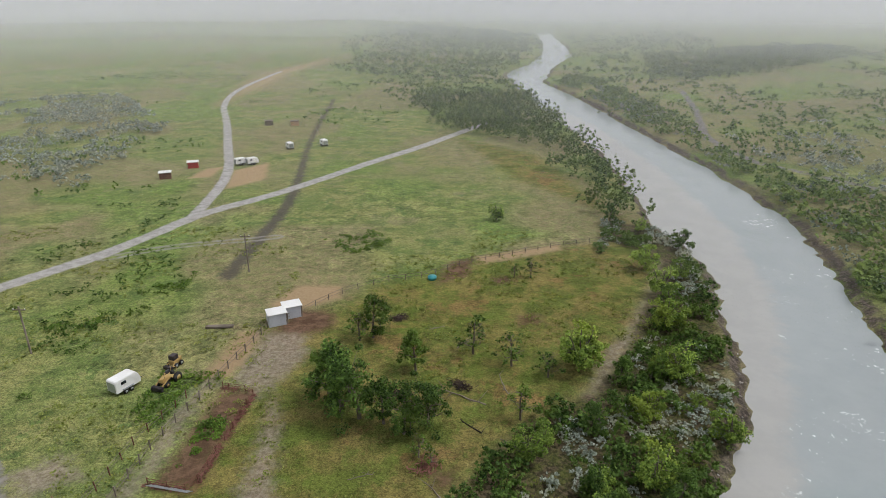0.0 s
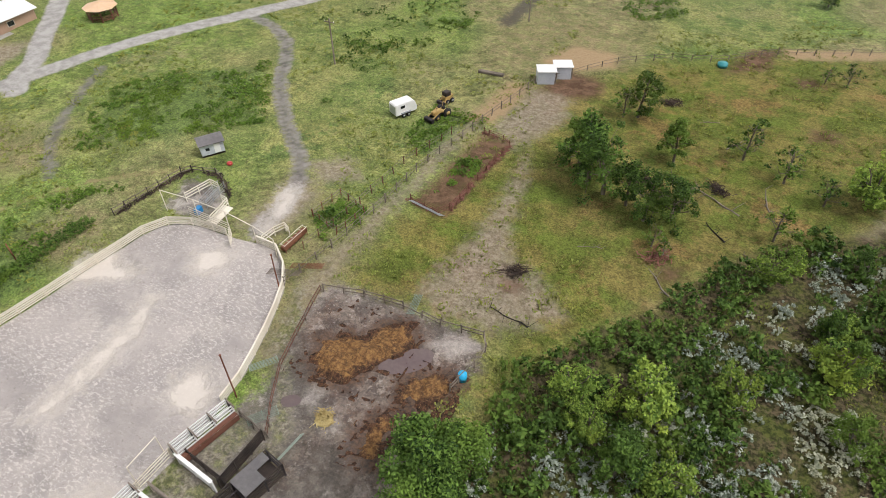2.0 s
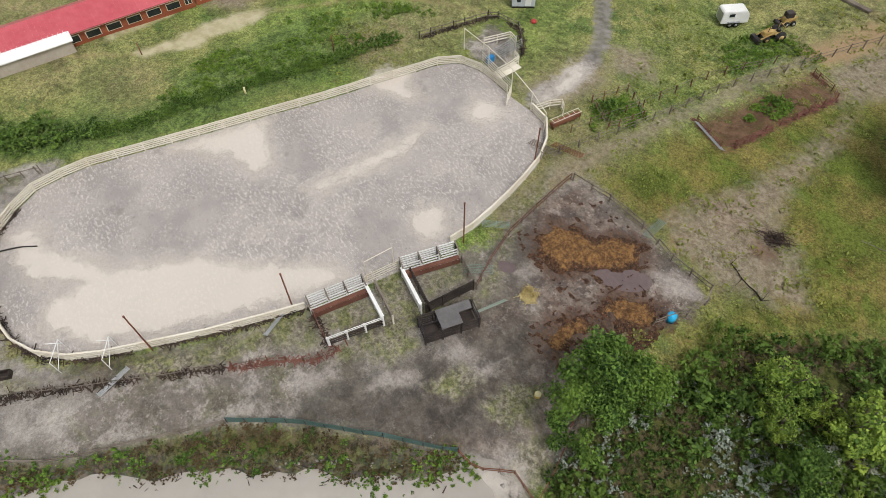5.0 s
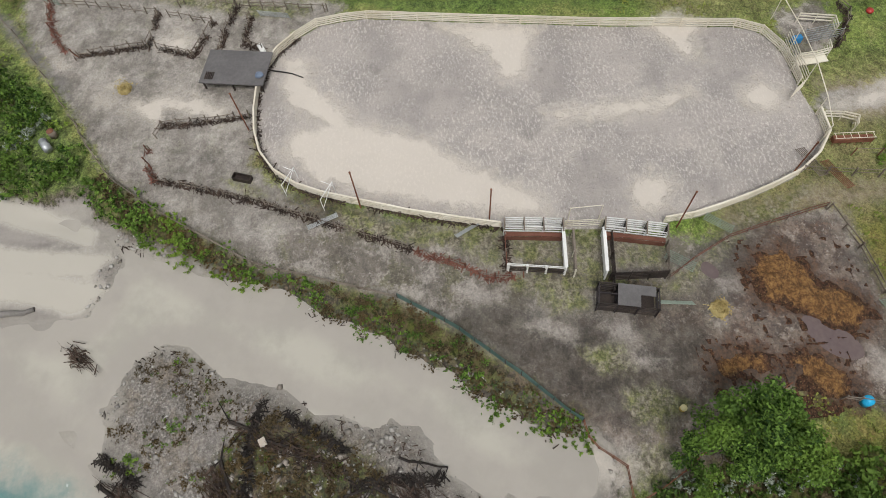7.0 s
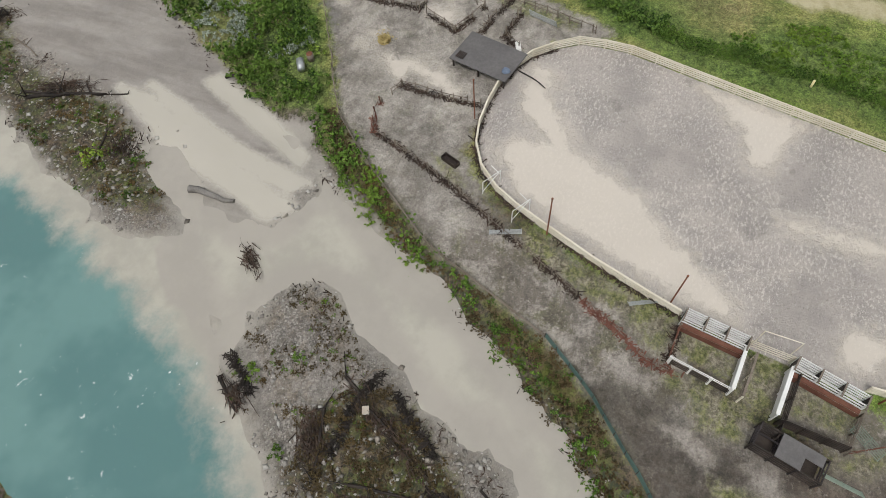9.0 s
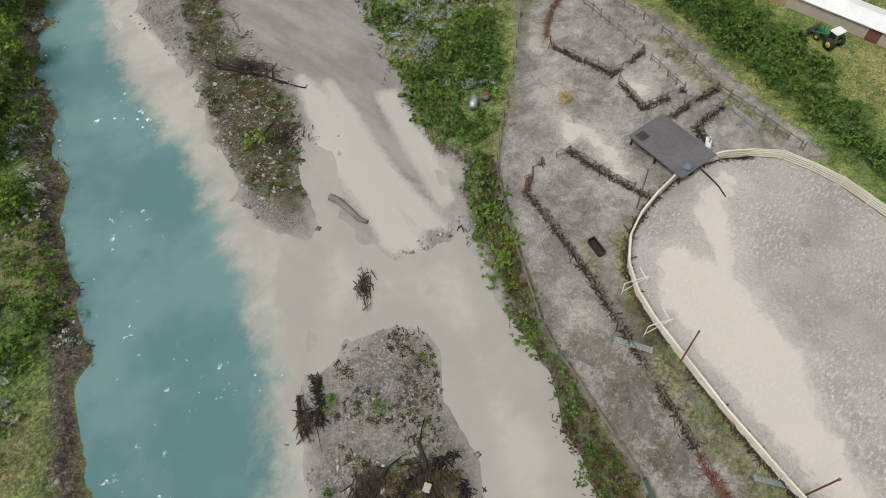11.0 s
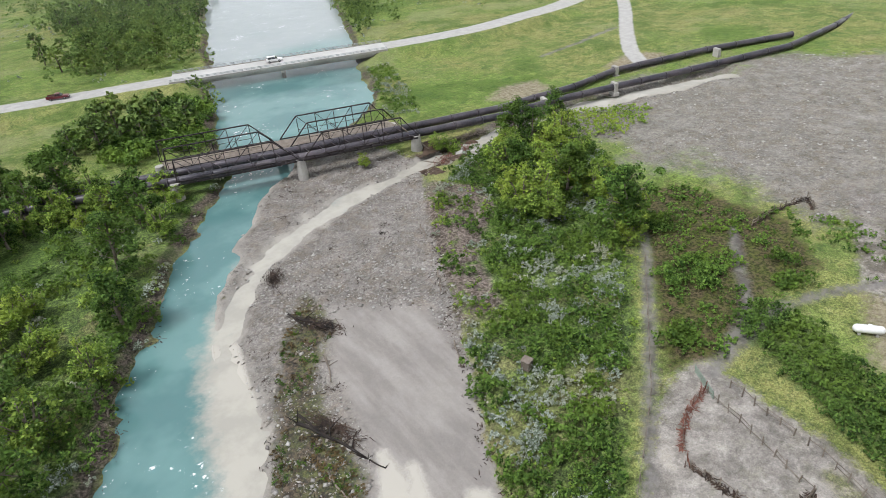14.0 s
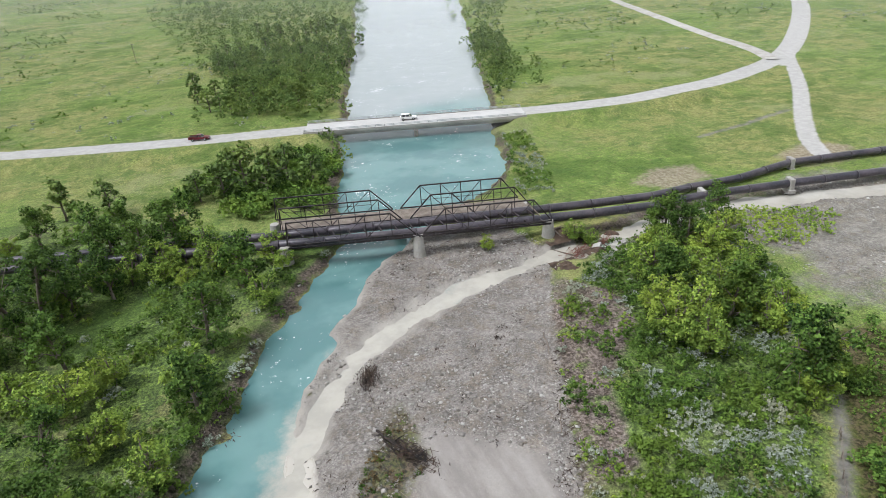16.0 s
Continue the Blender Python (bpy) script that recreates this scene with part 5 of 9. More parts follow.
near_bank = np.abs(water_depth(p[:, 0], p[:, 1]) + 7) < 6
thicket("grove_undergrowth", thinned(p[~(silver(p, 0.5) & near_bank)], 3.4), VAR_FAR, (0.35, 0.75), LEAF_FAR, "leafy green undergrowth of the riverside wood", "undergrowth")
thicket("silver_grove_edge", thinned(p[silver(p, 0.5) & near_bank], 2.4), VAR_FAR, (0.25, 0.45), LEAF_SILVER, "pale silvery shrubs at the wood's river edge", "shrubs")
p = scatter(rng_up, 900, lambda x, y: (area(x, y, [(-104, -181), (-94, -158), (-87, -141), (-94, -139), (-103, -158), (-110, -180)]) > 0) & (water_depth(x, y) < -0.8), (-112, -86, -182, -138))
thicket("bridge_bank_shrubs", thinned(p[~silver(p, 0.55)], 1.6), VAR, (0.6, 1.1), LEAF_SHRUB, "green shrubs on the bank between the bridges", "shrubs")
thicket("silver_bridge_shrubs", thinned(p[silver(p, 0.55)], 1.4), VAR, (0.5, 0.8), LEAF_SILVER, "pale silvery shrubs on the bank between the bridges", "shrubs")
p = scatter(rng_up, 1600, lambda x, y: (area(x, y, [(-104.6, -103.4), (-112.8, -113.2), (-121.6, -114.0), (-129.4, -104.8), (-123.6, -100.1), (-114.0, -100.6)]) + (grid_noise(x, y, 5, 115) - 0.5) * 6 > 0.5), (-131, -103, -116, -98))
thicket("gravel_edge_growth", thinned(p, 0.95), VAR_LOW, (0.9, 1.8), LEAF_LIGHT, "fresh green growth at the gravel's edge", "weeds")
PIPE_SIDE = [(-24, -168), (-26, -183), (-50, -192), (-58, -178), (-52, -163), (-45, -154), (-34, -160)]
p = scatter(rng0, 480, lambda x, y: (area(x, y, PIPE_SIDE) + (grid_noise(x, y, 7, 97) - 0.5) * 14 > 0) & (water_depth(x, y) < -1), (-60, -22, -194, -150))
thicket("pipe_side_shrubs", p, VAR, (1.0, 2.2), LEAF_SHRUB, "thick green shrubs between the pipes and the road", "shrubs")
p = scatter(rng0, 1500, lambda x, y: (np.abs(water_depth(x, y) + 2.6) < 1.8) & (area(x, y, SOUTH_WOOD) > -9), (-60, 2, -172, -44))
thicket("bank_edge_shrubs", p[~silver(p, 0.52)], VAR, (0.35, 0.9), LEAF_SHRUB, "green shrubs along the eroded river edge", "shrubs")
thicket("silver_edge_shrubs", p[silver(p, 0.52)], VAR, (0.5, 0.95), LEAF_SILVER, "pale silvery shrubs along the eroded river edge", "shrubs")
BELT = [(48, 30), (64, 74), (72, 98), (80, 126), (83, 152), (83, 188), (78, 243), (75, 308), (64, 401), (92, 420), (100, 330), (100, 250), (98, 225), (92, 205), (93, 180), (104, 165), (118, 140), (104, 112), (92, 84), (78, 50), (62, 20)]
p = scatter(rng0, 7000, lambda x, y: (area(x, y, BELT) > 0.5) & (grid_noise(x, y, 9, 93) > 0.25) & (line_distance(x, y, TRACKS[6]) > 3.2) & (water_depth(x, y) < -1.5), (45, 122, 18, 420))
thicket("east_bank_shrubs", p[~silver(p, 0.6)], VAR_FAR, (0.35, 0.95), LEAF_FAR, "dense green shrubs and trees on the opposite bank", "shrubs")
thicket("silver_east_shrubs", p[silver(p, 0.6)], VAR_FAR, (0.3, 0.5), LEAF_SILVER, "pale silvery shrubs on the opposite bank", "shrubs")
HOLLOW = [(125, 387), (172, 560), (356, 610), (330, 505), (189, 412)]
FAR_WOOD = [(-77, 452), (-17, 300), (1, 243), (23, 222), (37, 188), (37, 143), (48, 135), (48, 196), (46, 291), (40, 400), (40, 452), (76, 541), (108, 715), (130, 959), (-40, 959), (-60, 600)]
EAST_WOOD = [(84, 130), (84, 190), (80, 243), (77, 308), (66, 401), (120, 600), (150, 900), (330, 900), (230, 520), (130, 330), (110, 240), (100, 160)]
p = np.concatenate([scatter(rng0, 2100, lambda x, y: area(x, y, FAR_WOOD) + (grid_noise(x, y, 12, 68) - 0.55) * 14 > 0, (-40, 60, 130, 320)), scatter(rng0, 2400, lambda x, y: area(x, y, FAR_WOOD) + (grid_noise(x, y, 18, 68) - 0.6) * 26 > 0, (-80, 140, 135, 960)), scatter(rng0, 1600, lambda x, y: area(x, y, EAST_WOOD) + (grid_noise(x, y, 20, 69) - 0.6) * 40 > 0, (60, 330, 125, 900)), scatter(rng0, 2200, lambda x, y: area(x, y, HOLLOW) > 0, (120, 360, 380, 620))])
thicket("river_trees", p[p[:, 1] < 320], VAR_WOOD, (0.4, 0.9), LEAF_FAR, "leafy green trees along the river", "woods")
thicket("far_woods", p[p[:, 1] >= 320], VAR_FAR, (0.7, 1.4), LEAF_FAR, "hazy dark green woods along the far river", "woods")
SOUTH_FAR = [[(-33, -503), (-42, -306), (-36, -246), (-66, -228), (-82, -275), (-135, -430), (-182, -604), (-120, -830), (-44, -830)], [(-240, -512), (-181, -372), (-134, -256), (-121, -222), (-146, -242), (-180, -338), (-270, -470)], [(-24, -178), (-33, -205), (-60, -204), (-54, -165), (-42, -150)]]
p = np.concatenate([scatter(rng0, 3600, lambda x, y, w=w: area(x, y, w) + (grid_noise(x, y, 14, 67) - 0.55) * 34 > 0, (-280, 0, -840, -145)) for w in SOUTH_FAR] + [scatter(rng0, 1500, lambda x, y: area(x, y, SOUTH_FAR[0]) + (grid_noise(x, y, 9, 67) - 0.5) * 12 > 0, (-130, -28, -360, -225)), scatter(rng0, 900, lambda x, y: area(x, y, SOUTH_FAR[1]) + (grid_noise(x, y, 9, 67) - 0.5) * 8 > 0, (-190, -115, -340, -218))])
thicket("upstream_woods", p, VAR_WOOD, (0.4, 0.95), LEAF_FAR, "green woods beside the river above the bridges", "woods")
p = scatter(rng0, 9000, lambda x, y: (area(x, y, [(84, 120), (300, 100), (440, 300), (360, 700), (140, 420), (90, 250)]) > 0) & (grid_noise(x, y, 30, 61) * 0.6 + grid_noise(x, y, 8, 60) * 0.4 > 0.47) & (area(x, y, BELT) < 0) & (line_distance(x, y, TRACKS[6]) > 3.2), (60, 440, 80, 700))
thicket("plain_shrubs", p, VAR_FAR, (0.4, 0.85), LEAF_THICK, "dark green scrub over the plain across the river", "shrubs")
p = np.concatenate([
    scatter(rng0, 2200, lambda x, y: (grid_noise(x, y, 30, 62) > 0.66) & (water_depth(x, y) < -20) & (line_distance(x, y, UP_ROAD) > 8), (-260, -20, 150, 420)),
    scatter(rng0, 5000, lambda x, y: (grid_noise(x, y, 26, 74) * 0.7 + grid_noise(x, y, 9, 75) * 0.3 > 0.64) & (water_depth(x, y) < -4) & (line_distance(x, y, BRIDGE_ROAD) > 12) & (line_distance(x, y, FAR_ROAD) > 6), (-420, 170, -760, -226))])
thicket("field_shrubs", p, VAR_FAR, (0.22, 0.55), LEAF_SHRUB, "low dark green shrubs scattered over the far meadow", "shrubs")
p = scatter(rng0, 5200, lambda x, y: (area(x, y, [(-260, 250), (-170, 330), (-110, 250), (-100, 200), (-95, 160), (-150, 140), (-210, 170)]) > 0) & (grid_noise(x, y, 16, 63) * 0.7 + grid_noise(x, y, 5, 79) * 0.3 > 0.5), (-260, -90, 140, 330))
thicket("sage", p, VAR_FAR, (0.35, 0.7), LEAF_SILVER, "grey green sagebrush on the far slope", "shrubs")
p = scatter(rng0, 2600, lambda x, y: (area(x, y, [(84, 75), (110, 70), (220, 110), (240, 240), (160, 270), (104, 235)]) > 0) & (grid_noise(x, y, 14, 64) > 0.55), (80, 240, 70, 270))
thicket("sage", p, VAR_FAR, (0.35, 0.7), LEAF_SILVER, "grey green sagebrush across the river", "shrubs")
p = scatter(rng0, 2600, lambda x, y: (grid_noise(x, y, 22, 77) * 0.7 + grid_noise(x, y, 8, 78) * 0.3 > 0.66) & (water_depth(x, y) < -3) & (line_distance(x, y, BRIDGE_ROAD) > 12), (-330, 120, -520, -226))
thicket("sage", p, VAR_FAR, (0.2, 0.45), LEAF_SILVER, "grey green sagebrush beyond the road bridge", "shrubs")

# ---------------------------------------------------------------- materials of things
CREAM = plain("cream_paint", (0.62, 0.56, 0.45), (0.74, 0.70, 0.60), 1.5, 0.55, 0, 0.1)
WHITE = plain("white_paint", (0.70, 0.70, 0.68), (0.82, 0.82, 0.80), 1.2, 0.5, 0, 0.08)
RUST = plain("rusty_steel", (0.16, 0.06, 0.035), (0.27, 0.12, 0.07), 2.0, 0.8, 0.2, 0.3)
GREYWOOD = plain("weathered_wood", (0.13, 0.105, 0.085), (0.26, 0.22, 0.18), 2.0, 0.9, 0, 0.4)
DARKWOOD = plain("dark_wet_wood", (0.02, 0.015, 0.013), (0.068, 0.05, 0.04), 2.0, 0.7, 0, 0.4)
REDWOOD = plain("brown_boards", (0.12, 0.045, 0.03), (0.19, 0.085, 0.055), 2.0, 0.8, 0, 0.3)
TWIG = plain("flood_debris", (0.02, 0.014, 0.011), (0.095, 0.062, 0.045), 2.0, 0.9, 0, 0.3)
BLACKWOOD = plain("black_wet_driftwood", (0.008, 0.006, 0.005), (0.04, 0.03, 0.024), 2.0, 0.8, 0, 0.3)
TWIG_RED = plain("reddish_debris", (0.13, 0.05, 0.035), (0.24, 0.11, 0.08), 2.0, 0.9, 0, 0.3)
DARKSTEEL = plain("dark_steel", (0.03, 0.027, 0.03), (0.075, 0.06, 0.06), 1.0, 0.55, 0.4, 0.2)
BLACKPIPE = plain("black_pipe", (0.035, 0.034, 0.045), (0.10, 0.085, 0.095), 0.6, 0.4, 0.1, 0.15)
GALV = plain("galvanised_steel", (0.34, 0.36, 0.37), (0.48, 0.50, 0.50), 1.5, 0.45, 0.6, 0.1)
GREENSTEEL = plain("green_steel", (0.16, 0.22, 0.17), (0.28, 0.34, 0.28), 1.5, 0.5, 0.2, 0.1)
CONCRETE = plain("concrete", (0.30, 0.285, 0.26), (0.44, 0.425, 0.39), 0.8, 0.85, 0, 0.3)
PALEROAD = plain("bridge_deck", (0.42, 0.41, 0.39), (0.54, 0.53, 0.51), 0.5, 0.7, 0, 0.2)
GREYROOF = plain("grey_felt_roof", (0.10, 0.095, 0.095), (0.165, 0.155, 0.155), 0.6, 0.6, 0, 0.15)
REDROOF = plain("red_metal_roof", (0.44, 0.065, 0.085), (0.56, 0.12, 0.14), 0.3, 0.35, 0.0, 0.05)
LOGWALL = plain("red_log_wall", (0.23, 0.055, 0.025), (0.34, 0.10, 0.045), 1.0, 0.6, 0, 0.3, 0.4, (1, 1, 7))
GLASS = plain("window_glass", (0.015, 0.018, 0.02), (0.03, 0.035, 0.04), 0.5, 0.08, 0, 0.0, 0.6)
BLUE = plain("blue_paint", (0.02, 0.20, 0.46), (0.04, 0.30, 0.60), 1.0, 0.4, 0, 0.1)
BLUEPLASTIC = plain("blue_plastic", (0.01, 0.33, 0.62), (0.02, 0.42, 0.72), 1.0, 0.35, 0, 0.05)
TAN = plain("tan_sheet", (0.62, 0.40, 0.24), (0.70, 0.50, 0.33), 0.8, 0.6, 0, 0.1)
BEIGEWALL = plain("beige_wall", (0.40, 0.34, 0.28), (0.50, 0.45, 0.38), 0.5, 0.8, 0, 0.1)
BRICKY = plain("tan_wall", (0.36, 0.24, 0.17), (0.45, 0.31, 0.22), 0.8, 0.8, 0, 0.2)
GREENPAINT = plain("green_paint", (0.02, 0.13, 0.04), (0.03, 0.20, 0.06), 1.0, 0.4, 0, 0.1)
YELLOW = plain("yellow_paint", (0.52, 0.36, 0.06), (0.66, 0.48, 0.10), 1.0, 0.5, 0, 0.1)
OCHRE = plain("dull_yellow_paint", (0.34, 0.22, 0.07), (0.50, 0.36, 0.14), 1.0, 0.6, 0, 0.2)
REDPAINT = plain("red_paint", (0.34, 0.02, 0.02), (0.46, 0.05, 0.04), 1.0, 0.4, 0, 0.1)
RUBBER = plain("rubber", (0.015, 0.015, 0.015), (0.035, 0.033, 0.03), 1.0, 0.85, 0, 0.2)
HAY = plain("hay", (0.30, 0.22, 0.08), (0.52, 0.43, 0.20), 5.0, 0.95, 0, 0.8)
NET = plain("green_netting", (0.05, 0.10, 0.09), (0.10, 0.17, 0.15), 1.5, 0.7, 0, 0.3)


def twigs(rng, places, spread, height, size, count):
    """Loose sticks and rubbish heaped round places: corners (n, 4, 3)."""
    c = np.repeat(places, count, 0)
    n = len(c)
    p = c + rng.normal(size=(n, 3)) * np.array([spread, spread, 0])
    p[:, 2] = c[:, 2] + np.abs(rng.normal(size=n)) * height
    a = rng.normal(size=(n, 3)) * np.array([1, 1, 0.35])
    a /= np.linalg.norm(a, axis=1, keepdims=True)
    up = np.array([0, 0, 1.0]) + rng.normal(size=(n, 3)) * 0.4
    b = np.cross(a, up)
    b /= np.linalg.norm(b, axis=1, keepdims=True)
    s = size * (0.4 + 1.1 * rng.random((n, 1)))
    w = 0.03 + 0.05 * rng.random((n, 1))
    return np.stack([p - a * s - b * w, p + a * s - b * w * 0.5, p + a * s + b * w * 0.5, p - a * s + b * w], 1)


def along(pts, step):
    """Places every step metres along a line, with their heading."""
    out, carry = [], 0.0
    for (ax, ay), (bx, by) in zip(pts[:-1], pts[1:]):
        l = math.hypot(bx - ax, by - ay)
        if l < 1e-6:
            continue
        s = carry
        while s < l:
            out.append((ax + (bx - ax) * s / l, ay + (by - ay) * s / l))
            s += step
        carry = s - l
    out.append(pts[-1])
    return out


def fence(name, pts, label, post_mat, rail_mat, spacing=2.4, height=1.3, rails=(0.4, 0.8, 1.2), post_w=0.12, rail=(0.05, 0.11), group="", lean=0.0, debris=None, seed=1, cap=0.0, missing=0.0):
    rng = np.random.default_rng(seed)
    spots = along(pts, spacing)
    z0 = ground_z(*spots[0])
    f = thing(name, (spots[0][0], spots[0][1], z0), label, "fence", group)
    tops = []
    for x, y in spots:
        z = ground_z(x, y)
        dx, dy = rng.normal(size=2) * lean
        spar("post", (x, y, z - 0.15), (x + dx, y + dy, z + height * (1 + rng.normal() * lean)), post_w, post_w, post_mat, f)
        tops.append((x, y, z, dx, dy))
    for a, b in zip(tops, tops[1:]):
        for h in rails:
            if rng.random() < missing:
                continue
            k = h / height
            spar("rail", (a[0] + a[3] * k, a[1] + a[4] * k, a[2] + h + rng.normal() * lean * 0.4), (b[0] + b[3] * k, b[1] + b[4] * k, b[2] + h + rng.normal() * lean * 0.4), rail[0], rail[1], rail_mat, f)
        if cap:
            spar("cap_board", (a[0] + a[3], a[1] + a[4], a[2] + height + 0.03), (b[0] + b[3], b[1] + b[4], b[2] + height + 0.03), cap, 0.05, rail_mat, f)
    if debris:
        c = np.array([(x, y, ground_z(x, y)) for x, y in along(pts, 0.5)])
        c = c[grid_noise(c[:, 0], c[:, 1], 2.5, seed) > 0.3]
        q = twigs(rng, c, 0.2, 0.13, 0.3, 13)
        d = new("debris", quad_mesh("debris", q, debris))
        under(d, f, Matrix.Identity(4))
        tagged(d, "tangled flood debris caught along the fence", "", "", "stuff")
    return f


def box(bm, lo, hi, bevel=0.0):
    r = bmesh.ops.create_cube(bm, size=1, matrix=Matrix.Translation([(a + b) / 2 for a, b in zip(lo, hi)]) @ Matrix.Diagonal([abs(b - a) for a, b in zip(lo, hi)] + [1]))
    if bevel:
        edges = list({e for v in r["verts"] for e in v.link_edges})
        bmesh.ops.bevel(bm, geom=edges, offset=bevel, segments=2, affect="EDGES")


def block(name, lo, hi, material, parent, label="", bevel=0.02):
    """A bevelled box in the parent's own axes."""
    bm = bmesh.new()
    box(bm, lo, hi, bevel)
    me = bpy.data.meshes.new(name)
    bm.to_mesh(me)
    bm.free()
    me.materials.append(material)
    ob = new(name, me)
    ob.parent = parent
    return tagged(ob, label) if label else ob


def disc(name, centre, radius, width, axis, material, parent, label="", seg=16):
    """A wheel or drum in the parent's own axes."""
    bm = bmesh.new()
    turn = {"x": Matrix.Rotation(radians(90), 4, "Y"), "y": Matrix.Rotation(radians(90), 4, "X"), "z": Matrix.Identity(4)}[axis]
    bmesh.ops.create_cone(bm, segments=seg, radius1=radius, radius2=radius, depth=width, cap_ends=True, matrix=Matrix.Translation(centre) @ turn)
    rim = [e for e in bm.edges if e.calc_face_angle(0) > 1.0]
    bmesh.ops.bevel(bm, geom=rim, offset=min(radius, width) * 0.12, segments=2, affect="EDGES")
    me = bpy.data.meshes.new(name)
    bm.to_mesh(me)
    bm.free()
    for p in me.polygons:
        p.use_smooth = True
    me.materials.append(material)
    ob = new(name, me)
    ob.parent = parent
    return tagged(ob, label) if label else ob


def stick(name, p, q, w, material, parent, shape="rod", label=""):
    """A rod in the parent's own axes."""
    p, q = Vector(p), Vector(q)
    d = q - p
    m = Matrix.Translation((p + q) / 2) @ d.to_track_quat("Z", "Y").to_matrix().to_4x4() @ Matrix.Diagonal((w, w, d.length, 1))
    ob = new(name, unit(shape, material))
    ob.parent, ob.matrix_basis = parent, m
    return tagged(ob, label) if label else ob


def wheel(parent, centre, radius, width, axis="y", rim_mat=None):
    t = disc("tyre", centre, radius, width, axis, RUBBER, parent)
    disc("rim", centre, radius * 0.55, width * 1.06, axis, rim_mat or GALV, t)
    return t


# ---------------------------------------------------------------- the arena and its chutes
ring = ARENA + ARENA[:1]
spots = along(ring, 0.5)
gate_at = min(range(len(spots)), key=lambda i: math.hypot(spots[i][0] + 45.8, spots[i][1] - 36.3))
gate_to = min(range(len(spots)), key=lambda i: math.hypot(spots[i][0] + 42.0, spots[i][1] - 36.4))
chute_a = min(range(len(spots)), key=lambda i: math.hypot(spots[i][0] + 30.8, spots[i][1] - 18.4))
chute_b = min(range(len(spots)), key=lambda i: math.hypot(spots[i][0] + 32.7, spots[i][1] - 3.8))
fence("arena_fence", spots[:gate_at + 1], "cream painted rail fence along the flooded riding arena", CREAM, CREAM, 2.9, 1.25, (0.25, 0.5, 0.75, 1.0, 1.2), 0.12, (0.05, 0.15), "arena fences", 0.02)
fence("arena_fence", spots[gate_to:chute_a + 1], "cream painted board fence along the flooded riding arena", CREAM, CREAM, 2.9, 1.12, (0.2, 0.47, 0.74, 1.0), 0.12, (0.05, 0.17), "arena fences", 0.02, None, 2, 0.18)
fence("arena_fence", spots[chute_b:], "cream painted board fence along the flooded riding arena", CREAM, CREAM, 2.9, 1.12, (0.2, 0.47, 0.74, 1.0), 0.12, (0.05, 0.17), "arena fences", 0.02, TWIG, 3, 0.18)

gate = thing("arena_gate", (-44, 36.4, 0), "tall cream pipe gateway over the arena entrance", "gateway")
posts = [(-55.2, 36.3), (-50.5, 36.6), (-45.8, 36.5), (-42.0, 36.4), (-38.6, 35.6)]
for x, y in posts:
    spar("post", (x, y, -0.2), (x, y, 3.3 if x < -43 else 2.7), 0.11, 0.11, CREAM, gate, "", "rod")
for a, b in zip(posts, posts[1:]):
    spar("top_pipe", (*a, 3.3 if a[0] < -43 else 2.7), (*b, 3.3 if b[0] < -43 else 2.7), 0.1, 0.1, CREAM, gate, "", "rod")
for (ax, ay), (bx, by), h in [((-52.1, 36.8), (-45.8, 36.5), 1.4), ((-45.6, 36.4), (-44.2, 34.6), 1.3)]:
    for k in range(5):
        spar("bar", (ax, ay, 0.2 + h * k / 4), (bx, by, 0.2 + h * k / 4), 0.05, 0.09, CREAM, gate)

for pts, lab in [([(-54.4, 38.7), (-53.6, 42.2), (-52.2, 42.0)], "cream pipe fence of the roping box"), ([(-48.9, 36.8), (-49.1, 40.2), (-50.4, 40.4)], "cream pipe fence of the roping box"), ([(-41.3, 36.6), (-40.8, 39.8), (-39.6, 39.2)], "cream pipe fence beside the gate")]:
    fence("pipe_fence", pts, lab, CREAM, CREAM, 1.8, 1.3, (0.55, 0.95, 1.28), 0.09, (0.08, 0.12), "roping boxes")
box_chute = thing("calf_chute", (-51.8, 39.5, 0), "blue and galvanised calf chute beside the arena", "chute", "", 98)
block("frame", (-2.4, -0.3, 0.2), (-1.4, 0.3, 1.0), BLUE, box_chute, "blue painted chute head", 0.04)
for s in (-0.42, 0.42):
    for k in range(4):
        stick("rail", (-0.8, s, 0.3 + 0.33 * k), (3.0, s, 0.3 + 0.33 * k), 0.07, GALV, box_chute)
    for x in (-0.8, 0.5, 1.8, 3.0):
        stick("post", (x, s, 0), (x, s, 1.4), 0.08, GALV, box_chute)
slab = thing("platform", (-49.0, 38.4, 0), "pale plywood platform beside the roping box", "platform", "", 4)
block("deck", (-0.7, -1.6, 0.25), (0.7, 1.6, 0.35), CREAM, slab)
for s in (-1.4, 1.4):
    block("foot", (-0.6, s - 0.1, 0), (0.6, s + 0.1, 0.25), GREYWOOD, slab)
redrack = thing("feed_bunk", (-38.3, 38.4, 0), "rusty red feed bunk with a white pipe frame", "feeder", "", 86)
block("trough", (-1.9, -0.3, 0.35), (1.9, 0.3, 0.85), RUST, redrack)
for i in range(6):
    x = -1.8 + 0.72 * i
    stick("leg", (x, -0.32, 0), (x, -0.32, 1.15), 0.06, RUST, redrack)
    stick("cross_bar", (x, -0.32, 1.15), (x, 0.32, 1.15), 0.06, CREAM, redrack)
for s in (-0.32, 0.32):
    stick("top_pipe", (-1.9, s, 1.15), (1.9, s, 1.15), 0.07, CREAM, redrack)


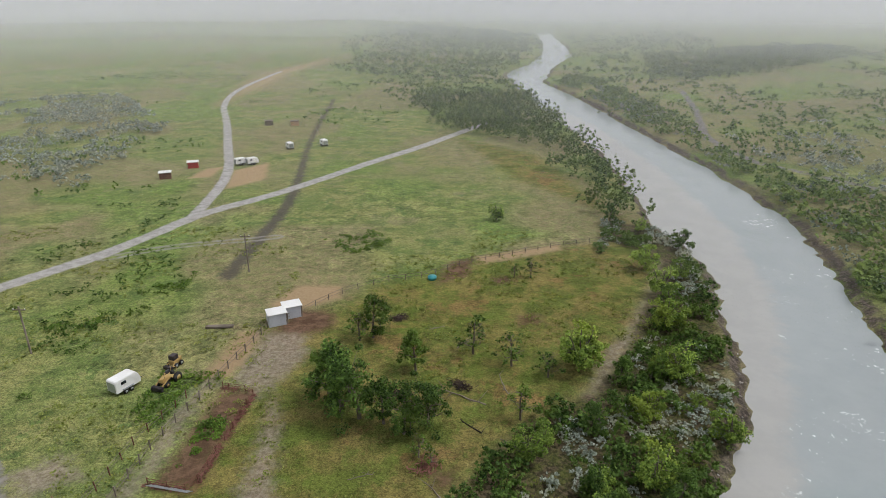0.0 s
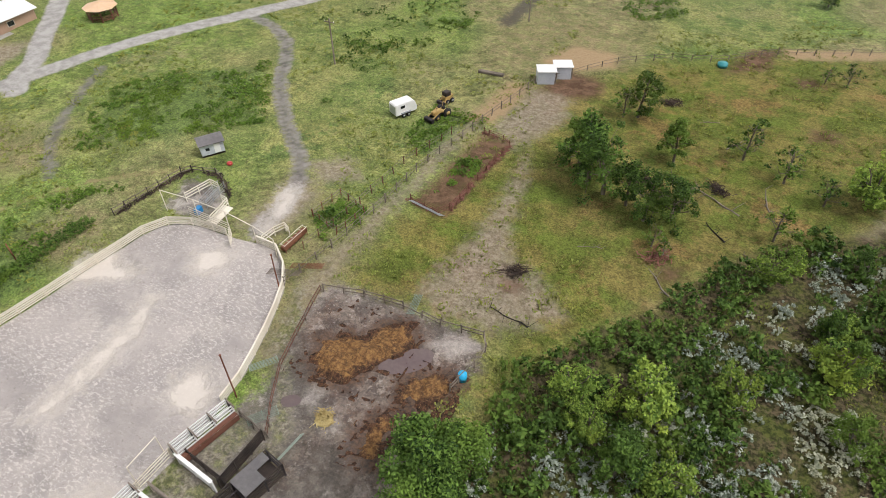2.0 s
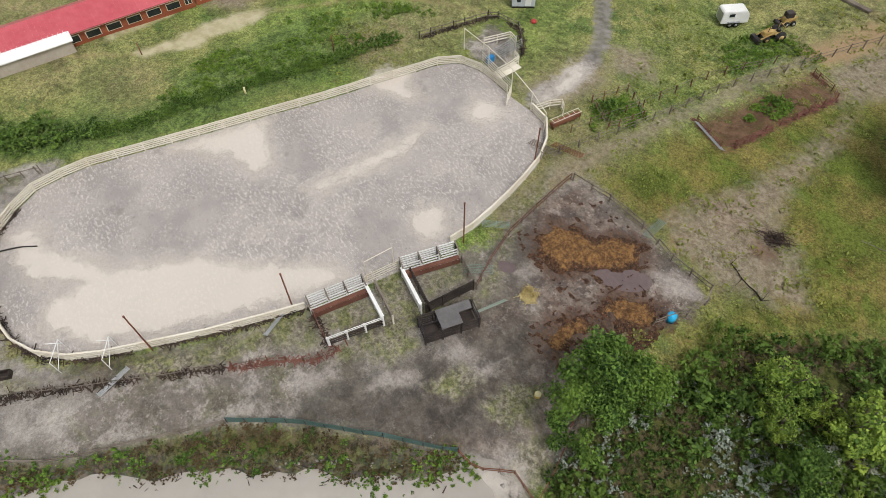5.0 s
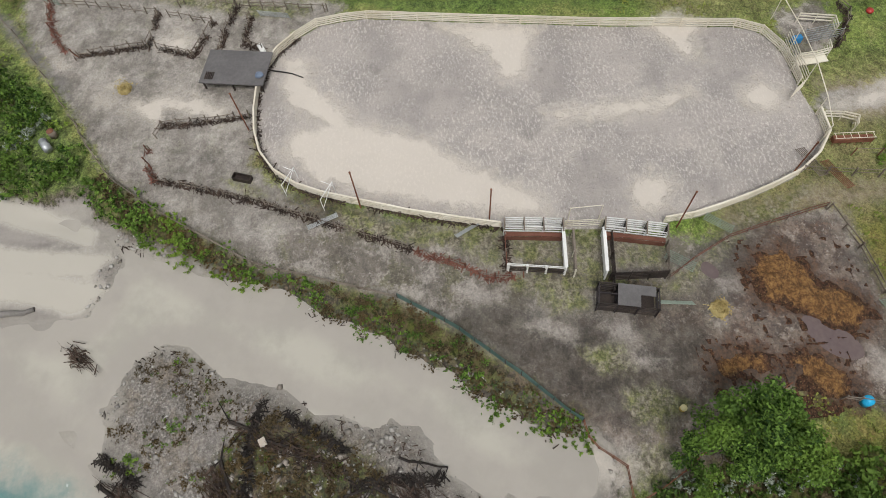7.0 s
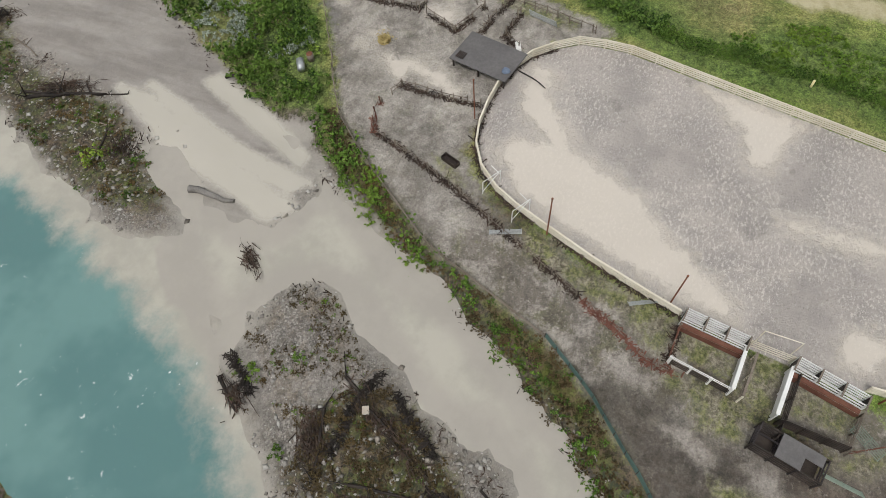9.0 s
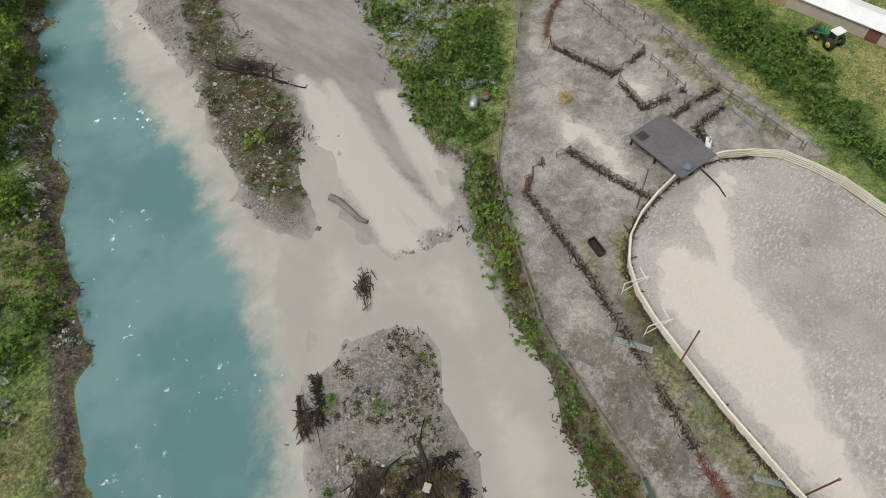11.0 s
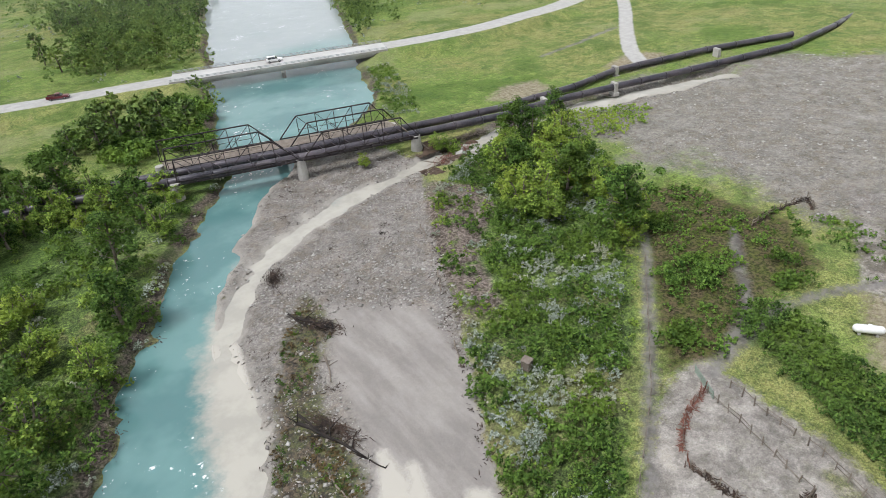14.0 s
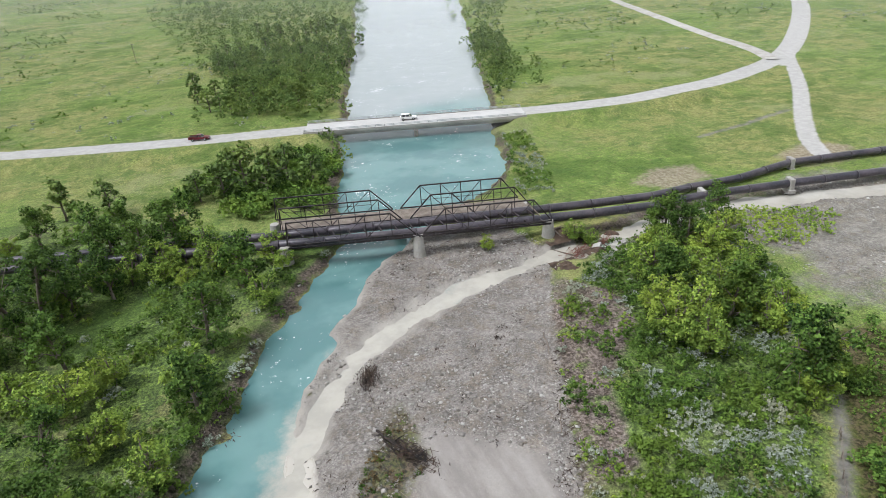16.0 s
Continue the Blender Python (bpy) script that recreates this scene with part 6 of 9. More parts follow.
def bucking_chute(a, b, label):
    """A row of three bays between the arena and its stock pen, a walkway behind."""
    a, b = Vector((*a, 0)), Vector((*b, 0))
    d = (b - a)
    n = Vector((d.y, -d.x, 0)).normalized()
    c = thing("bucking_chute", tuple(a), label, "chute", "bucking chutes")
    for i in range(4):
        p = a + d * (i / 3)
        for off in (0, 0.85):
            spar("post", p + n * off, p + n * off + Vector((0, 0, 1.9)), 0.12, 0.12, WHITE, c)
        spar("divider_gate", p + Vector((0, 0, 1.0)), p + n * 0.85 + Vector((0, 0, 1.0)), 0.08, 1.5, DARKWOOD, c)
        spar("top_beam", p + Vector((0, 0, 1.95)), p + n * 1.35 + Vector((0, 0, 1.95)), 0.12, 0.10, GREYWOOD, c)
    for off, hs, w in ((0, (0.4, 0.75, 1.1, 1.45, 1.8), 0.16), (0.85, (0.5, 0.9, 1.3, 1.7), 0.14)):
        for h in hs:
            spar("rail", a + n * off + Vector((0, 0, h)), b + n * off + Vector((0, 0, h)), 0.06, w, WHITE, c)
    spar("walkway", a + n * 1.2 + Vector((0, 0, 0.95)), b + n * 1.2 + Vector((0, 0, 0.95)), 0.42, 0.06, REDWOOD, c)
    spar("skirt", a + n * 1.46 + Vector((0, 0, 0.6)), b + n * 1.46 + Vector((0, 0, 0.6)), 0.05, 0.6, REDWOOD, c)
    return c


bucking_chute((-32.7, 3.9), (-32.0, 9.1), "white three-bay bucking chute with brown walkway")
bucking_chute((-31.7, 12.9), (-30.4, 18.2), "white three-bay bucking chute with brown walkway")
fence("gate_fence", [(-32.0, 9.4), (-31.8, 12.8)], "cream pipe gate between the two bucking chutes", CREAM, CREAM, 3.3, 1.4, (0.4, 0.75, 1.1, 1.4), 0.12, (0.05, 0.1), "stock pens")
arch = thing("pipe_arch", (-31.9, 11.1, 0), "tall cream pipe frame over the chute gate", "frame")
for y in (9.7, 12.6):
    spar("post", (-32.3, y, 0), (-32.3, y, 3.0), 0.09, 0.09, CREAM, arch, "", "rod")
spar("top_pipe", (-32.3, 9.7, 3.0), (-32.3, 12.6, 3.0), 0.09, 0.09, CREAM, arch, "", "rod")
fence("pen_fence", [(-31.2, 9.0), (-27.3, 8.6)], "white board fence of a stock pen", WHITE, WHITE, 2.0, 1.6, (0.3, 0.65, 1.0, 1.35), 0.13, (0.06, 0.24), "stock pens", 0, None, 4, 0.3)
fence("pen_fence", [(-31.0, 9.9), (-27.0, 9.4)], "cream rail fence of the stock alley", CREAM, GREYWOOD, 2.0, 1.6, (0.5, 1.0, 1.5), 0.12, (0.06, 0.12), "stock pens", 0.01, None, 5, 0.18)
fence("pen_fence", [(-27.3, 8.6), (-28.2, 3.6)], "white posted pen fence with dark rails", WHITE, DARKWOOD, 1.66, 1.5, (0.3, 0.6, 0.9), 0.14, (0.06, 0.14), "stock pens", 0, None, 6)
fence("pen_fence", [(-27.35, 8.55), (-28.25, 3.65)], "white top rails of a stock pen fence", WHITE, WHITE, 1.66, 1.5, (1.2, 1.45), 0.12, (0.05, 0.08), "stock pens", 0, None, 7)
fence("pen_fence", [(-28.2, 3.6), (-31.4, 3.8)], "weathered rail fence of a stock pen", GREYWOOD, REDWOOD, 1.6, 1.3, (0.4, 0.8, 1.2), 0.12, (0.05, 0.12), "stock pens", 0.02, TWIG, 8)
fence("pen_fence", [(-30.8, 12.6), (-26.5, 12.0)], "white board fence of a stock pen", WHITE, WHITE, 2.0, 1.7, (0.3, 0.65, 1.0, 1.35, 1.65), 0.13, (0.06, 0.22), "stock pens", 0, None, 9, 0.3)
fence("pen_fence", [(-30.4, 13.3), (-26.4, 12.7)], "dark plank fence of the stock alley", DARKWOOD, DARKWOOD, 2.0, 1.6, (0.4, 0.8, 1.2, 1.55), 0.12, (0.06, 0.14), "stock pens", 0.01, None, 10)
fence("pen_fence", [(-26.3, 12.4), (-26.0, 17.3)], "dark plank fence of a stock pen", DARKWOOD, DARKWOOD, 1.7, 1.6, (0.3, 0.6, 0.9, 1.2, 1.5), 0.14, (0.06, 0.2), "stock pens", 0.01, None, 11)
fence("pen_fence", [(-26.0, 17.4), (-29.2, 18.2)], "weathered rail fence of a stock pen", GREYWOOD, GREYWOOD, 1.6, 1.2, (0.4, 0.8, 1.1), 0.12, (0.05, 0.11), "stock pens", 0.02, None, 12)

dock = thing("loading_chute", (-24.0, 13.3, 0), "dark steel loading chute with a flat roof sheet", "chute", "", 77)
for x in (-2.5, -0.9, 0.8, 2.5):
    for y in (-0.95, 0.95):
        stick("post", (x, y, 0), (x, y, 1.8), 0.13, DARKSTEEL, dock, "box")
for y in (-0.95, 0.95):
    for z in (0.35, 0.7, 1.05, 1.4, 1.78):
        stick("rail", (-2.5, y, z), (2.5, y, z), 0.1, DARKWOOD, dock, "box")
for x in (-2.5, -0.9, 2.5):
    for z in (0.6, 1.1, 1.78):
        stick("end_rail", (x, -0.95, z), (x, 0.95, z), 0.1, DARKSTEEL, dock, "box")
stick("middle_rail", (-2.5, 0, 1.78), (-0.9, 0, 1.78), 0.1, DARKSTEEL, dock, "box")
block("roof_sheet", (-0.95, -1.0, 1.84), (0.95, 1.0, 1.9), GREYROOF, dock, "grey flat roof sheet", 0.01)
block("roof_flap", (0.95, 0.1, 1.84), (2.2, 1.0, 1.9), GREYROOF, dock, "", 0.01)
block("floor", (-2.4, -0.9, 0.1), (2.4, 0.9, 0.25), DARKWOOD, dock, "", 0.01)
fence("chute_fence", [(-26.0, 12.6), (-24.8, 12.3)], "dark plank link between pen and loading chute", DARKWOOD, DARKWOOD, 1.2, 1.6, (0.4, 0.8, 1.2, 1.5), 0.12, (0.06, 0.15), "stock pens")


def panel(at, length, height, turn, tilt, material, label, name="livestock_panel", group="loose panels"):
    """A tubular stock panel, upright, leaning or lying."""
    g = thing(name, at, label, "panel", group)
    g.matrix_basis = Matrix.Translation(at) @ Matrix.Rotation(radians(turn), 4, "Z") @ Matrix.Rotation(radians(tilt), 4, "X")
    for k in range(6):
        stick("bar", (-length / 2, 0, 0.15 + (height - 0.2) * k / 5), (length / 2, 0, 0.15 + (height - 0.2) * k / 5), 0.06, material, g)
    for x in (-length / 2, 0, length / 2):
        stick("upright", (x, 0, 0), (x, 0, height), 0.07, material, g)
    return g


panel((-31.3, 23.8, 0.05), 2.6, 1.6, 50, 62, GREENSTEEL, "green tubular stock panel leaning outward")
panel((-28.0, 19.4, 0.05), 2.6, 1.6, 52, 66, GREENSTEEL, "green tubular stock panel leaning outward")
panel((-36.6, 34.6, 0.05), 3.4, 1.5, 20, 70, GREYWOOD, "weathered stock panel lying by the arena")
panel((-35.0, 36.4, 0.05), 3.4, 1.5, 24, 68, RUST, "rusty stock panel lying by the arena")
panel((-22.3, 35.9, 0.1), 2.6, 1.0, 100, 75, GREENSTEEL, "pale green gate lying by the corral corner")
panel((-27.6, 50.4, 0.02), 4.6, 1.2, -12, 55, GALV, "galvanised gate leaning at the garden plot")
panel((-23.8, 17.6, 0.05), 2.8, 1.0, 82, 40, GREENSTEEL, "grey green panel fallen beside the loading chute")
panel((-33.0, 0.3, 0.05), 2.4, 0.7, 118, 60, GALV, "grey steel panel lying outside the arena")
panel((-35.6, -13.2, 0.05), 3.0, 0.8, 112, 70, GALV, "grey steel panel lying outside the arena")
panel((-69.8, -46.4, 0.0), 4.0, 1.2, 62, 5, GREENSTEEL, "steel gate across the silted lane", "farm_gate", "")
panel((-63.4, -18.6, 0.0), 3.6, 1.2, 75, 20, GALV, "grey steel panel in the flooded pen")
for at, turn in [((-38.6, -16.6, 0), 150), ((-36.5, -12.9, 0), 150)]:
    fr = thing("pipe_gate", at, "white pipe gate standing open outside the arena", "gate", "pipe gates", turn)
    for x in (0, 2.2):
        stick("upright", (x, 0, 0), (x, 0, 1.9), 0.08, WHITE, fr)
    stick("top_bar", (0, 0, 1.9), (2.2, 0, 1.9), 0.08, WHITE, fr)
    stick("brace", (0, 0, 0.4), (2.2, 0, 1.9), 0.06, WHITE, fr)
    stick("return_bar", (2.2, 0, 1.2), (2.2, 1.4, 1.2), 0.07, WHITE, fr)
for x, y, dx, dy in [(-30.9, 19.6, -0.35, 0.25), (-33.3, 2.6, -0.2, 0.1), (-36.4, -9.4, -0.35, -0.1), (-47.2, -20.8, -0.1, -0.1), (-35.0, 31.4, 0, 0.1)]:
    lp = thing("light_pole", (x, y, 0), "slim rust-red steel pole beside the arena", "pole", "arena poles")
    spar("pole", (x, y, -0.3), (x + dx, y + dy, 5.4), 0.15, 0.15, RUST, lp, "", "log")
    spar("cap", (x + dx, y + dy, 5.38), (x + dx, y + dy, 5.5), 0.2, 0.2, RUST, lp, "", "rod")

announcer = thing("roofed_stand", (-54.9, -22.2, 0), "low open shed with a dark grey flat roof", "shed", "", 79)
block("roof", (-3.55, -2.4, 1.15), (3.55, 2.4, 1.28), GREYROOF, announcer, "dark grey felt roof", 0.03)
for x in (-3.2, 0, 3.2):
    for y in (-2.1, 2.1):
        stick("post", (x, y, -0.1), (x, y, 1.15), 0.15, DARKWOOD, announcer, "box")
for y in (-2.1, 2.1):
    stick("beam", (-3.4, y, 1.07), (3.4, y, 1.07), 0.16, DARKWOOD, announcer, "box")
block("back_wall", (-3.2, 2.12, 0), (3.2, 2.18, 0.9), DARKWOOD, announcer, "", 0.01)
for i in range(5):
    stick("pallet_slat", (-3.0 + 0.2 * i, -1.9, 1.34), (-3.0 + 0.2 * i, -0.9, 1.34), 0.1, DARKWOOD, announcer, "box")
bm = bmesh.new()
bmesh.ops.create_icosphere(bm, subdivisions=2, radius=0.45)
for v in bm.verts:
    v.co *= 1 + 0.25 * noise.noise(v.co * 3)
    v.co.z *= 0.5
tarp = part("tarpaulin", bm, plain("dull_blue_tarp", (0.09, 0.13, 0.20), (0.16, 0.20, 0.27), 1.5, 0.6, 0, 0.3), None, "", Matrix.Translation((-53.3, -19.6, 1.42)))
tagged(tarp, "crumpled blue tarpaulin lying on the shed roof", "tarpaulin")
trough = thing("water_trough", (-58.3, -19.9, 0.0), "white plastic trough beside the roofed stand", "trough", "", 25)
block("body", (-0.75, -0.28, 0), (0.75, 0.28, 0.5), WHITE, trough, "", 0.1)
bm = bmesh.new()
limb(bm, [Vector(p) for p in [(-55, -18.6, 0.12), (-54.6, -17.2, 0.1), (-54.3, -16.4, 0.1), (-53.6, -15.2, 0.08)]], 0.09, 0.06)
hose = part("black_hose", bm, RUBBER, None)
tagged(hose, "black hose lying on the arena mud", "hose")

# ---------------------------------------------------------------- pens, yards and their clutter
PENS = [
    ([(-69.4, -46), (-65, -45), (-61.5, -43), (-60.1, -40.9)], TWIG_RED), ([(-60.1, -40.9), (-60.6, -33), (-58.4, -27.5)], TWIG), ([(-60.6, -33), (-65.6, -32.4)], TWIG), ([(-58.4, -27.5), (-63.2, -25.8)], TWIG),
    ([(-69.2, -45.5), (-67.3, -38), (-65.6, -32.4), (-63.2, -25.8)], None), ([(-71.6, -44.5), (-70.3, -34), (-68.2, -28.5)], None), ([(-68.2, -28.5), (-66.6, -30)], TWIG), ([(-58.1, -24.8), (-61.5, -24.3), (-65.6, -23.2)], TWIG),
    ([(-102.5, -61.8), (-107.2, -62), (-112, -61.8), (-116.2, -61), (-113.4, -58.6)], TWIG), ([(-58.2, -19.8), (-59.5, -22), (-63.5, -21.4)], TWIG), ([(-68.2, -28.5), (-65.6, -23.2), (-64.4, -17), (-63.4, -12.5)], None), ([(-48.9, -20.8), (-48.6, -25), (-48.7, -29.9)], TWIG), ([(-48.7, -29.9), (-45.6, -31)], None),
    ([(-45.6, -31), (-43.2, -30.8), (-41.9, -29.9)], TWIG_RED), ([(-41.9, -29.9), (-40, -24.4), (-38, -19.2), (-34.6, -12), (-31.4, -5)], TWIG), ([(-30.8, -4.2), (-29.2, -0.4), (-27.6, 1.8), (-27.4, 5)], TWIG_RED),
]
for i, (pts, deb) in enumerate(PENS):
    fence("pen_rail_fence", pts, "broken brown pen fence choked with flood debris" if deb else "leaning brown post fence in the silted pens", REDWOOD if deb is TWIG_RED else GREYWOOD, GREYWOOD, 1.5, 1.15, (0.45, 0.9), 0.1, (0.04, 0.08), "silted pens", 0.08, deb, 20 + i, 0, 0.3)
fence("bank_fence", [(-50, -39.2), (-45.6, -36.6), (-42.4, -34.2)], "brown post fence along the lane", GREYWOOD, GREYWOOD, 2.0, 1.1, (0.5, 0.95), 0.11, (0.05, 0.1), "bank fences", 0.05, None, 41)
fence("bank_fence", [(-42.4, -34.2), (-37.4, -28.2), (-31.5, -19.6), (-26.7, -6.6)], "grey board fence on the river bank", GREYWOOD, GREYWOOD, 2.6, 0.7, (0.3, 0.6), 0.1, (0.05, 0.14), "bank fences", 0.03, None, 42)
fence("netting_fence", [(-26.7, -6.4), (-23.5, -1.7), (-19.3, 2.8), (-14.5, 7.9)], "low green netting fence on the river bank", DARKWOOD, NET, 1.6, 0.95, (0.2, 0.45, 0.7, 0.92), 0.08, (0.03, 0.22), "bank fences", 0.04, None, 43)
fence("bank_fence", [(-14.5, 7.9), (-13.0, 8.2), (-10.6, 10.6), (-8.4, 10.4)], "rusty rail fence round a puddle", RUST, RUST, 1.2, 0.8, (0.3, 0.7), 0.08, (0.05, 0.08), "bank fences", 0.04, None, 44)
fence("lane_fence", [(-50.5, -39.6), (-57.5, -44.2), (-65, -49.4), (-84.2, -66.2)], "brown wire fence along the grassy lane", GREYWOOD, GREYWOOD, 2.8, 1.2, (0.6, 1.1), 0.1, (0.03, 0.03), "bank fences", 0.05, None, 45)
fence("corral_fence", [(-31.2, 33.6), (-27.3, 34.8), (-22.6, 35.2), (-17.9, 34.6), (-13.4, 35.4), (-12.9, 32.7), (-14.2, 28.4)], "old rail fence round the muddy corral", GREYWOOD, GREYWOOD, 2.2, 1.2, (0.5, 1.0), 0.12, (0.06, 0.1), "corral fences", 0.06, None, 46, 0, 0.25)
fence("corral_fence", [(-31.4, 33.5), (-29.3, 24), (-27.2, 19.6), (-25.8, 17.6)], "old brown rail fence along the grassy alley", GREYWOOD, REDWOOD, 2.0, 1.1, (0.5, 1.0), 0.1, (0.05, 0.1), "corral fences", 0.05, None, 47)
fence("corral_fence", [(-8.0, 10.6), (-9.5, 14), (-12.6, 18.6), (-15.6, 24.6)], "rusty rail fence under the trees", RUST, RUST, 2.2, 1.0, (0.5, 0.9), 0.09, (0.05, 0.08), "corral fences", 0.05, None, 48)
fence("pasture_fence", [(-35.4, 32.5), (-34.2, 39), (-32.9, 47.5), (-32.4, 57), (-30.2, 66.5), (-28.8, 74), (-26.6, 84)], "brown post fence beside the garden plot", GREYWOOD, GREYWOOD, 2.4, 1.3, (0.6, 1.1), 0.12, (0.04, 0.05), "garden fences", 0.05, None, 49)
fence("pasture_fence", [(-36.8, 38), (-35.4, 47), (-34.7, 57), (-32.2, 66)], "brown post fence beside the garden lane", REDWOOD, GREYWOOD, 2.4, 1.2, (0.6, 1.1), 0.1, (0.03, 0.04), "garden fences", 0.06, None, 50)
fence("garden_fence", [(-30.3, 50.8), (-25.4, 49.7), (-23.8, 67.4), (-28.2, 68)], "low reddish wire fence of the garden plot", REDWOOD, TWIG_RED, 2.2, 1.0, (0.3, 0.6, 0.9), 0.09, (0.03, 0.05), "garden fences", 0.05, TWIG_RED, 51)
fence("back_fence", [(-60.4, 33), (-60, 36.5), (-58.6, 43.4), (-54.6, 44.6), (-52.4, 43.2), (-50.4, 41.6)], "dark rail fence behind the roping boxes", DARKWOOD, GREYWOOD, 1.6, 1.1, (0.5, 0.95), 0.11, (0.05, 0.09), "back fences", 0.06, TWIG, 52)
fence("shrub_pen_fence", [(-39.2, 43.2), (-38.4, 48), (-34, 46.2), (-34.8, 41.6), (-39.2, 43.2)], "rusty fence round an overgrown plot", RUST, GREYWOOD, 1.6, 1.1, (0.5, 1.0), 0.1, (0.04, 0.06), "back fences", 0.06, None, 53)
fence("field_fence", [(-26, 84.4), (-17.7, 96), (-10, 101), (-2.5, 103.4), (4.9, 109.8), (23.7, 118.8), (34.8, 122)], "grey pasture fence crossing the meadow", GREYWOOD, GREYWOOD, 3.0, 1.1, (0.5, 1.0), 0.11, (0.03, 0.05), "field fences", 0.05, None, 54)


def hay_bale(at, r, label, seed):
    bm = bmesh.new()
    bmesh.ops.create_icosphere(bm, subdivisions=4, radius=1)
    for v in bm.verts:
        k = 1 + 0.16 * noise.noise(v.co * 2.5 + Vector((seed, 0, 0))) + 0.07 * noise.noise(v.co * 9)
        v.co = Vector((v.co.x * r * k, v.co.y * r * k, max(v.co.z * 0.5 * r * k, -0.1)))
        rr = math.hypot(v.co.x, v.co.y)
        if v.co.z > 0.2 and rr < r * 0.5:
            v.co.z -= 0.15
    me = bpy.data.meshes.new("hay_bale")
    bm.to_mesh(me)
    bm.free()
    me.materials.append(HAY)
    ob = tagged(new("hay_bale", me), label, "hay bale", "hay bales")
    ob.location = at
    rng = np.random.default_rng(seed)
    q = twigs(rng, np.array([(0, 0, 0.15)]), r * 0.55, 0.22, 0.14, 220)
    d = tagged(new("loose_hay", quad_mesh("loose_hay", q, HAY)), "", "", "", "stuff")
    d.parent = ob
    return ob


hay_bale((-22.6, 21.1, 0.05), 0.78, "broken yellow hay bale on the corral mud", 3)
hay_bale((-54.5, -34.8, 0.05), 0.75, "half-eaten greenish hay bale in the silted yard", 8)


def heap(name, pts, height, material, label, seed):
    """A trampled heap with a ragged top."""
    xs = [p[0] for p in pts]
    ys = [p[1] for p in pts]
    gx, gy = np.arange(min(xs) - 1, max(xs) + 1, 0.16), np.arange(min(ys) - 1, max(ys) + 1, 0.16)
    z = lambda x, y: np.clip((area(x, y, pts) + (grid_noise(x, y, 1.3, seed) - 0.5) * 1.4) / 2.2, -0.12, 1) * height * (0.5 + 0.9 * grid_noise(x, y, 0.9, seed + 1)) + 0.16 * (grid_noise(x, y, 0.33, seed + 2) - 0.5) + 0.0
    ob = sheet(name, gx, gy, z, {"z_top": lambda x, y: area(x, y, pts)}, material)
    return tagged(ob, label, "manure", "manure heaps", "stuff")


def manure_material():
    n = Nodes("manure_and_straw")
    damp = n.mix(n.step(n.noise(3.0, 7, 0.75), 0.4, 0.62), (0.026, 0.014, 0.010), (0.12, 0.056, 0.028))
    dry = n.mix(n.step(n.noise(2.2, 8, 0.8), 0.4, 0.62), (0.105, 0.05, 0.019), (0.31, 0.168, 0.06))
    top = n.math("ADD", n.attr("z_top"), n.math("MULTIPLY", n.math("SUBTRACT", n.noise(1.1, 6, 0.75), 0.5), 2.6))
    col = n.mix(n.step(top, 0.05, 0.75), damp, dry)
    col = n.mix(n.math("MULTIPLY", n.step(n.noise(7, 5, 0.75), 0.58, 0.64), 0.6), col, (0.42, 0.28, 0.12))
    col = n.mix(n.math("MULTIPLY", n.step(n.noise(1.6, 7, 0.78), 0.55, 0.61), 0.65), col, (0.04, 0.022, 0.014))
    n.bump(n.noise(5, 6, 0.75), 0.9, 0.25)
    return n.done(col, 0.85, 0, 0.3)


DUNGMAT = manure_material()
heap("manure", DUNG[0], 0.55, DUNGMAT, "brown heap of manure and straw in the corral", 31)
heap("manure", DUNG[1], 0.45, DUNGMAT, "brown heap of manure and straw beside the barrel", 35)
heap("manure", DUNG[2], 0.35, DUNGMAT, "tan heap of old straw near the tree", 39)
barrel = thing("barrel", (-13.7, 30.0, 0), "bright blue plastic barrel at the corral fence", "barrel")
disc("body", (0, 0, 0.45), 0.42, 0.9, "z", BLUEPLASTIC, barrel)
disc("lid", (0, 0, 0.92), 0.36, 0.06, "z", BLUEPLASTIC, barrel)
CREAMLID = plain("pale_yellow_plastic", (0.72, 0.62, 0.30), (0.80, 0.72, 0.42), 1.5, 0.4, 0, 0.1)
tub = thing("mineral_tub", (-14.6, 15.8, 0), "small yellow plastic tub on the muddy ground", "tub")
disc("body", (0, 0, 0.22), 0.26, 0.44, "z", YELLOW, tub)
disc("lid", (0, 0, 0.46), 0.28, 0.05, "z", CREAMLID, tub)
for (x, y), l, lab in [((-47.4, -41.8), 1.6, "pale blue grey tank lying at the lane's edge"), ((-48.9, -41.4), 0.9, "rusty grey drum standing at the lane's edge")]:
    tk = thing("tank", (x, y, 0), lab, "tank", "", 35)
    if l > 1:
        disc("shell", (0, 0, 0.5), 0.45, l, "x", GALV, tk)
        for s in (-0.5, 0.5):
            block("saddle", (s - 0.1, -0.35, 0), (s + 0.1, 0.35, 0.2), CONCRETE, tk)
    else:
        disc("shell", (0, 0, 0.45), 0.4, l, "z", GREYWOOD, tk)
        disc("lid", (0, 0, 0.93), 0.36, 0.05, "z", RUST, tk)
crate = thing("wooden_box", (-57.2, -60.4, 0), "small grey wooden box among the shrubs", "box", "", 20)
block("body", (-0.5, -0.5, 0), (0.5, 0.5, 1.3), GREYWOOD, crate)
block("lid", (-0.58, -0.58, 1.3), (0.58, 0.58, 1.38), GREYWOOD, crate)
crate = thing("storage_box", (-15.4, -18.1, ground_z(-15.4, -18.1)), "small pale box washed up on the gravel island", "box", "", 25)
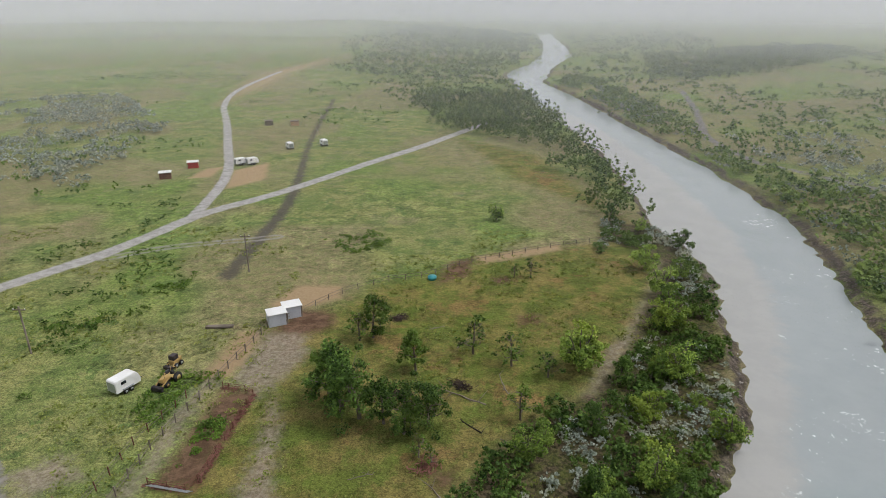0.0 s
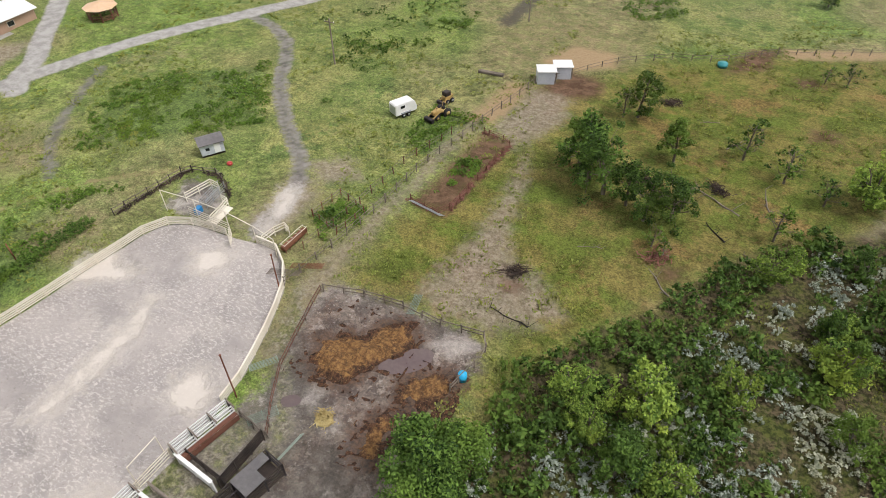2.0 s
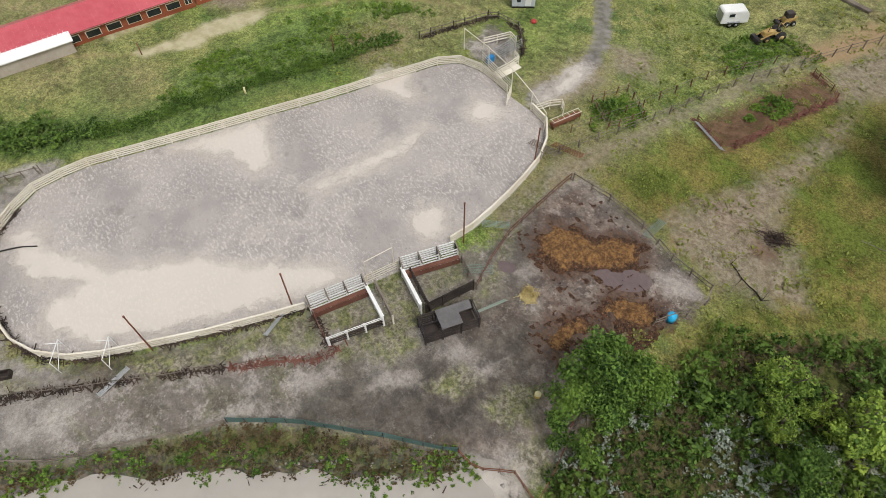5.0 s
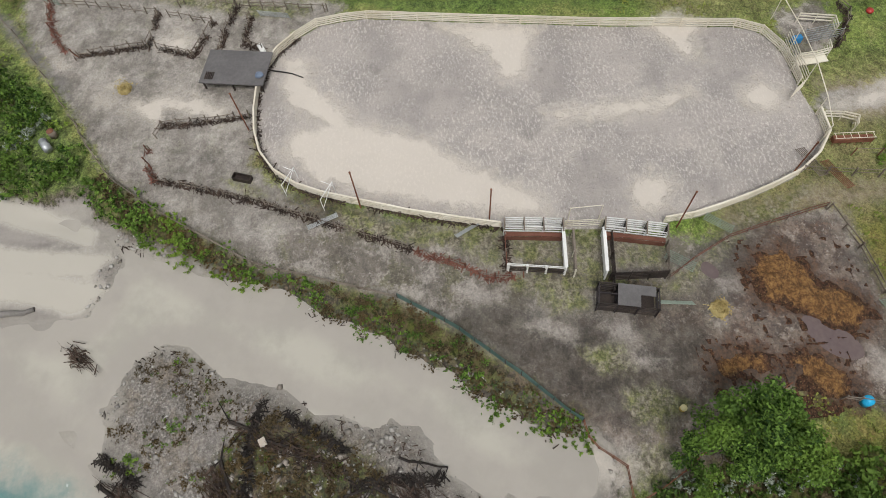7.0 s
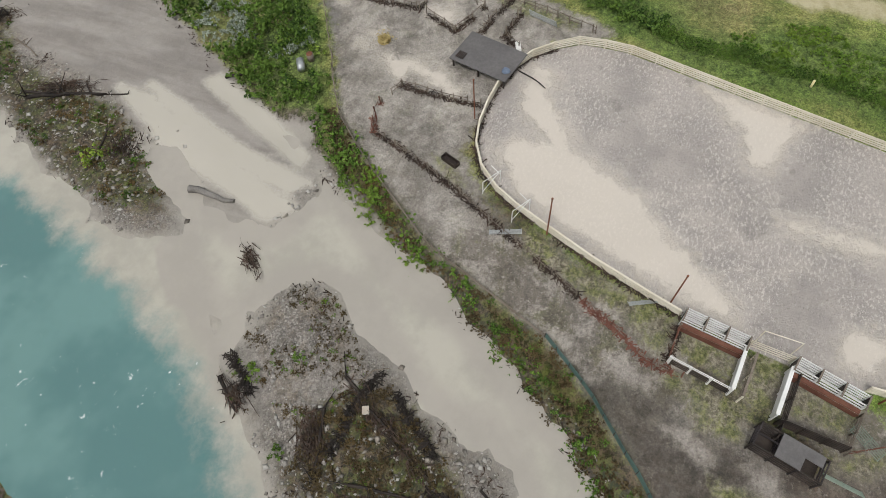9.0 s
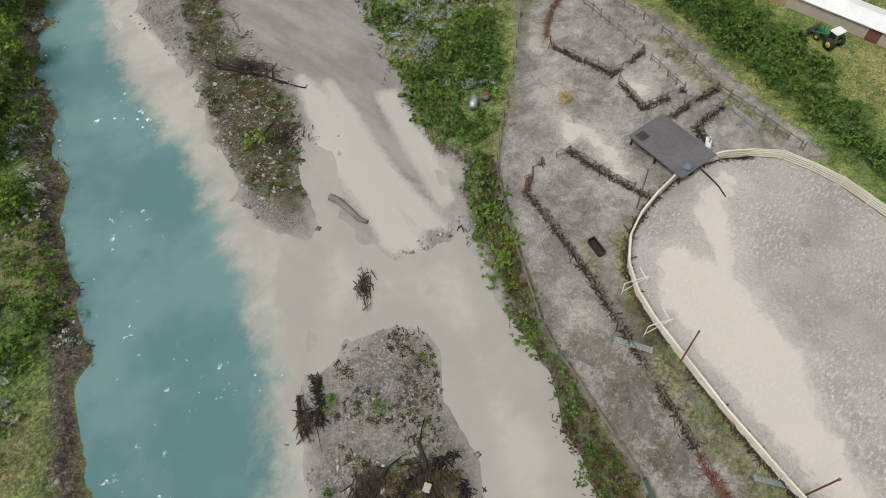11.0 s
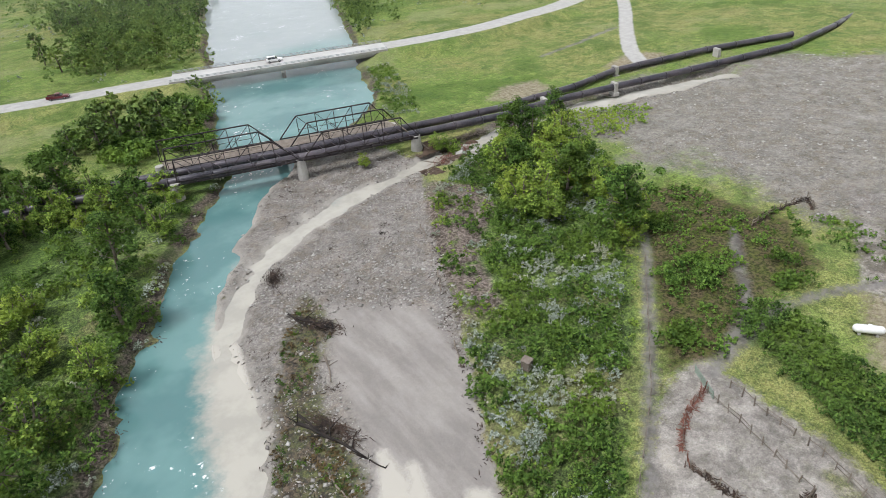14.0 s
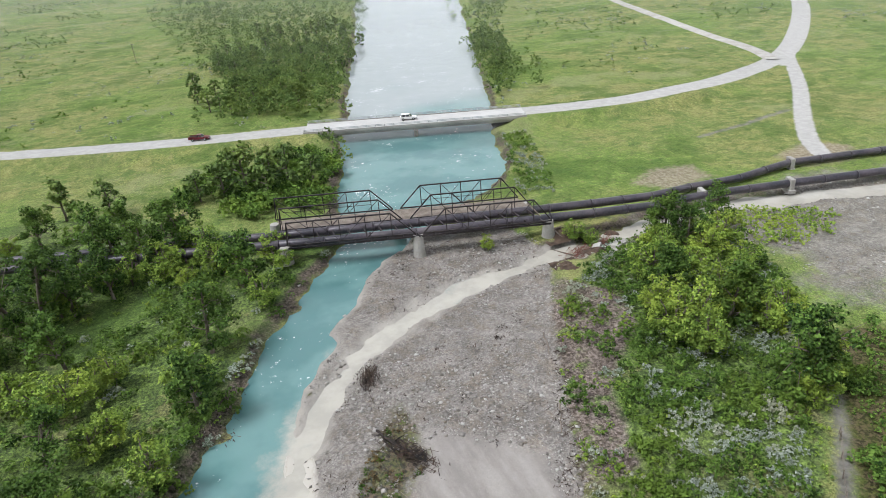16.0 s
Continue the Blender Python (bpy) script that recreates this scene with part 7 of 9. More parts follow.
block("body", (-0.32, -0.26, 0), (0.32, 0.26, 0.45), WHITE, crate, "", 0.03)
block("lid", (-0.35, -0.29, 0.45), (0.35, 0.29, 0.52), BEIGEWALL, crate, "", 0.02)
for x, y, l, w, t, tilt in [(-91.2, -113.4, 3.2, 2.2, 20, 14), (-89.4, -110.6, 2.4, 1.6, 70, -10), (-93.4, -115.6, 2.6, 1.3, 120, 32), (-88.2, -115.4, 1.8, 1.4, 45, 18)]:
    sl = thing("concrete_slab", (x, y, ground_z(x, y)), "broken pale concrete slab tilted in the washed-out bank", "slab", "broken slabs")
    sl.matrix_basis = Matrix.Translation((x, y, ground_z(x, y) + 0.25)) @ Matrix.Rotation(radians(t), 4, "Z") @ Matrix.Rotation(radians(tilt), 4, "X")
    block("slab", (-l / 2, -w / 2, -0.45), (l / 2, w / 2, 0.22), CONCRETE, sl, "", 0.06)
broken = thing("broken_pole", (-84.6, -119.9, ground_z(-84.6, -119.9)), "broken weathered pole leaning against the bridge end", "pole")
spar("pole", (-84.6, -119.9, ground_z(-84.6, -119.9) - 0.2), (-79.6, -124.6, 6.0), 0.3, 0.3, GREYWOOD, broken, "", "log")
spar("brace", (-83.4, -121.0, 1.6), (-82.2, -119.8, 2.4), 0.12, 0.12, GREYWOOD, broken, "", "log")
# ---------------------------------------------------------------- the truss bridge with its two pipes
AX = Vector((-99, 31, 0)).normalized()


def on_axis(line_y0, s):
    """A place on a line parallel to the bridge that crosses x = -60 at line_y0, s metres towards the fan."""
    p = Vector((-60, line_y0, 0))
    return p + AX * s


def truss(name, line, s0, s1, slope0, slope1, z0, z1, parent):
    """One truss plane: chords, inclined end posts, verticals and diagonals."""
    n = 5
    a, b = on_axis(line, s0), on_axis(line, s1)
    up0, up1 = on_axis(line, s0 + slope0), on_axis(line, s1 - slope1)
    lo = lambda v: v + Vector((0, 0, z0))
    hi = lambda v: v + Vector((0, 0, z1))
    spar("bottom_chord", lo(a), lo(b), 0.19, 0.22, DARKSTEEL, parent)
    spar("top_chord", hi(up0), hi(up1), 0.23, 0.2, DARKSTEEL, parent)
    spar("end_post", lo(a), hi(up0), 0.2, 0.19, DARKSTEEL, parent)
    spar("end_post", lo(b), hi(up1), 0.2, 0.19, DARKSTEEL, parent)
    pts = [up0.lerp(up1, i / (n - 1)) for i in range(n)]
    for i, p in enumerate(pts):
        spar("vertical", lo(p), hi(p), 0.12, 0.11, DARKSTEEL, parent)
    for i in range(n - 1):
        p, q = pts[i], pts[i + 1]
        if i < (n - 1) / 2:
            spar("diagonal", hi(p), lo(q), 0.09, 0.09, DARKSTEEL, parent)
        else:
            spar("diagonal", lo(p), hi(q), 0.09, 0.09, DARKSTEEL, parent)
        if i in (1, 2):
            spar("counter_brace", lo(p), hi(q), 0.05, 0.05, DARKSTEEL, parent)
        spar("lower_rail", lo(p) + Vector((0, 0, 1.3)), lo(q) + Vector((0, 0, 1.3)), 0.07, 0.07, DARKSTEEL, parent)


bridge = thing("truss_bridge", (-60, -131, 0), "dark rusty steel truss bridge carrying two pipes", "bridge")
for line in (-127.3, -134.2, -139.6):
    truss("truss", line, -22.5, -0.6, 0.4, 4.0, 3.7, 7.9, bridge)
    truss("truss", line, 0.8, 23.2, 4.0, 3.2, 3.7, 7.9, bridge)
for s in np.arange(-22, 23.5, 2.75):
    spar("floor_beam", on_axis(-126.9, s) + Vector((0, 0, 3.35)), on_axis(-139.9, s) + Vector((0, 0, 3.35)), 0.22, 0.36, DARKSTEEL, bridge)
for k in range(9):
    l = -134.6 - 0.55 * k
    spar("deck_plank", on_axis(l, -22.3) + Vector((0, 0, 3.58)), on_axis(l, 23) + Vector((0, 0, 3.58)), 0.48, 0.08, GREYWOOD, bridge)
for l in (-127.5, -130.2):
    spar("stringer", on_axis(l, -22.4) + Vector((0, 0, 3.05)), on_axis(l, 23.2) + Vector((0, 0, 3.05)), 0.2, 0.3, DARKSTEEL, bridge)
for s, l in [(0, -128), (0, -139), (-23, -128), (-23, -139), (23.5, -129), (23.5, -138)]:
    c = on_axis(l, s)
    bm = bmesh.new()
    bmesh.ops.create_cone(bm, segments=12, radius1=1.25 if s == 0 else 1.5, radius2=0.85, depth=5.6, cap_ends=True, matrix=Matrix.Translation((c.x, c.y, 0.3)))
    part("pier", bm, CONCRETE, bridge, "pale weathered concrete pier")


def pipeline(pts, r, label):
    p = thing("pipeline", pts[0], label, "pipeline", "pipelines")
    for i, (a, b) in enumerate(zip(pts[:-1], pts[1:])):
        spar("pipe_section", a, b, 2 * r, 2 * r, BLACKPIPE, p, "", "rod16")
        d = (Vector(b) - Vector(a)).normalized()
        spar("collar", Vector(b) - d * 0.18, Vector(b) + d * 0.18, 2 * r + 0.14, 2 * r + 0.14, BLACKPIPE, p, "", "rod16")
    return p


def pipe_points(raw, step=8.0):
    out = []
    for (ax, ay, az), (bx, by, bz) in zip(raw[:-1], raw[1:]):
        k = max(1, round(math.hypot(bx - ax, by - ay) / step))
        out += [(ax + (bx - ax) * i / k, ay + (by - ay) * i / k, az + (bz - az) * i / k) for i in range(k)]
    return out + [raw[-1]]


near = pipe_points([(110, -184, 2.9), (8, -151.3, 3.1), (-60, -128.9, 3.2), (-91, -120.6, 3.0), (-104, -119.6, 2.0), (-116.3, -120.4, 1.2), (-134, -116.6, 1.2), (-155, -111.8, 1.2), (-187, -105.3, 1.2), (-214, -108, 0.6), (-232, -112, -0.6)])
far = pipe_points([(110, -188, 2.9), (8.8, -155, 3.1), (-62, -132.6, 3.2), (-93, -124.4, 3.0), (-106, -123.6, 2.0), (-116.3, -124.8, 1.2), (-128, -123.6, 1.2), (-143, -124.9, 1.2), (-171.5, -119.1, 1.2), (-197, -110.8, 1.2)])
pipeline(near, 0.78, "large black water pipe on the truss bridge")
pipeline(far, 0.78, "large black water pipe on the truss bridge")
for x in (70, 58, 46, 34, 22, 10, 2, -6, -14, -22, -30, -36):
    y = -151.3 + (8 - x) * 0.3294
    tr = thing("pipe_trestle", (x, y - 2, 0), "weathered timber trestle under the pipes", "trestle", "pipe trestles")
    z = ground_z(x, y)
    for k in (1.1, -0.6, -2.6, -4.6):
        spar("post", (x + k * 0.15, y + k, z - 0.4), (x, y + k * 0.9, 2.2), 0.3, 0.3, GREYWOOD, tr, "", "log")
    spar("cap_beam", (x, y + 1.5, 2.2), (x, y - 5.2, 2.2), 0.34, 0.32, GREYWOOD, tr)
for x, y in [(-134, -116.6), (-143.5, -124.9), (-116, -121), (-171, -115.5)]:
    sd = thing("pipe_support", (x, y, 0), "pale concrete saddle clasping the pipe", "support", "pipe supports")
    bm = bmesh.new()
    box(bm, (-0.45, -1.05, -0.6), (0.45, 1.05, 2.25), 0.06)
    m = Matrix.Translation((x, y, 0)) @ Matrix.Rotation(math.atan2(AX.y, AX.x), 4, "Z")
    part("saddle", bm, CONCRETE, sd, "", m)
    bm = bmesh.new()
    box(bm, (-0.7, -1.3, -0.7), (0.7, 1.3, 0.1), 0.05)
    part("footing", bm, CONCRETE, sd, "", m)

# ---------------------------------------------------------------- the road bridge and its cars
rb = thing("road_bridge", (-86, -200, 2.4), "pale concrete road bridge over the river", "bridge", "", math.degrees(math.atan2(22.0, -64.0)))
block("deck", (-31, -4.6, -0.35), (31, 4.6, 0.12), PALEROAD, rb, "pale gravelled bridge deck", 0.03)
for y in (-4.0, -1.4, 1.4, 4.0):
    block("girder", (-30.5, y - 0.3, -1.35), (30.5, y + 0.3, -0.35), CONCRETE, rb, "", 0.02)
for y in (-4.72, 4.72):
    block("kerb", (-31, y - 0.14, -0.45), (31, y + 0.14, 0.35), CONCRETE, rb, "", 0.02)
    for i in range(26):
        x = -30.5 + 61 * i / 25
        block("rail_post", (x - 0.07, y - 0.07, 0.3), (x + 0.07, y + 0.07, 1.0), GALV, rb, "", 0.01)
    for z in (0.65, 0.95):
        stick("guard_rail", (-30.8, y, z), (30.8, y, z), 0.11, GALV, rb, "box")
block("pier_cap", (-0.6, -4.6, -1.9), (0.6, 4.6, -1.35), CONCRETE, rb, "", 0.04)
for y in (-3.2, 0, 3.2):
    disc("pier_column", (0, y, -3.6), 0.55, 3.6, "z", CONCRETE, rb)
for x in (-31, 31):
    block("abutment", (x - 1.2, -4.8, -4.5), (x + 1.2, 4.8, -0.35), CONCRETE, rb, "", 0.05)


def car(name, at, turn, paint, label, pickup=False, length=4.7):
    """A parked car: body, cabin glass, wheels, lamps."""
    c = thing(name, at, label, "car" if not pickup else "pickup", "vehicles on the road", turn)
    l, w = length / 2, 0.93
    bm = bmesh.new()
    side = [(-l, 0.45), (-l, 0.95), (-l * 0.96, 1.05), (-l * 0.1 if pickup else -l * 0.92, 1.08), (l * 0.42, 1.05), (l * 0.92, 0.92), (l, 0.7), (l, 0.4)]
    if not pickup:
        side[2:4] = [(-l * 0.97, 1.1), (l * 0.2, 1.1)]
    vs = [[bm.verts.new((x, s * w * (0.97 if z > 1 else 1), z)) for x, z in side] for s in (-1, 1)]
    bm.faces.new(vs[0]), bm.faces.new(vs[1][::-1])
    for i in range(len(side)):
        j = (i + 1) % len(side)
        bm.faces.new((vs[0][i], vs[1][i], vs[1][j], vs[0][j]))
    bmesh.ops.recalc_face_normals(bm, faces=bm.faces)
    bmesh.ops.bevel(bm, geom=list(bm.edges), offset=0.06, segments=2, affect="EDGES")
    me = bpy.data.meshes.new("body")
    bm.to_mesh(me)
    bm.free()
    me.materials.append(paint)
    b = new("body", me)
    b.parent = c
    x0, x1 = (-0.25 * l, 0.45 * l) if pickup else (-0.9 * l, 0.42 * l)
    bm = bmesh.new()
    lo = [bm.verts.new(v) for v in ((x0, -w * 0.93, 1.05), (x1, -w * 0.93, 1.05), (x1, w * 0.93, 1.05), (x0, w * 0.93, 1.05))]
    hi = [bm.verts.new(v) for v in ((x0 + 0.18, -w * 0.78, 1.62), (x1 - 0.62, -w * 0.78, 1.62), (x1 - 0.62, w * 0.78, 1.62), (x0 + 0.18, w * 0.78, 1.62))]
    for i in range(4):
        bm.faces.new((lo[i], lo[(i + 1) % 4], hi[(i + 1) % 4], hi[i]))
    bm.faces.new(hi)
    me = bpy.data.meshes.new("windows")
    bm.to_mesh(me)
    bm.free()
    me.materials.append(GLASS)
    g = new("windows", me)
    g.parent = c
    block("roof", (x0 + 0.14, -w * 0.8, 1.6), (x1 - 0.58, w * 0.8, 1.69), paint, c, "", 0.03)
    for f in (0.06, 0.45, 0.95):
        x = x0 + 0.1 + (x1 - x0 - 0.45) * f
        for s in (-1, 1):
            stick("pillar", (x, s * w * 0.94, 1.05), (x + (0.1 if f < 0.9 else -0.3), s * w * 0.8, 1.64), 0.08, paint, c, "box")
    if pickup:
        block("bed_floor", (-l * 0.95, -w * 0.85, 0.98), (-l * 0.3, w * 0.85, 1.1), RUBBER, c, "dark open load bed", 0.01)
        for s in (-1, 1):
            block("bed_side", (-l * 0.98, s * w - 0.06, 1.0), (-l * 0.28, s * w + 0.02, 1.3), paint, c, "", 0.02)
    for x in (-l * 0.62, l * 0.6):
        for s in (-1, 1):
            wheel(c, (x, s * (w - 0.08), 0.36), 0.36, 0.24)
    for s in (-0.6, 0.6):
        block("headlight", (l - 0.06, s - 0.18, 0.68), (l + 0.03, s + 0.18, 0.84), WHITE, c, "", 0.01)
        block("tail_light", (-l - 0.03, s - 0.14, 0.75), (-l + 0.05, s + 0.14, 0.95), REDPAINT, c, "", 0.01)
    block("bumper", (l - 0.1, -w * 0.9, 0.35), (l + 0.08, w * 0.9, 0.55), RUBBER, c, "", 0.03)
    return c


heading = math.degrees(math.atan2(8.9, -28))
car("suv", (-84.6, -201.6, 2.52), heading, WHITE, "white sport utility car standing on the road bridge")
DARKRED = plain("dark_red_paint", (0.10, 0.012, 0.018), (0.16, 0.02, 0.03), 0.6, 0.3, 0, 0.02)
car("pickup_truck", (-28.6, -217.0, ground_z(-28.6, -217.0)), heading, DARKRED, "dark red pickup truck on the gravel road", True, 5.6)

# ---------------------------------------------------------------- houses and sheds
def window(parent, x, y, z, w, h, face=1):
    """A framed window in a wall that faces +x (face 1) at the local place x."""
    f = block("window", (x - 0.03, y - w / 2 - 0.08, z - h / 2 - 0.08), (x + 0.06, y + w / 2 + 0.08, z + h / 2 + 0.08), CREAM, parent, "pale framed window", 0.01)
    block("pane", (x + 0.04, y - w / 2, z - h / 2), (x + 0.08, y + w / 2, z + h / 2), GLASS, f, "", 0.005)
    if w < 1.0:
        block("mullion", (x + 0.05, y - 0.04, z - h / 2), (x + 0.1, y + 0.04, z + h / 2), CREAM, f, "", 0.005)


def gable(name, x0, x1, y0, y1, z0, z1, material, parent, over=0.5, label=""):
    """A gabled roof shell with its ridge along y."""
    bm = bmesh.new()
    xm, t = (x0 + x1) / 2, 0.12
    prof = [(x0 - over, z0 - 0.1), (xm, z1), (x1 + over, z0 - 0.1), (x1 + over, z0 - 0.1 + t), (xm, z1 + t), (x0 - over, z0 - 0.1 + t)]
    rings = [[bm.verts.new((x, y, z)) for x, z in prof] for y in (y0 - over, y1 + over)]
    for i in range(6):
        j = (i + 1) % 6
        bm.faces.new((rings[0][i], rings[0][j], rings[1][j], rings[1][i]))
    for r in rings:
        bm.faces.new((r[0], r[1], r[4], r[5])), bm.faces.new((r[1], r[2], r[3], r[4]))
    bmesh.ops.recalc_face_normals(bm, faces=bm.faces)
    me = bpy.data.meshes.new(name)
    bm.to_mesh(me)
    bm.free()
    me.materials.append(material)
    ob = new(name, me)
    ob.parent = parent
    k = int((y1 - y0 + 2 * over) / 0.6)
    for i in range(1, k):
        y = y0 - over + (y1 - y0 + 2 * over) * i / k
        for xa, xb in ((x0 - over, xm), (xm, x1 + over)):
            za, zb = (z0 - 0.1 + t, z1 + t) if xa < xm - 0.01 and xb == xm else (z1 + t, z0 - 0.1 + t)
            stick("seam", (xa, y, za + 0.01), (xb, y, zb + 0.01), 0.04, material, ob, "box")
    return tagged(ob, label) if label else ob


def walls(x0, x1, y0, y1, z1, ridge, material, parent, name="wall", t=0.2):
    block(name, (x1 - t, y0, -0.2), (x1, y1, z1), material, parent, "", 0.01)
    block(name, (x0, y0, -0.2), (x0 + t, y1, z1), material, parent, "", 0.01)
    for y in (y0, y1 - t):
        bm = bmesh.new()
        prof = [(x0 + t, -0.2), (x1 - t, -0.2), (x1 - t, z1), ((x0 + x1) / 2, ridge), (x0 + t, z1)]
        a = [bm.verts.new((x, y, z)) for x, z in prof]
        b = [bm.verts.new((x, y + t, z)) for x, z in prof]
        bm.faces.new(a), bm.faces.new(b[::-1])
        for i in range(5):
            bm.faces.new((a[i], b[i], b[(i + 1) % 5], a[(i + 1) % 5]))
        bmesh.ops.recalc_face_normals(bm, faces=bm.faces)
        me = bpy.data.meshes.new(name)
        bm.to_mesh(me)
        bm.free()
        me.materials.append(material)
        ob = new(name, me)
        ob.parent = parent


zl = ground_z(-85, 5)
lodge = thing("lodge", (0, 0, zl), "red log house with red metal roofs", "house")
walls(-90, -83.7, 12.2, 18.3, 3.3, 4.6, LOGWALL, lodge)
gable("roof", -90, -83.7, 12.2, 18.3, 3.3, 4.6, REDROOF, lodge, 0.45, "red ribbed metal roof")
walls(-89.6, -83.6, -12, 12.0, 2.1, 3.5, LOGWALL, lodge)
gable("roof", -89.6, -83.6, -12, 11.9, 2.1, 3.5, REDROOF, lodge, 0.4, "red ribbed metal roof")
walls(-93.6, -89.8, 0, 11.4, 2.1, 2.9, LOGWALL, lodge)
gable("roof", -93.6, -89.8, 0, 11.4, 2.1, 2.9, REDROOF, lodge, 0.3, "red ribbed metal roof")
block("gutter", (-83.35, -12, 1.95), (-83.2, 12, 2.07), CREAM, lodge, "pale rain gutter", 0.01)
for y in (13.2, 15.0, 17.2):
    window(lodge, -83.68, y, 1.0, 0.75 if y < 14 else 1.5, 0.85)
for y in (12.9, 14.6, 16.2, 17.8):
    window(lodge, -83.68, y, 2.65, 0.7 if y in (12.9, 17.8) else 1.3, 0.6)
for i, y in enumerate((11.2, 9.2, 6.6, 4.0, 1.4, -1.2, -3.8, -6.4)):
    window(lodge, -83.58, y, 1.1, 0.8 if i == 0 else 1.7, 0.8)
block("porch_slab", (-84.5, 18.6, 0), (-81.8, 20.0, 0.25), CONCRETE, lodge, "pale concrete porch", 0.02)

zb = ground_z(-93, 21)
cabin = thing("cabin", (-93.6, 21.6, zb), "small red cabin with a blue and tan roof", "house")
block("wall", (-1.6, -3.1, -0.2), (1.6, 3.1, 1.9), LOGWALL, cabin, "", 0.03)
block("roof_blue", (-2.1, 0.0, 1.95), (2.1, 3.4, 2.1), BLUE, cabin, "bright blue metal roof half", 0.02)
block("roof_tan", (-2.1, -3.4, 1.95), (2.1, 0.0, 2.08), TAN, cabin, "bare tan roof half", 0.02)
window(cabin, 1.58, 1.2, 1.2, 0.8, 0.7)
block("door", (1.58, -0.9, -0.1), (1.66, 0.0, 1.7), REDWOOD, cabin, "", 0.01)
for i, y in enumerate((20.6, 22.2, 23.6, 24.8)):
    ch = thing("patio_chair", (-91.0, y, zb), "white plastic patio chair beside the cabin", "chair", "patio chairs", 15 * i)
    block("seat", (-0.25, -0.25, 0.38), (0.25, 0.25, 0.44), WHITE, ch)
    block("backrest", (-0.28, -0.25, 0.44), (-0.22, 0.25, 0.9), WHITE, ch)
    for a in (-0.2, 0.2):
        for b in (-0.2, 0.2):
            stick("leg", (a, b, 0), (a, b, 0.38), 0.05, WHITE, ch)

zs = ground_z(-83, -20)
barn = thing("long_shed", (0, 0, zs), "long low beige shed with a white metal roof", "shed")
walls(-85.6, -82.4, -28.3, -24.2, 1.7, 2.15, BRICKY, barn)
walls(-85.6, -82.4, -24.2, -4, 1.7, 2.15, BEIGEWALL, barn)
gable("roof", -85.6, -82.4, -28.3, -4, 1.7, 2.15, WHITE, barn, 0.25, "white ribbed metal roof")
for y in (-27.2, -25.5):
    window(barn, -82.38, y, 1.05, 0.6, 0.45)
block("door", (-82.4, -15.0, 0), (-82.32, -13.6, 1.5), REDWOOD, barn, "", 0.01)

zw = ground_z(-118, 40)
hall = thing("roadside_hall", (0, 0, zw), "long low brown hall with a white metal roof beside the road", "building")
walls(-126, -118.2, 28, 68, 2.3, 3.6, BRICKY, hall)
gable("roof", -126, -118.2, 28, 68, 2.3, 3.6, WHITE, hall, 0.5, "white ribbed metal roof")
block("walkway", (-118.1, 29, -0.1), (-116.6, 67, 0.18), CONCRETE, hall, "pale concrete walkway", 0.02)
block("end_wall", (-119.0, 26.6, -0.2), (-117.2, 27.5, 1.6), CREAM, hall, "cream corner wall", 0.03)
for y in range(31, 67, 4):
    window(hall, -118.18, y, 1.3, 1.2, 0.8)
block("path_slab", (1.9, -2.6, -0.1), (3.0, 4.6, 0.06), CONCRETE, cabin, "pale concrete path", 0.02)
PALEGREY = plain("pale_grey_cladding", (0.42, 0.45, 0.50), (0.54, 0.57, 0.61), 0.8, 0.5, 0, 0.1)
hut = thing("storage_shed", (-58.9, 48.3, ground_z(-59, 48)), "small grey garden shed raised on skids", "shed", "", 55)
block("wall", (-1.5, -1.05, 0.35), (1.5, 1.05, 1.95), PALEGREY, hut, "pale grey clad walls", 0.02)
bm = bmesh.new()
prof = [(-1.3, 1.9), (0, 2.45), (1.3, 1.9), (1.3, 2.0), (0, 2.56), (-1.3, 2.0)]
ra = [bm.verts.new((-1.7, y, z)) for y, z in prof]
rb2 = [bm.verts.new((1.7, y, z)) for y, z in prof]
for i in range(6):
    bm.faces.new((ra[i], ra[(i + 1) % 6], rb2[(i + 1) % 6], rb2[i]))
for r in (ra, rb2):
    bm.faces.new((r[0], r[1], r[4], r[5])), bm.faces.new((r[1], r[2], r[3], r[4]))
bmesh.ops.recalc_face_normals(bm, faces=bm.faces)
me = bpy.data.meshes.new("roof")
bm.to_mesh(me)
bm.free()
me.materials.append(GREYROOF)
roof = new("roof", me)
roof.parent = hut
tagged(roof, "grey shingled gable roof")
block("door", (0.2, -1.1, 0.45), (1.0, -1.03, 1.75), WHITE, hut, "white door", 0.01)
block("window", (-0.9, -1.1, 1.0), (-0.4, -1.03, 1.4), GLASS, hut, "", 0.01)
for s in (-0.8, 0.8):
    block("skid", (-1.5, s - 0.08, 0), (1.5, s + 0.08, 0.35), DARKWOOD, hut, "", 0.01)
pad = thing("concrete_pad", (-54.8, 46.9, 0.0), "thin concrete pad in the grass", "slab", "", 40)
block("slab", (-1.6, -0.9, -0.1), (1.6, 0.9, 0.14), CONCRETE, pad)
bin_ = thing("red_tub", (-54.9, 47.0, 0.14), "low round red tub on the concrete pad", "tub")
disc("body", (0, 0, 0.16), 0.38, 0.32, "z", REDPAINT, bin_)
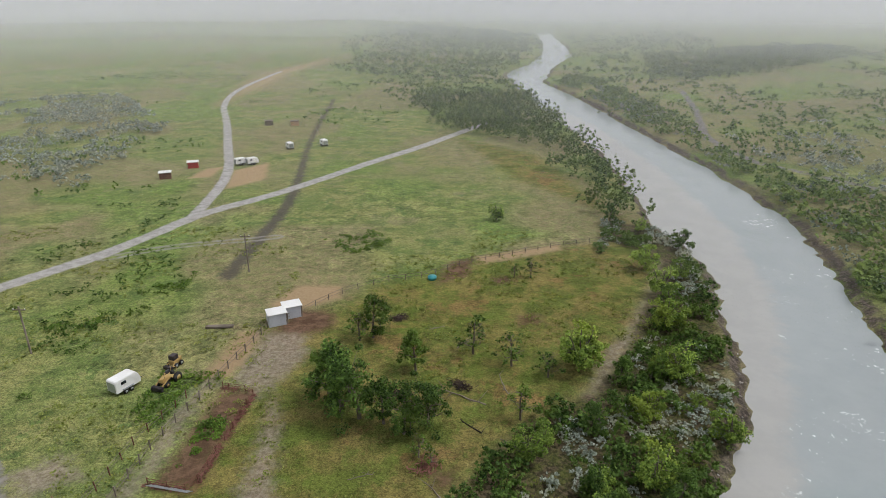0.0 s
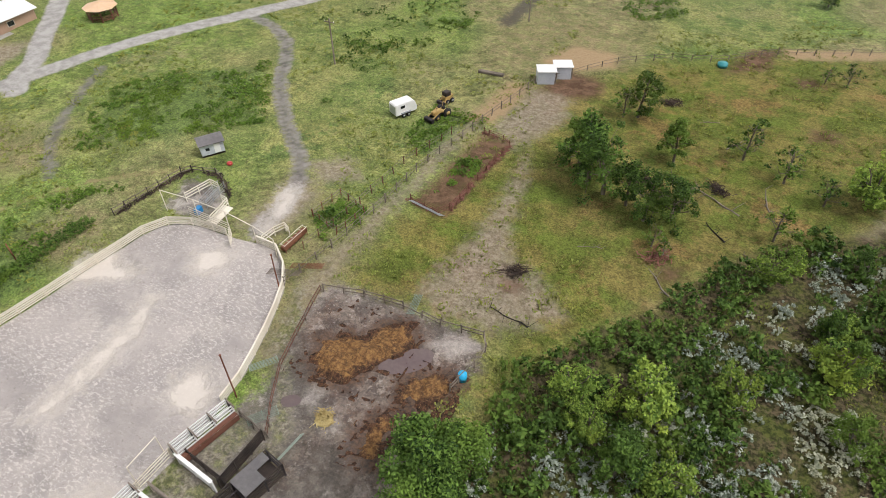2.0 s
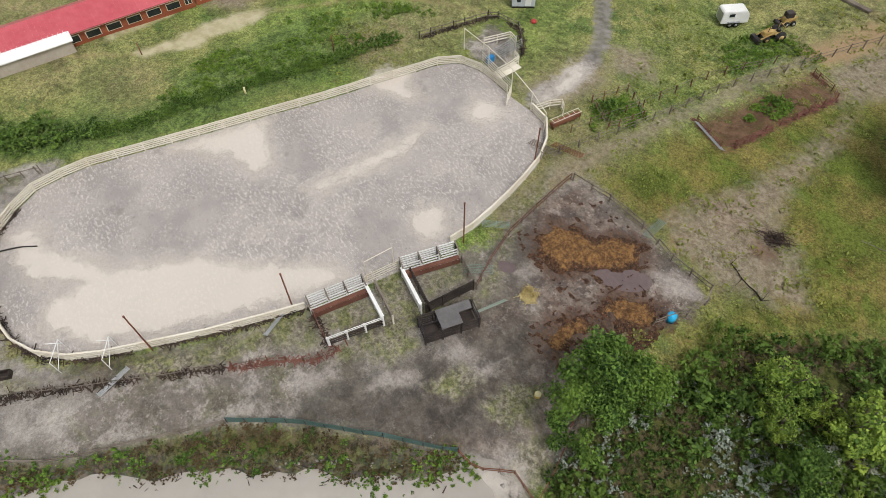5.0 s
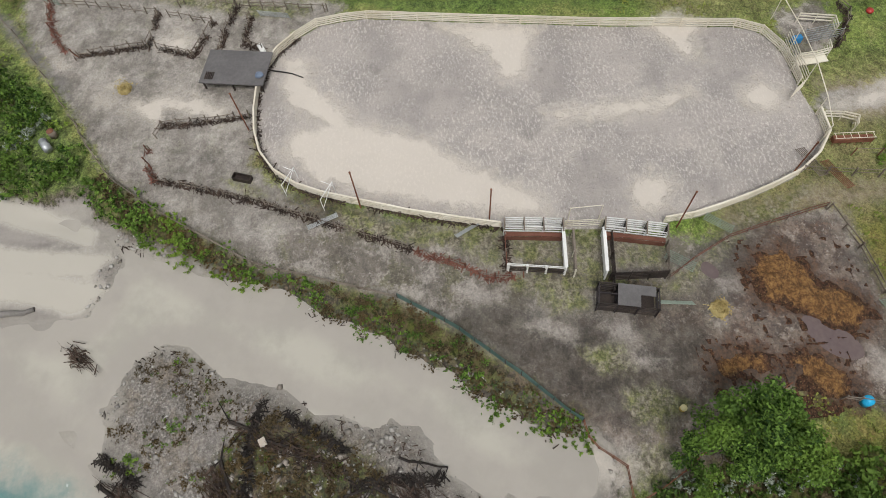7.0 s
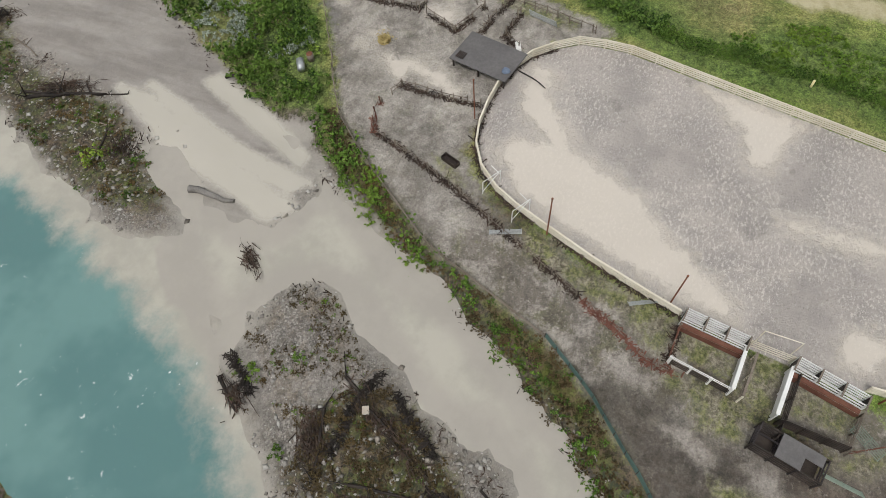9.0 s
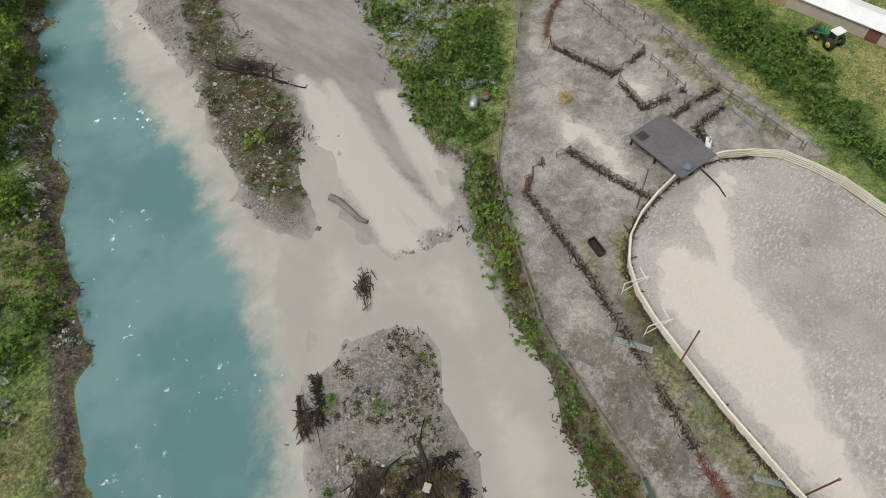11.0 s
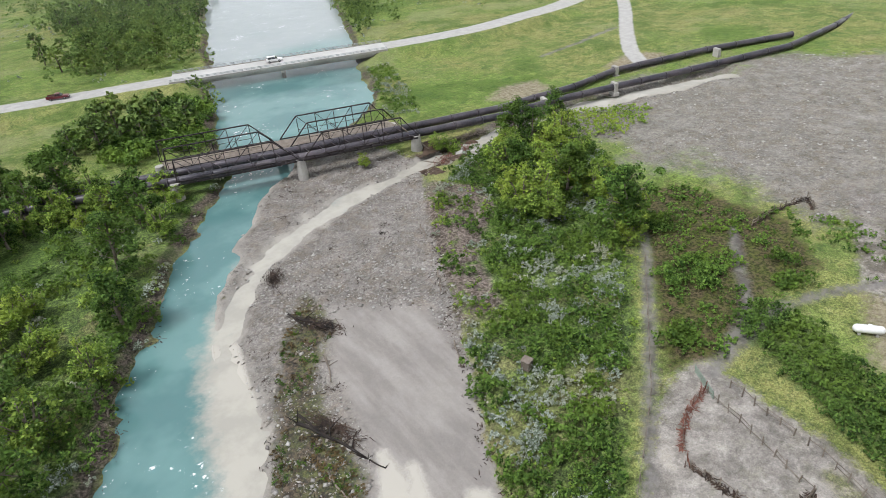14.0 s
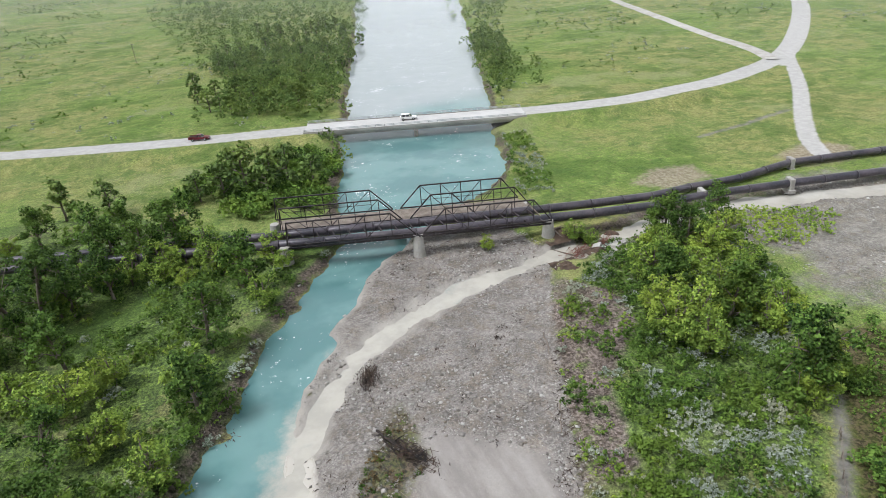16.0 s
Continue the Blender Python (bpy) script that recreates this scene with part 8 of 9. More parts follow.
for x, y, t in [(-25.6, 85.8, 25), (-23.9, 88.6, 25)]:
    sh = thing("horse_shelter", (x, y, ground_z(x, y)), "three-sided horse shelter with a white sloping roof", "shelter", "horse shelters", t)
    block("roof", (-1.5, -1.3, 2.0), (1.5, 1.3, 2.1), WHITE, sh, "white metal roof", 0.02)
    block("back_wall", (-1.4, -1.2, 0), (-1.3, 1.2, 2.0), PALEGREY, sh, "", 0.01)
    for s in (-1.2, 1.1):
        block("side_wall", (-1.3, s, 0), (1.2, s + 0.1, 2.0), PALEGREY, sh, "pale grey metal side", 0.01)
    for s in (-1.1, 1.1):
        stick("post", (1.35, s, 0), (1.35, s, 2.0), 0.12, GREYWOOD, sh, "box")


def horse_trailer(at, turn, label):
    c = thing("horse_trailer", at, label, "trailer", "trailers", turn)
    bm = bmesh.new()
    prof = [(-1.7, 0.5), (-1.7, 2.05), (-1.55, 2.2), (1.2, 2.2), (1.6, 1.9), (1.85, 1.2), (1.85, 0.5)]
    a = [[bm.verts.new((x, s * 0.92 * (0.9 if z > 2.1 else 1), z)) for x, z in prof] for s in (-1, 1)]
    bm.faces.new(a[0]), bm.faces.new(a[1][::-1])
    for i in range(len(prof)):
        j = (i + 1) % len(prof)
        bm.faces.new((a[0][i], a[1][i], a[1][j], a[0][j]))
    bmesh.ops.recalc_face_normals(bm, faces=bm.faces)
    bmesh.ops.bevel(bm, geom=list(bm.edges), offset=0.06, segments=2, affect="EDGES")
    me = bpy.data.meshes.new("body")
    bm.to_mesh(me)
    bm.free()
    me.materials.append(WHITE)
    new("body", me).parent = c
    for s in (-1, 1):
        block("window", (-0.9, s * 0.93 - 0.02, 1.45), (-0.2, s * 0.93 + 0.02, 1.85), GLASS, c, "", 0.01)
        block("mudguard", (-0.9, s * 1.02 - 0.14, 0.72), (0.7, s * 1.02 + 0.14, 0.8), GALV, c, "", 0.02)
        for x in (-0.5, 0.3):
            wheel(c, (x, s * 1.0, 0.34), 0.34, 0.2)
    stick("drawbar", (1.8, 0, 0.5), (3.0, 0, 0.45), 0.1, DARKSTEEL, c)
    block("door_seam", (-1.73, -0.75, 0.6), (-1.69, 0.75, 1.9), GALV, c, "", 0.01)
    return c


horse_trailer((-40.9, 68, ground_z(-41, 68)), 62, "white horse trailer parked on the meadow")
horse_trailer((-62.0, 187, ground_z(-62, 187)), 40, "long white trailer parked beside the road")
horse_trailer((-58.6, 187.5, ground_z(-58, 187)), 40, "long white trailer parked beside the road")
horse_trailer((-51.7, 208, ground_z(-52, 208)), 120, "small white trailer far out on the meadow")
horse_trailer((-41, 212.5, ground_z(-41, 212)), 120, "small white trailer far out on the meadow")
for x, y, mat, lab in [(-78, 170.3, WHITE, "small far shed with a white roof"), (-75.2, 183.5, REDPAINT, "small far red shed"), (-59.3, 249.5, TAN, "small far brown shed"), (-69.6, 249.5, GREYWOOD, "small far dark shed")]:
    h = thing("field_shed", (x, y, ground_z(x, y)), lab, "shed", "far sheds", 20)
    block("wall", (-1.5, -1.2, 0), (1.5, 1.2, 1.8), mat if mat is not WHITE else REDWOOD, h)
    block("roof", (-1.7, -1.4, 1.8), (1.7, 1.4, 1.95), WHITE if mat in (WHITE, REDPAINT) else GREYWOOD, h)


def tractor(at, turn, paint, rim, label, loader=True, cab=True):
    c = thing("tractor", at, label, "tractor", "farm machines", turn)
    block("hood", (0.1, -0.36, 0.75), (1.65, 0.36, 1.3), paint, c, "", 0.08)
    block("chassis", (-0.9, -0.3, 0.5), (1.6, 0.3, 0.8), DARKSTEEL, c, "", 0.03)
    block("seat_deck", (-0.9, -0.55, 0.8), (0.1, 0.55, 1.0), paint, c, "", 0.05)
    if cab:
        block("cab_glass", (-0.85, -0.6, 1.0), (0.05, 0.6, 1.95), GLASS, c, "", 0.05)
        block("cab_roof", (-0.95, -0.68, 1.95), (0.15, 0.68, 2.1), WHITE, c, "pale cab roof", 0.06)
        for a in (-0.85, 0.05):
            for b in (-0.6, 0.6):
                stick("cab_pillar", (a, b, 1.0), (a, b, 1.97), 0.07, paint, c, "box")
    else:
        block("seat", (-0.7, -0.25, 1.0), (-0.3, 0.25, 1.4), RUBBER, c, "", 0.05)
        stick("roll_bar", (-0.8, -0.5, 1.0), (-0.8, -0.5, 1.9), 0.08, paint, c)
        stick("roll_bar", (-0.8, 0.5, 1.0), (-0.8, 0.5, 1.9), 0.08, paint, c)
        stick("roll_bar", (-0.8, -0.5, 1.9), (-0.8, 0.5, 1.9), 0.08, paint, c)
    for s in (-1, 1):
        wheel(c, (-0.55, s * 0.75, 0.68), 0.68, 0.4, "y", rim)
        wheel(c, (1.2, s * 0.62, 0.42), 0.42, 0.28, "y", rim)
        if loader:
            stick("loader_arm", (0.2, s * 0.52, 1.35), (2.1, s * 0.52, 0.55), 0.13, paint, c, "box")
    if loader:
        block("bucket", (2.0, -0.85, 0.1), (2.6, 0.85, 0.65), DARKSTEEL, c, "dark steel loader bucket", 0.06)
    stick("exhaust", (1.1, 0.2, 1.3), (1.1, 0.2, 2.0), 0.07, DARKSTEEL, c)
    return c


tractor((-79.4, -17.6, ground_z(-79, -18)), 250, GREENPAINT, YELLOW, "green farm tractor with yellow wheels and front loader")
tractor((-35.6, 69.6, ground_z(-35, 70)), 250, OCHRE, OCHRE, "old dull yellow tractor loader on the meadow", True, False)
tractor((-86.9, -24.0, ground_z(-87, -24)), 165, GREENPAINT, YELLOW, "green farm machine behind the long shed", False, False)
sk = thing("skid_steer", (-36.6, 73.6, ground_z(-36, 73)), "small dark and yellow skid steer loader", "loader", "farm machines", 250)
block("body", (-0.9, -0.45, 0.4), (0.7, 0.45, 1.1), OCHRE, sk, "", 0.06)
block("cage", (-0.4, -0.45, 1.1), (0.6, 0.45, 1.75), DARKSTEEL, sk, "", 0.05)
block("bucket", (1.0, -0.7, 0.1), (1.5, 0.7, 0.55), DARKSTEEL, sk, "", 0.05)
for s in (-1, 1):
    stick("arm", (-0.8, s * 0.5, 1.2), (1.1, s * 0.5, 0.4), 0.12, OCHRE, sk, "box")
    for x in (-0.5, 0.45):
        wheel(sk, (x, s * 0.62, 0.36), 0.36, 0.24)
rk = thing("hay_rake", (-84.9, -20.2, ground_z(-85, -20)), "red farm implement behind the long shed", "implement", "farm machines", 70)
block("frame", (-0.9, -0.1, 0.6), (0.9, 0.1, 0.75), REDPAINT, rk)
for i in range(4):
    disc("rake_wheel", (-0.75 + 0.5 * i, 0.1, 0.5), 0.42, 0.06, "y", REDPAINT, rk)
for x, y, t in [(-90.3, -39.8, 128), (-105.4, 8.4, 152)]:
    pr = thing("propane_tank", (x, y, ground_z(x, y)), "white propane tank on concrete feet in the yard", "tank", "propane tanks", t)
    bm = bmesh.new()
    bmesh.ops.create_uvsphere(bm, u_segments=20, v_segments=12, radius=0.5)
    for v in bm.verts:
        v.co = Vector((v.co.x + (1.15 if v.co.x > 0.01 else -1.15 if v.co.x < -0.01 else 0), v.co.y, v.co.z + 0.75))
    me = bpy.data.meshes.new("shell")
    bm.to_mesh(me)
    bm.free()
    for p in me.polygons:
        p.use_smooth = True
    me.materials.append(WHITE)
    new("shell", me).parent = pr
    block("dome", (-0.2, -0.2, 1.2), (0.2, 0.2, 1.4), WHITE, pr, "", 0.05)
    for s in (-0.9, 0.9):
        block("foot", (s - 0.15, -0.4, 0), (s + 0.15, 0.4, 0.35), CONCRETE, pr)
gz = thing("gazebo", (-107.1, 73.5, ground_z(-107, 73)), "open octagonal wooden gazebo with a tan roof", "gazebo")
bm = bmesh.new()
bmesh.ops.create_cone(bm, segments=8, radius1=3.1, radius2=0.15, depth=0.7, cap_ends=True, matrix=Matrix.Translation((-107.1, 73.5, 2.55 + gz.location.z)))
part("roof", bm, TAN, gz, "tan octagonal roof")
for i in range(8):
    a = i * math.pi / 4
    stick("post", (2.5 * math.cos(a), 2.5 * math.sin(a), 0), (2.5 * math.cos(a), 2.5 * math.sin(a), 2.25), 0.16, REDWOOD, gz, "box")
    b = a + math.pi / 4
    for z in (0.35, 0.65, 0.95):
        stick("rail", (2.5 * math.cos(a), 2.5 * math.sin(a), z), (2.5 * math.cos(b), 2.5 * math.sin(b), z), 0.1, REDWOOD, gz, "box")
for x, y, h in [(-35.7, 105.4, 7.5), (-58.4, 76.7, 7.5), (-97.3, -36.6, 7.5), (-8, -385, 9), (-101, 22, 7.5)]:
    up = thing("utility_pole", (x, y, ground_z(x, y)), "tall brown wooden utility pole with crossarm", "pole", "utility poles")
    stick("pole", (0, 0, -0.5), (0, 0, h), 0.28, GREYWOOD, up, "log")
    stick("crossarm", (-0.9, 0, h - 0.5), (0.9, 0, h - 0.5), 0.13, GREYWOOD, up, "box")
    for s in (-0.8, 0, 0.8):
        disc("insulator", (s, 0, h - 0.36), 0.06, 0.15, "z", WHITE, up)
pile = thing("log_stack", (-34, 84.4, ground_z(-34, 84)), "stack of grey fence posts in the grass", "logs", "", 4)
for i in range(7):
    stick("log", (-2.1 + 0.1 * (i % 2), -0.5 + 0.25 * (i % 4), 0.13 + 0.2 * (i // 4)), (2.0, -0.5 + 0.25 * (i % 4), 0.13 + 0.2 * (i // 4)), 0.22, GREYWOOD, pile, "log")
tq = thing("stock_tank", (-1.8, 102.2, ground_z(-2, 102)), "turquoise round stock tank by the field fence", "tank")
TURQ = plain("turquoise_plastic", (0.03, 0.24, 0.26), (0.05, 0.32, 0.34), 1.0, 0.4, 0, 0.05)
disc("shell", (0, 0, 0.35), 0.8, 0.7, "z", TURQ, tq)
# ---------------------------------------------------------------- driftwood, stones, tufts
def driftwood(name, at, turn, length, r, label, branches=6, seed=1, group="driftwood", wood=None):
    rng = np.random.default_rng(seed)
    bm = bmesh.new()
    pts = [Vector((length * (i / 5 - 0.5), rng.normal() * 0.1, r * 0.8 + rng.normal() * 0.05)) for i in range(6)]
    limb(bm, pts, r, r * 0.55, 8)
    twigs_ = []
    for k in range(branches):
        p = pts[int(rng.integers(0, 6))]
        d = Vector((rng.normal(), rng.normal(), abs(rng.normal()) * 0.5)).normalized()
        l = length * (0.12 + 0.2 * rng.random())
        twigs_.append([p, p + d * l * 0.5 + Vector((0, 0, 0.06)), p + d * l])
    ob = part(name, bm, wood or DARKWOOD, None)
    ob.matrix_basis = Matrix.Translation(at) @ Matrix.Rotation(radians(turn), 4, "Z")
    for t in twigs_:
        bm = bmesh.new()
        limb(bm, t, r * 0.45, r * 0.15, 5)
        part("branch", bm, wood or DARKWOOD, ob, "", ob.matrix_basis.copy())
    return tagged(ob, label, "driftwood", group)


def brush_pile(at, rx, ry, turn, label, seed, count=420, material=None):
    rng = np.random.default_rng(seed)
    c = np.array([(0.0, 0.0, 0.0)])
    q = twigs(rng, c, 1.0, 0.22, 0.6, count)
    mid = q.mean(1, keepdims=True)
    q = (q - mid) * np.array([1.5, 0.5, 0.9]) + mid * np.array([rx * 0.55, ry * 0.55, 1.3])
    ob = new("driftwood_pile", quad_mesh("driftwood_pile", q, material or TWIG))
    ob.matrix_basis = Matrix.Translation(at) @ Matrix.Rotation(radians(turn), 4, "Z")
    return tagged(ob, label, "driftwood", "", "stuff")


for i, (x, y, l, r, t, lab) in enumerate([
    (-44.4, -48.0, 3.8, 0.24, 122, "dark waterlogged log at the bank"), (-35, -66, 9.5, 0.3, 112, "long dark driftwood trunk across the bar"), (-34.6, -68, 7, 0.22, 106, "long dark driftwood trunk across the bar"),
    (-37, -61, 3.6, 0.16, 118, "thin dark driftwood branch on the silt"), (-42, -85, 6.0, 0.28, 118, "dark driftwood trunk on the gravel"), (-40.5, -87, 4.5, 0.2, 100, "dark driftwood trunk on the gravel"),
    (-39.6, -76, 4.6, 0.18, 75, "grey driftwood branch on the bar"), (-33, -60, 4, 0.15, 95, "grey driftwood branch on the bar"), (-30.5, -57.5, 4, 0.16, 30, "dark driftwood branch beside the bush"),
    (-12.3, -30, 3.6, 0.25, 55, "dark stump stranded on the gravel point"), (-15.5, -17.5, 8, 0.22, 62, "long dark driftwood trunk on the island"), (-11.5, -20.5, 6, 0.24, 20, "dark driftwood trunk on the island"), (-10.4, -13.2, 7.5, 0.2, 100, "long dark driftwood trunk on the island"),
    (-18.5, -19, 3, 0.1, 140, "thin branch on the gravel island"), (-9.5, -6.6, 6, 0.22, 55, "dark driftwood trunk near the channel"), (-12.6, -5.2, 4, 0.16, 75, "dark driftwood trunk near the channel"), (-13.8, -0.6, 1.2, 0.14, 30, "dark snag at the water's edge"),
    (-12.7, 38.6, 4.4, 0.1, 170, "dark fallen branch on the trampled pasture"), (-8.5, 52, 2.6, 0.08, 20, "fallen grey branch on the pasture"), (3.5, 60.4, 3.6, 0.12, 130, "fallen dark trunk under the trees"), (3, 79.5, 3.2, 0.12, 60, "fallen grey trunk on the pasture"), (-0.8, 84.3, 2.6, 0.1, 20, "fallen grey branch on the pasture"), (8, 57, 3, 0.1, 140, "fallen grey branch on the pasture"), (-0.6, 49.8, 4.4, 0.1, 130, "fallen grey trunk under the trees"), (3, 66, 6, 0.16, 150, "fallen grey trunk on the pasture"), (8, 69, 4.5, 0.13, 100, "fallen grey branch on the pasture"),
    (-26, -104, 4.0, 0.16, 40, "bare branch leaning over the river"), (-16.5, -86, 4.5, 0.18, 60, "bare branch leaning over the river"), (-79.5, -112, 3, 0.12, 50, "reddish root stranded beside the creek"), (-84, -114, 9, 0.18, 118, "broken pale trunk leaning on the bank"),
    (-53, -68, 5, 0.14, 65, "grey driftwood on the bank edge"), (-60, -82, 5, 0.14, 60, "grey driftwood on the bank edge"), (-66, -95, 5, 0.14, 70, "grey driftwood on the bank edge")]):
    driftwood("driftwood", (x, y, ground_z(x, y)), t, l, r * 0.75, lab, 7, 100 + i, "driftwood", BLACKWOOD if "dark" in lab else GREYWOOD)
for i, (x, y, rx, ry, t, lab) in enumerate([
    (-24.4, -35.0, 1.6, 0.7, 50, "dark uprooted stump lying in the shallow water"), (-31, -55.5, 2.4, 2.0, 20, "heap of dark driftwood sticks on the bar"), (-42.4, -84, 3.2, 1.2, 118, "heap of dark driftwood on the gravel"), (-36, -67, 3.4, 1.0, 112, "heap of dark driftwood on the bar"),
    (-14.5, -15.6, 4.5, 1.0, 62, "tangled dark driftwood line on the island"), (-11.6, -21.3, 2.2, 1.0, 30, "tangled dark driftwood on the island"), (-9.0, -13.6, 3.2, 0.8, 100, "tangled dark driftwood on the island"), (-9.2, -5.4, 3.0, 1.4, 60, "tangled dark driftwood near the channel"),
    (-12.4, -29.4, 1.6, 1.0, 55, "tangled dark driftwood on the gravel point"), (-85, -115.5, 3.0, 1.6, 20, "reddish flood debris under the bridge end"), (-90, -116, 2.6, 1.2, 30, "reddish flood debris under the bridge end"), (-42, -99, 2.0, 1.0, 70, "scattered dark debris on the gravel"), (-14.4, 44.8, 0.9, 0.8, 30, "clump of dark dead brush on the pasture"), (-6.7, 87.3, 1.3, 1.0, 40, "heap of grey dead brush on the pasture"), (-1.4, 53.4, 1.6, 1.0, 60, "reddish root pile under the white trunk"), (2.5, 68.5, 1.2, 0.7, 140, "scattered dead branches under the trees"), (-5.8, 66.5, 1.5, 0.8, 10, "scattered dead branches under the trees")]):
    z = max(ground_z(x, y), -1.15)
    brush_pile((x, y, z), rx, ry, t, lab, 300 + i, 90 if i in (0, 8) else 130 if y > 0 else 260, TWIG_RED if "reddish" in lab else TWIG)
SILTED = plain("silted_wood", (0.13, 0.12, 0.11), (0.23, 0.215, 0.20), 1.5, 0.6, 0, 0.3)
log = driftwood("silt_log", (-29.3, -42.6, -1.25), 94, 5.4, 0.42, "grey silt-covered log in the milky shallows", 0, 77, "driftwood", SILTED)
black = thing("feed_trough", (-41.0, -21.0, ground_z(-41, -21)), "dark wooden feed trough beside the arena fence", "trough", "", 70)
block("base", (-0.95, -0.35, 0.0), (0.95, 0.35, 0.12), DARKWOOD, black, "", 0.02)
for yy in (-0.35, 0.29):
    block("side", (-0.95, yy, 0.12), (0.95, yy + 0.06, 0.6), DARKWOOD, black, "", 0.01)
for xx in (-0.95, 0.89):
    block("end", (xx, -0.29, 0.12), (xx + 0.06, 0.29, 0.6), DARKWOOD, black, "", 0.01)
CLODS = [[(-83.8, -124.7), (-87.4, -124.2), (-88.2, -121.2), (-86.5, -119.6), (-83.5, -119.6), (-81.8, -121.5)], [(-92.7, -120.8), (-94.8, -120.4), (-95.7, -118.6), (-94.5, -117.6), (-92.5, -118.4)], [(-86.3, -113.9), (-88.7, -114), (-89.6, -112.9), (-88.3, -112.1), (-85.8, -112.1)], [(-78.4, -112.4), (-80, -112.4), (-81.1, -109.2), (-79.7, -108.4), (-78, -109.3)]]
EARTH = plain("dark_cut_earth", (0.04, 0.026, 0.018), (0.12, 0.08, 0.055), 2.5, 0.9, 0, 0.9)
for i, pts in enumerate(CLODS):
    cx, cy = sum(p[0] for p in pts) / len(pts), sum(p[1] for p in pts) / len(pts)
    ob = heap("earth_bank", pts, 0.9, EARTH, "dark brown earth bank cut by the flood", 60 + 3 * i)
    ob.location.z = ground_z(cx, cy) - 0.1
    tagged(ob, "dark brown earth bank cut by the flood", "earth bank", "cut banks")

# stones strewn on the gravel, one joined mesh
def stones(name, places, size, label, seed):
    rng = np.random.default_rng(seed)
    base = np.array([(1, 0, 0), (0, 1, 0), (-1, 0, 0), (0, -1, 0), (0, 0, 0.8), (0, 0, -0.8)], float)
    faces = np.array([(0, 1, 4), (1, 2, 4), (2, 3, 4), (3, 0, 4), (1, 0, 5), (2, 1, 5), (3, 2, 5), (0, 3, 5)])
    n = len(places)
    z = terrain(places[:, 0], places[:, 1])
    s = size * (0.35 + rng.random((n, 1, 3)) * np.array([1, 1, 0.5])) * (0.5 + 1.6 * rng.random((n, 1, 1)) ** 4)
    a = rng.random(n) * 6.283
    co = base[None] * s * (0.8 + 0.4 * rng.random((n, 6, 1)))
    x = co[..., 0] * np.cos(a)[:, None] - co[..., 1] * np.sin(a)[:, None]
    y = co[..., 0] * np.sin(a)[:, None] + co[..., 1] * np.cos(a)[:, None]
    co = np.stack([x + places[:, :1], y + places[:, 1:], co[..., 2] + z[:, None] + 0.02], -1).reshape(-1, 3)
    fc = (faces[None] + 6 * np.arange(n)[:, None, None]).reshape(-1, 3)
    me = bpy.data.meshes.new(name)
    me.vertices.add(len(co))
    me.vertices.foreach_set("co", co.ravel())
    me.loops.add(fc.size)
    me.loops.foreach_set("vertex_index", fc.ravel())
    me.polygons.add(len(fc))
    me.polygons.foreach_set("loop_start", np.arange(len(fc)) * 3)
    me.update(calc_edges=True)
    me.materials.append(STONES)
    return tagged(new(name, me), label, "stones", "", "stuff")


def stone_material():
    n = Nodes("strewn_stones")
    isl = n.add("ShaderNodeNewGeometry").outputs["Random Per Island"]
    col = n.mix(isl, (0.13, 0.115, 0.10), (0.46, 0.44, 0.41))
    col = n.mix(n.step(n.noise(0.4, 3), 0.5, 0.7), col, n.mix(0.5, col, (0.22, 0.17, 0.12)))
    n.bump(n.noise(9, 4), 0.3, 0.03)
    return n.done(col, 0.75, 0, 0.4)


STONES = stone_material()
dry = lambda x, y: (water_depth(x, y) < -0.2)
p = scatter(rng0, 60000, lambda x, y: (area(x, y, BAR) > -1) & dry(x, y) & (area(x, y, FLATS) < 0), (-80, 2, -138, 8))
k = grid_noise(p[:, 0], p[:, 1], 11, 21) * 0.7 + grid_noise(p[:, 0], p[:, 1], 3, 22) * 0.3
stones("gravel_stones", p[k > 0.47], 0.17, "grey river stones strewn over the gravel bars", 5)
p = scatter(rng0, 9000, lambda x, y: (area(x, y, FAN) > 0) & dry(x, y), (-210, -92, -122, -50))
stones("fan_stones", p[grid_noise(p[:, 0], p[:, 1], 14, 23) > 0.4], 0.2, "grey stones strewn over the silt fan", 6)
p = scatter(rng0, 9000, lambda x, y: (np.abs(water_depth(x, y) + 0.9) < 0.9) & (np.hypot(x + 35, y + 35) > 9), (-60, 50, -140, 130))
stones("bank_stones", p, 0.18, "grey stones along the river banks", 7)

# sticks and rubbish left by the flood
p = scatter(rng0, 1500, lambda x, y: (area(x, y, BAR) > 0) & dry(x, y) & (area(x, y, FLATS) < 0) & (grid_noise(x, y, 9, 41) > 0.42), (-80, 0, -136, 6))
edge = np.array(along([(-78, -106), (-65, -91), (-56, -72), (-50, -61), (-44.5, -50), (-41.5, -42.5)], 0.7) + along([(-31, -23), (-30, -21), (-25, -11), (-19, -2), (-14, 6)], 0.6) + along([(-34, -116), (-25.8, -99.6), (-18, -85), (-13.2, -74), (-10.2, -64.6), (-5.8, -55), (-2.2, -47)], 0.5))
c = np.concatenate([p, edge + np.random.default_rng(9).normal(size=edge.shape) * 0.5])
c = np.concatenate([c, terrain(c[:, 0], c[:, 1])[:, None]], 1)
ob = new("flood_litter", quad_mesh("flood_litter", twigs(np.random.default_rng(12), c, 0.4, 0.06, 0.22, 6), TWIG))
tagged(ob, "dark sticks and flood litter strewn over gravel and banks", "litter", "", "stuff")

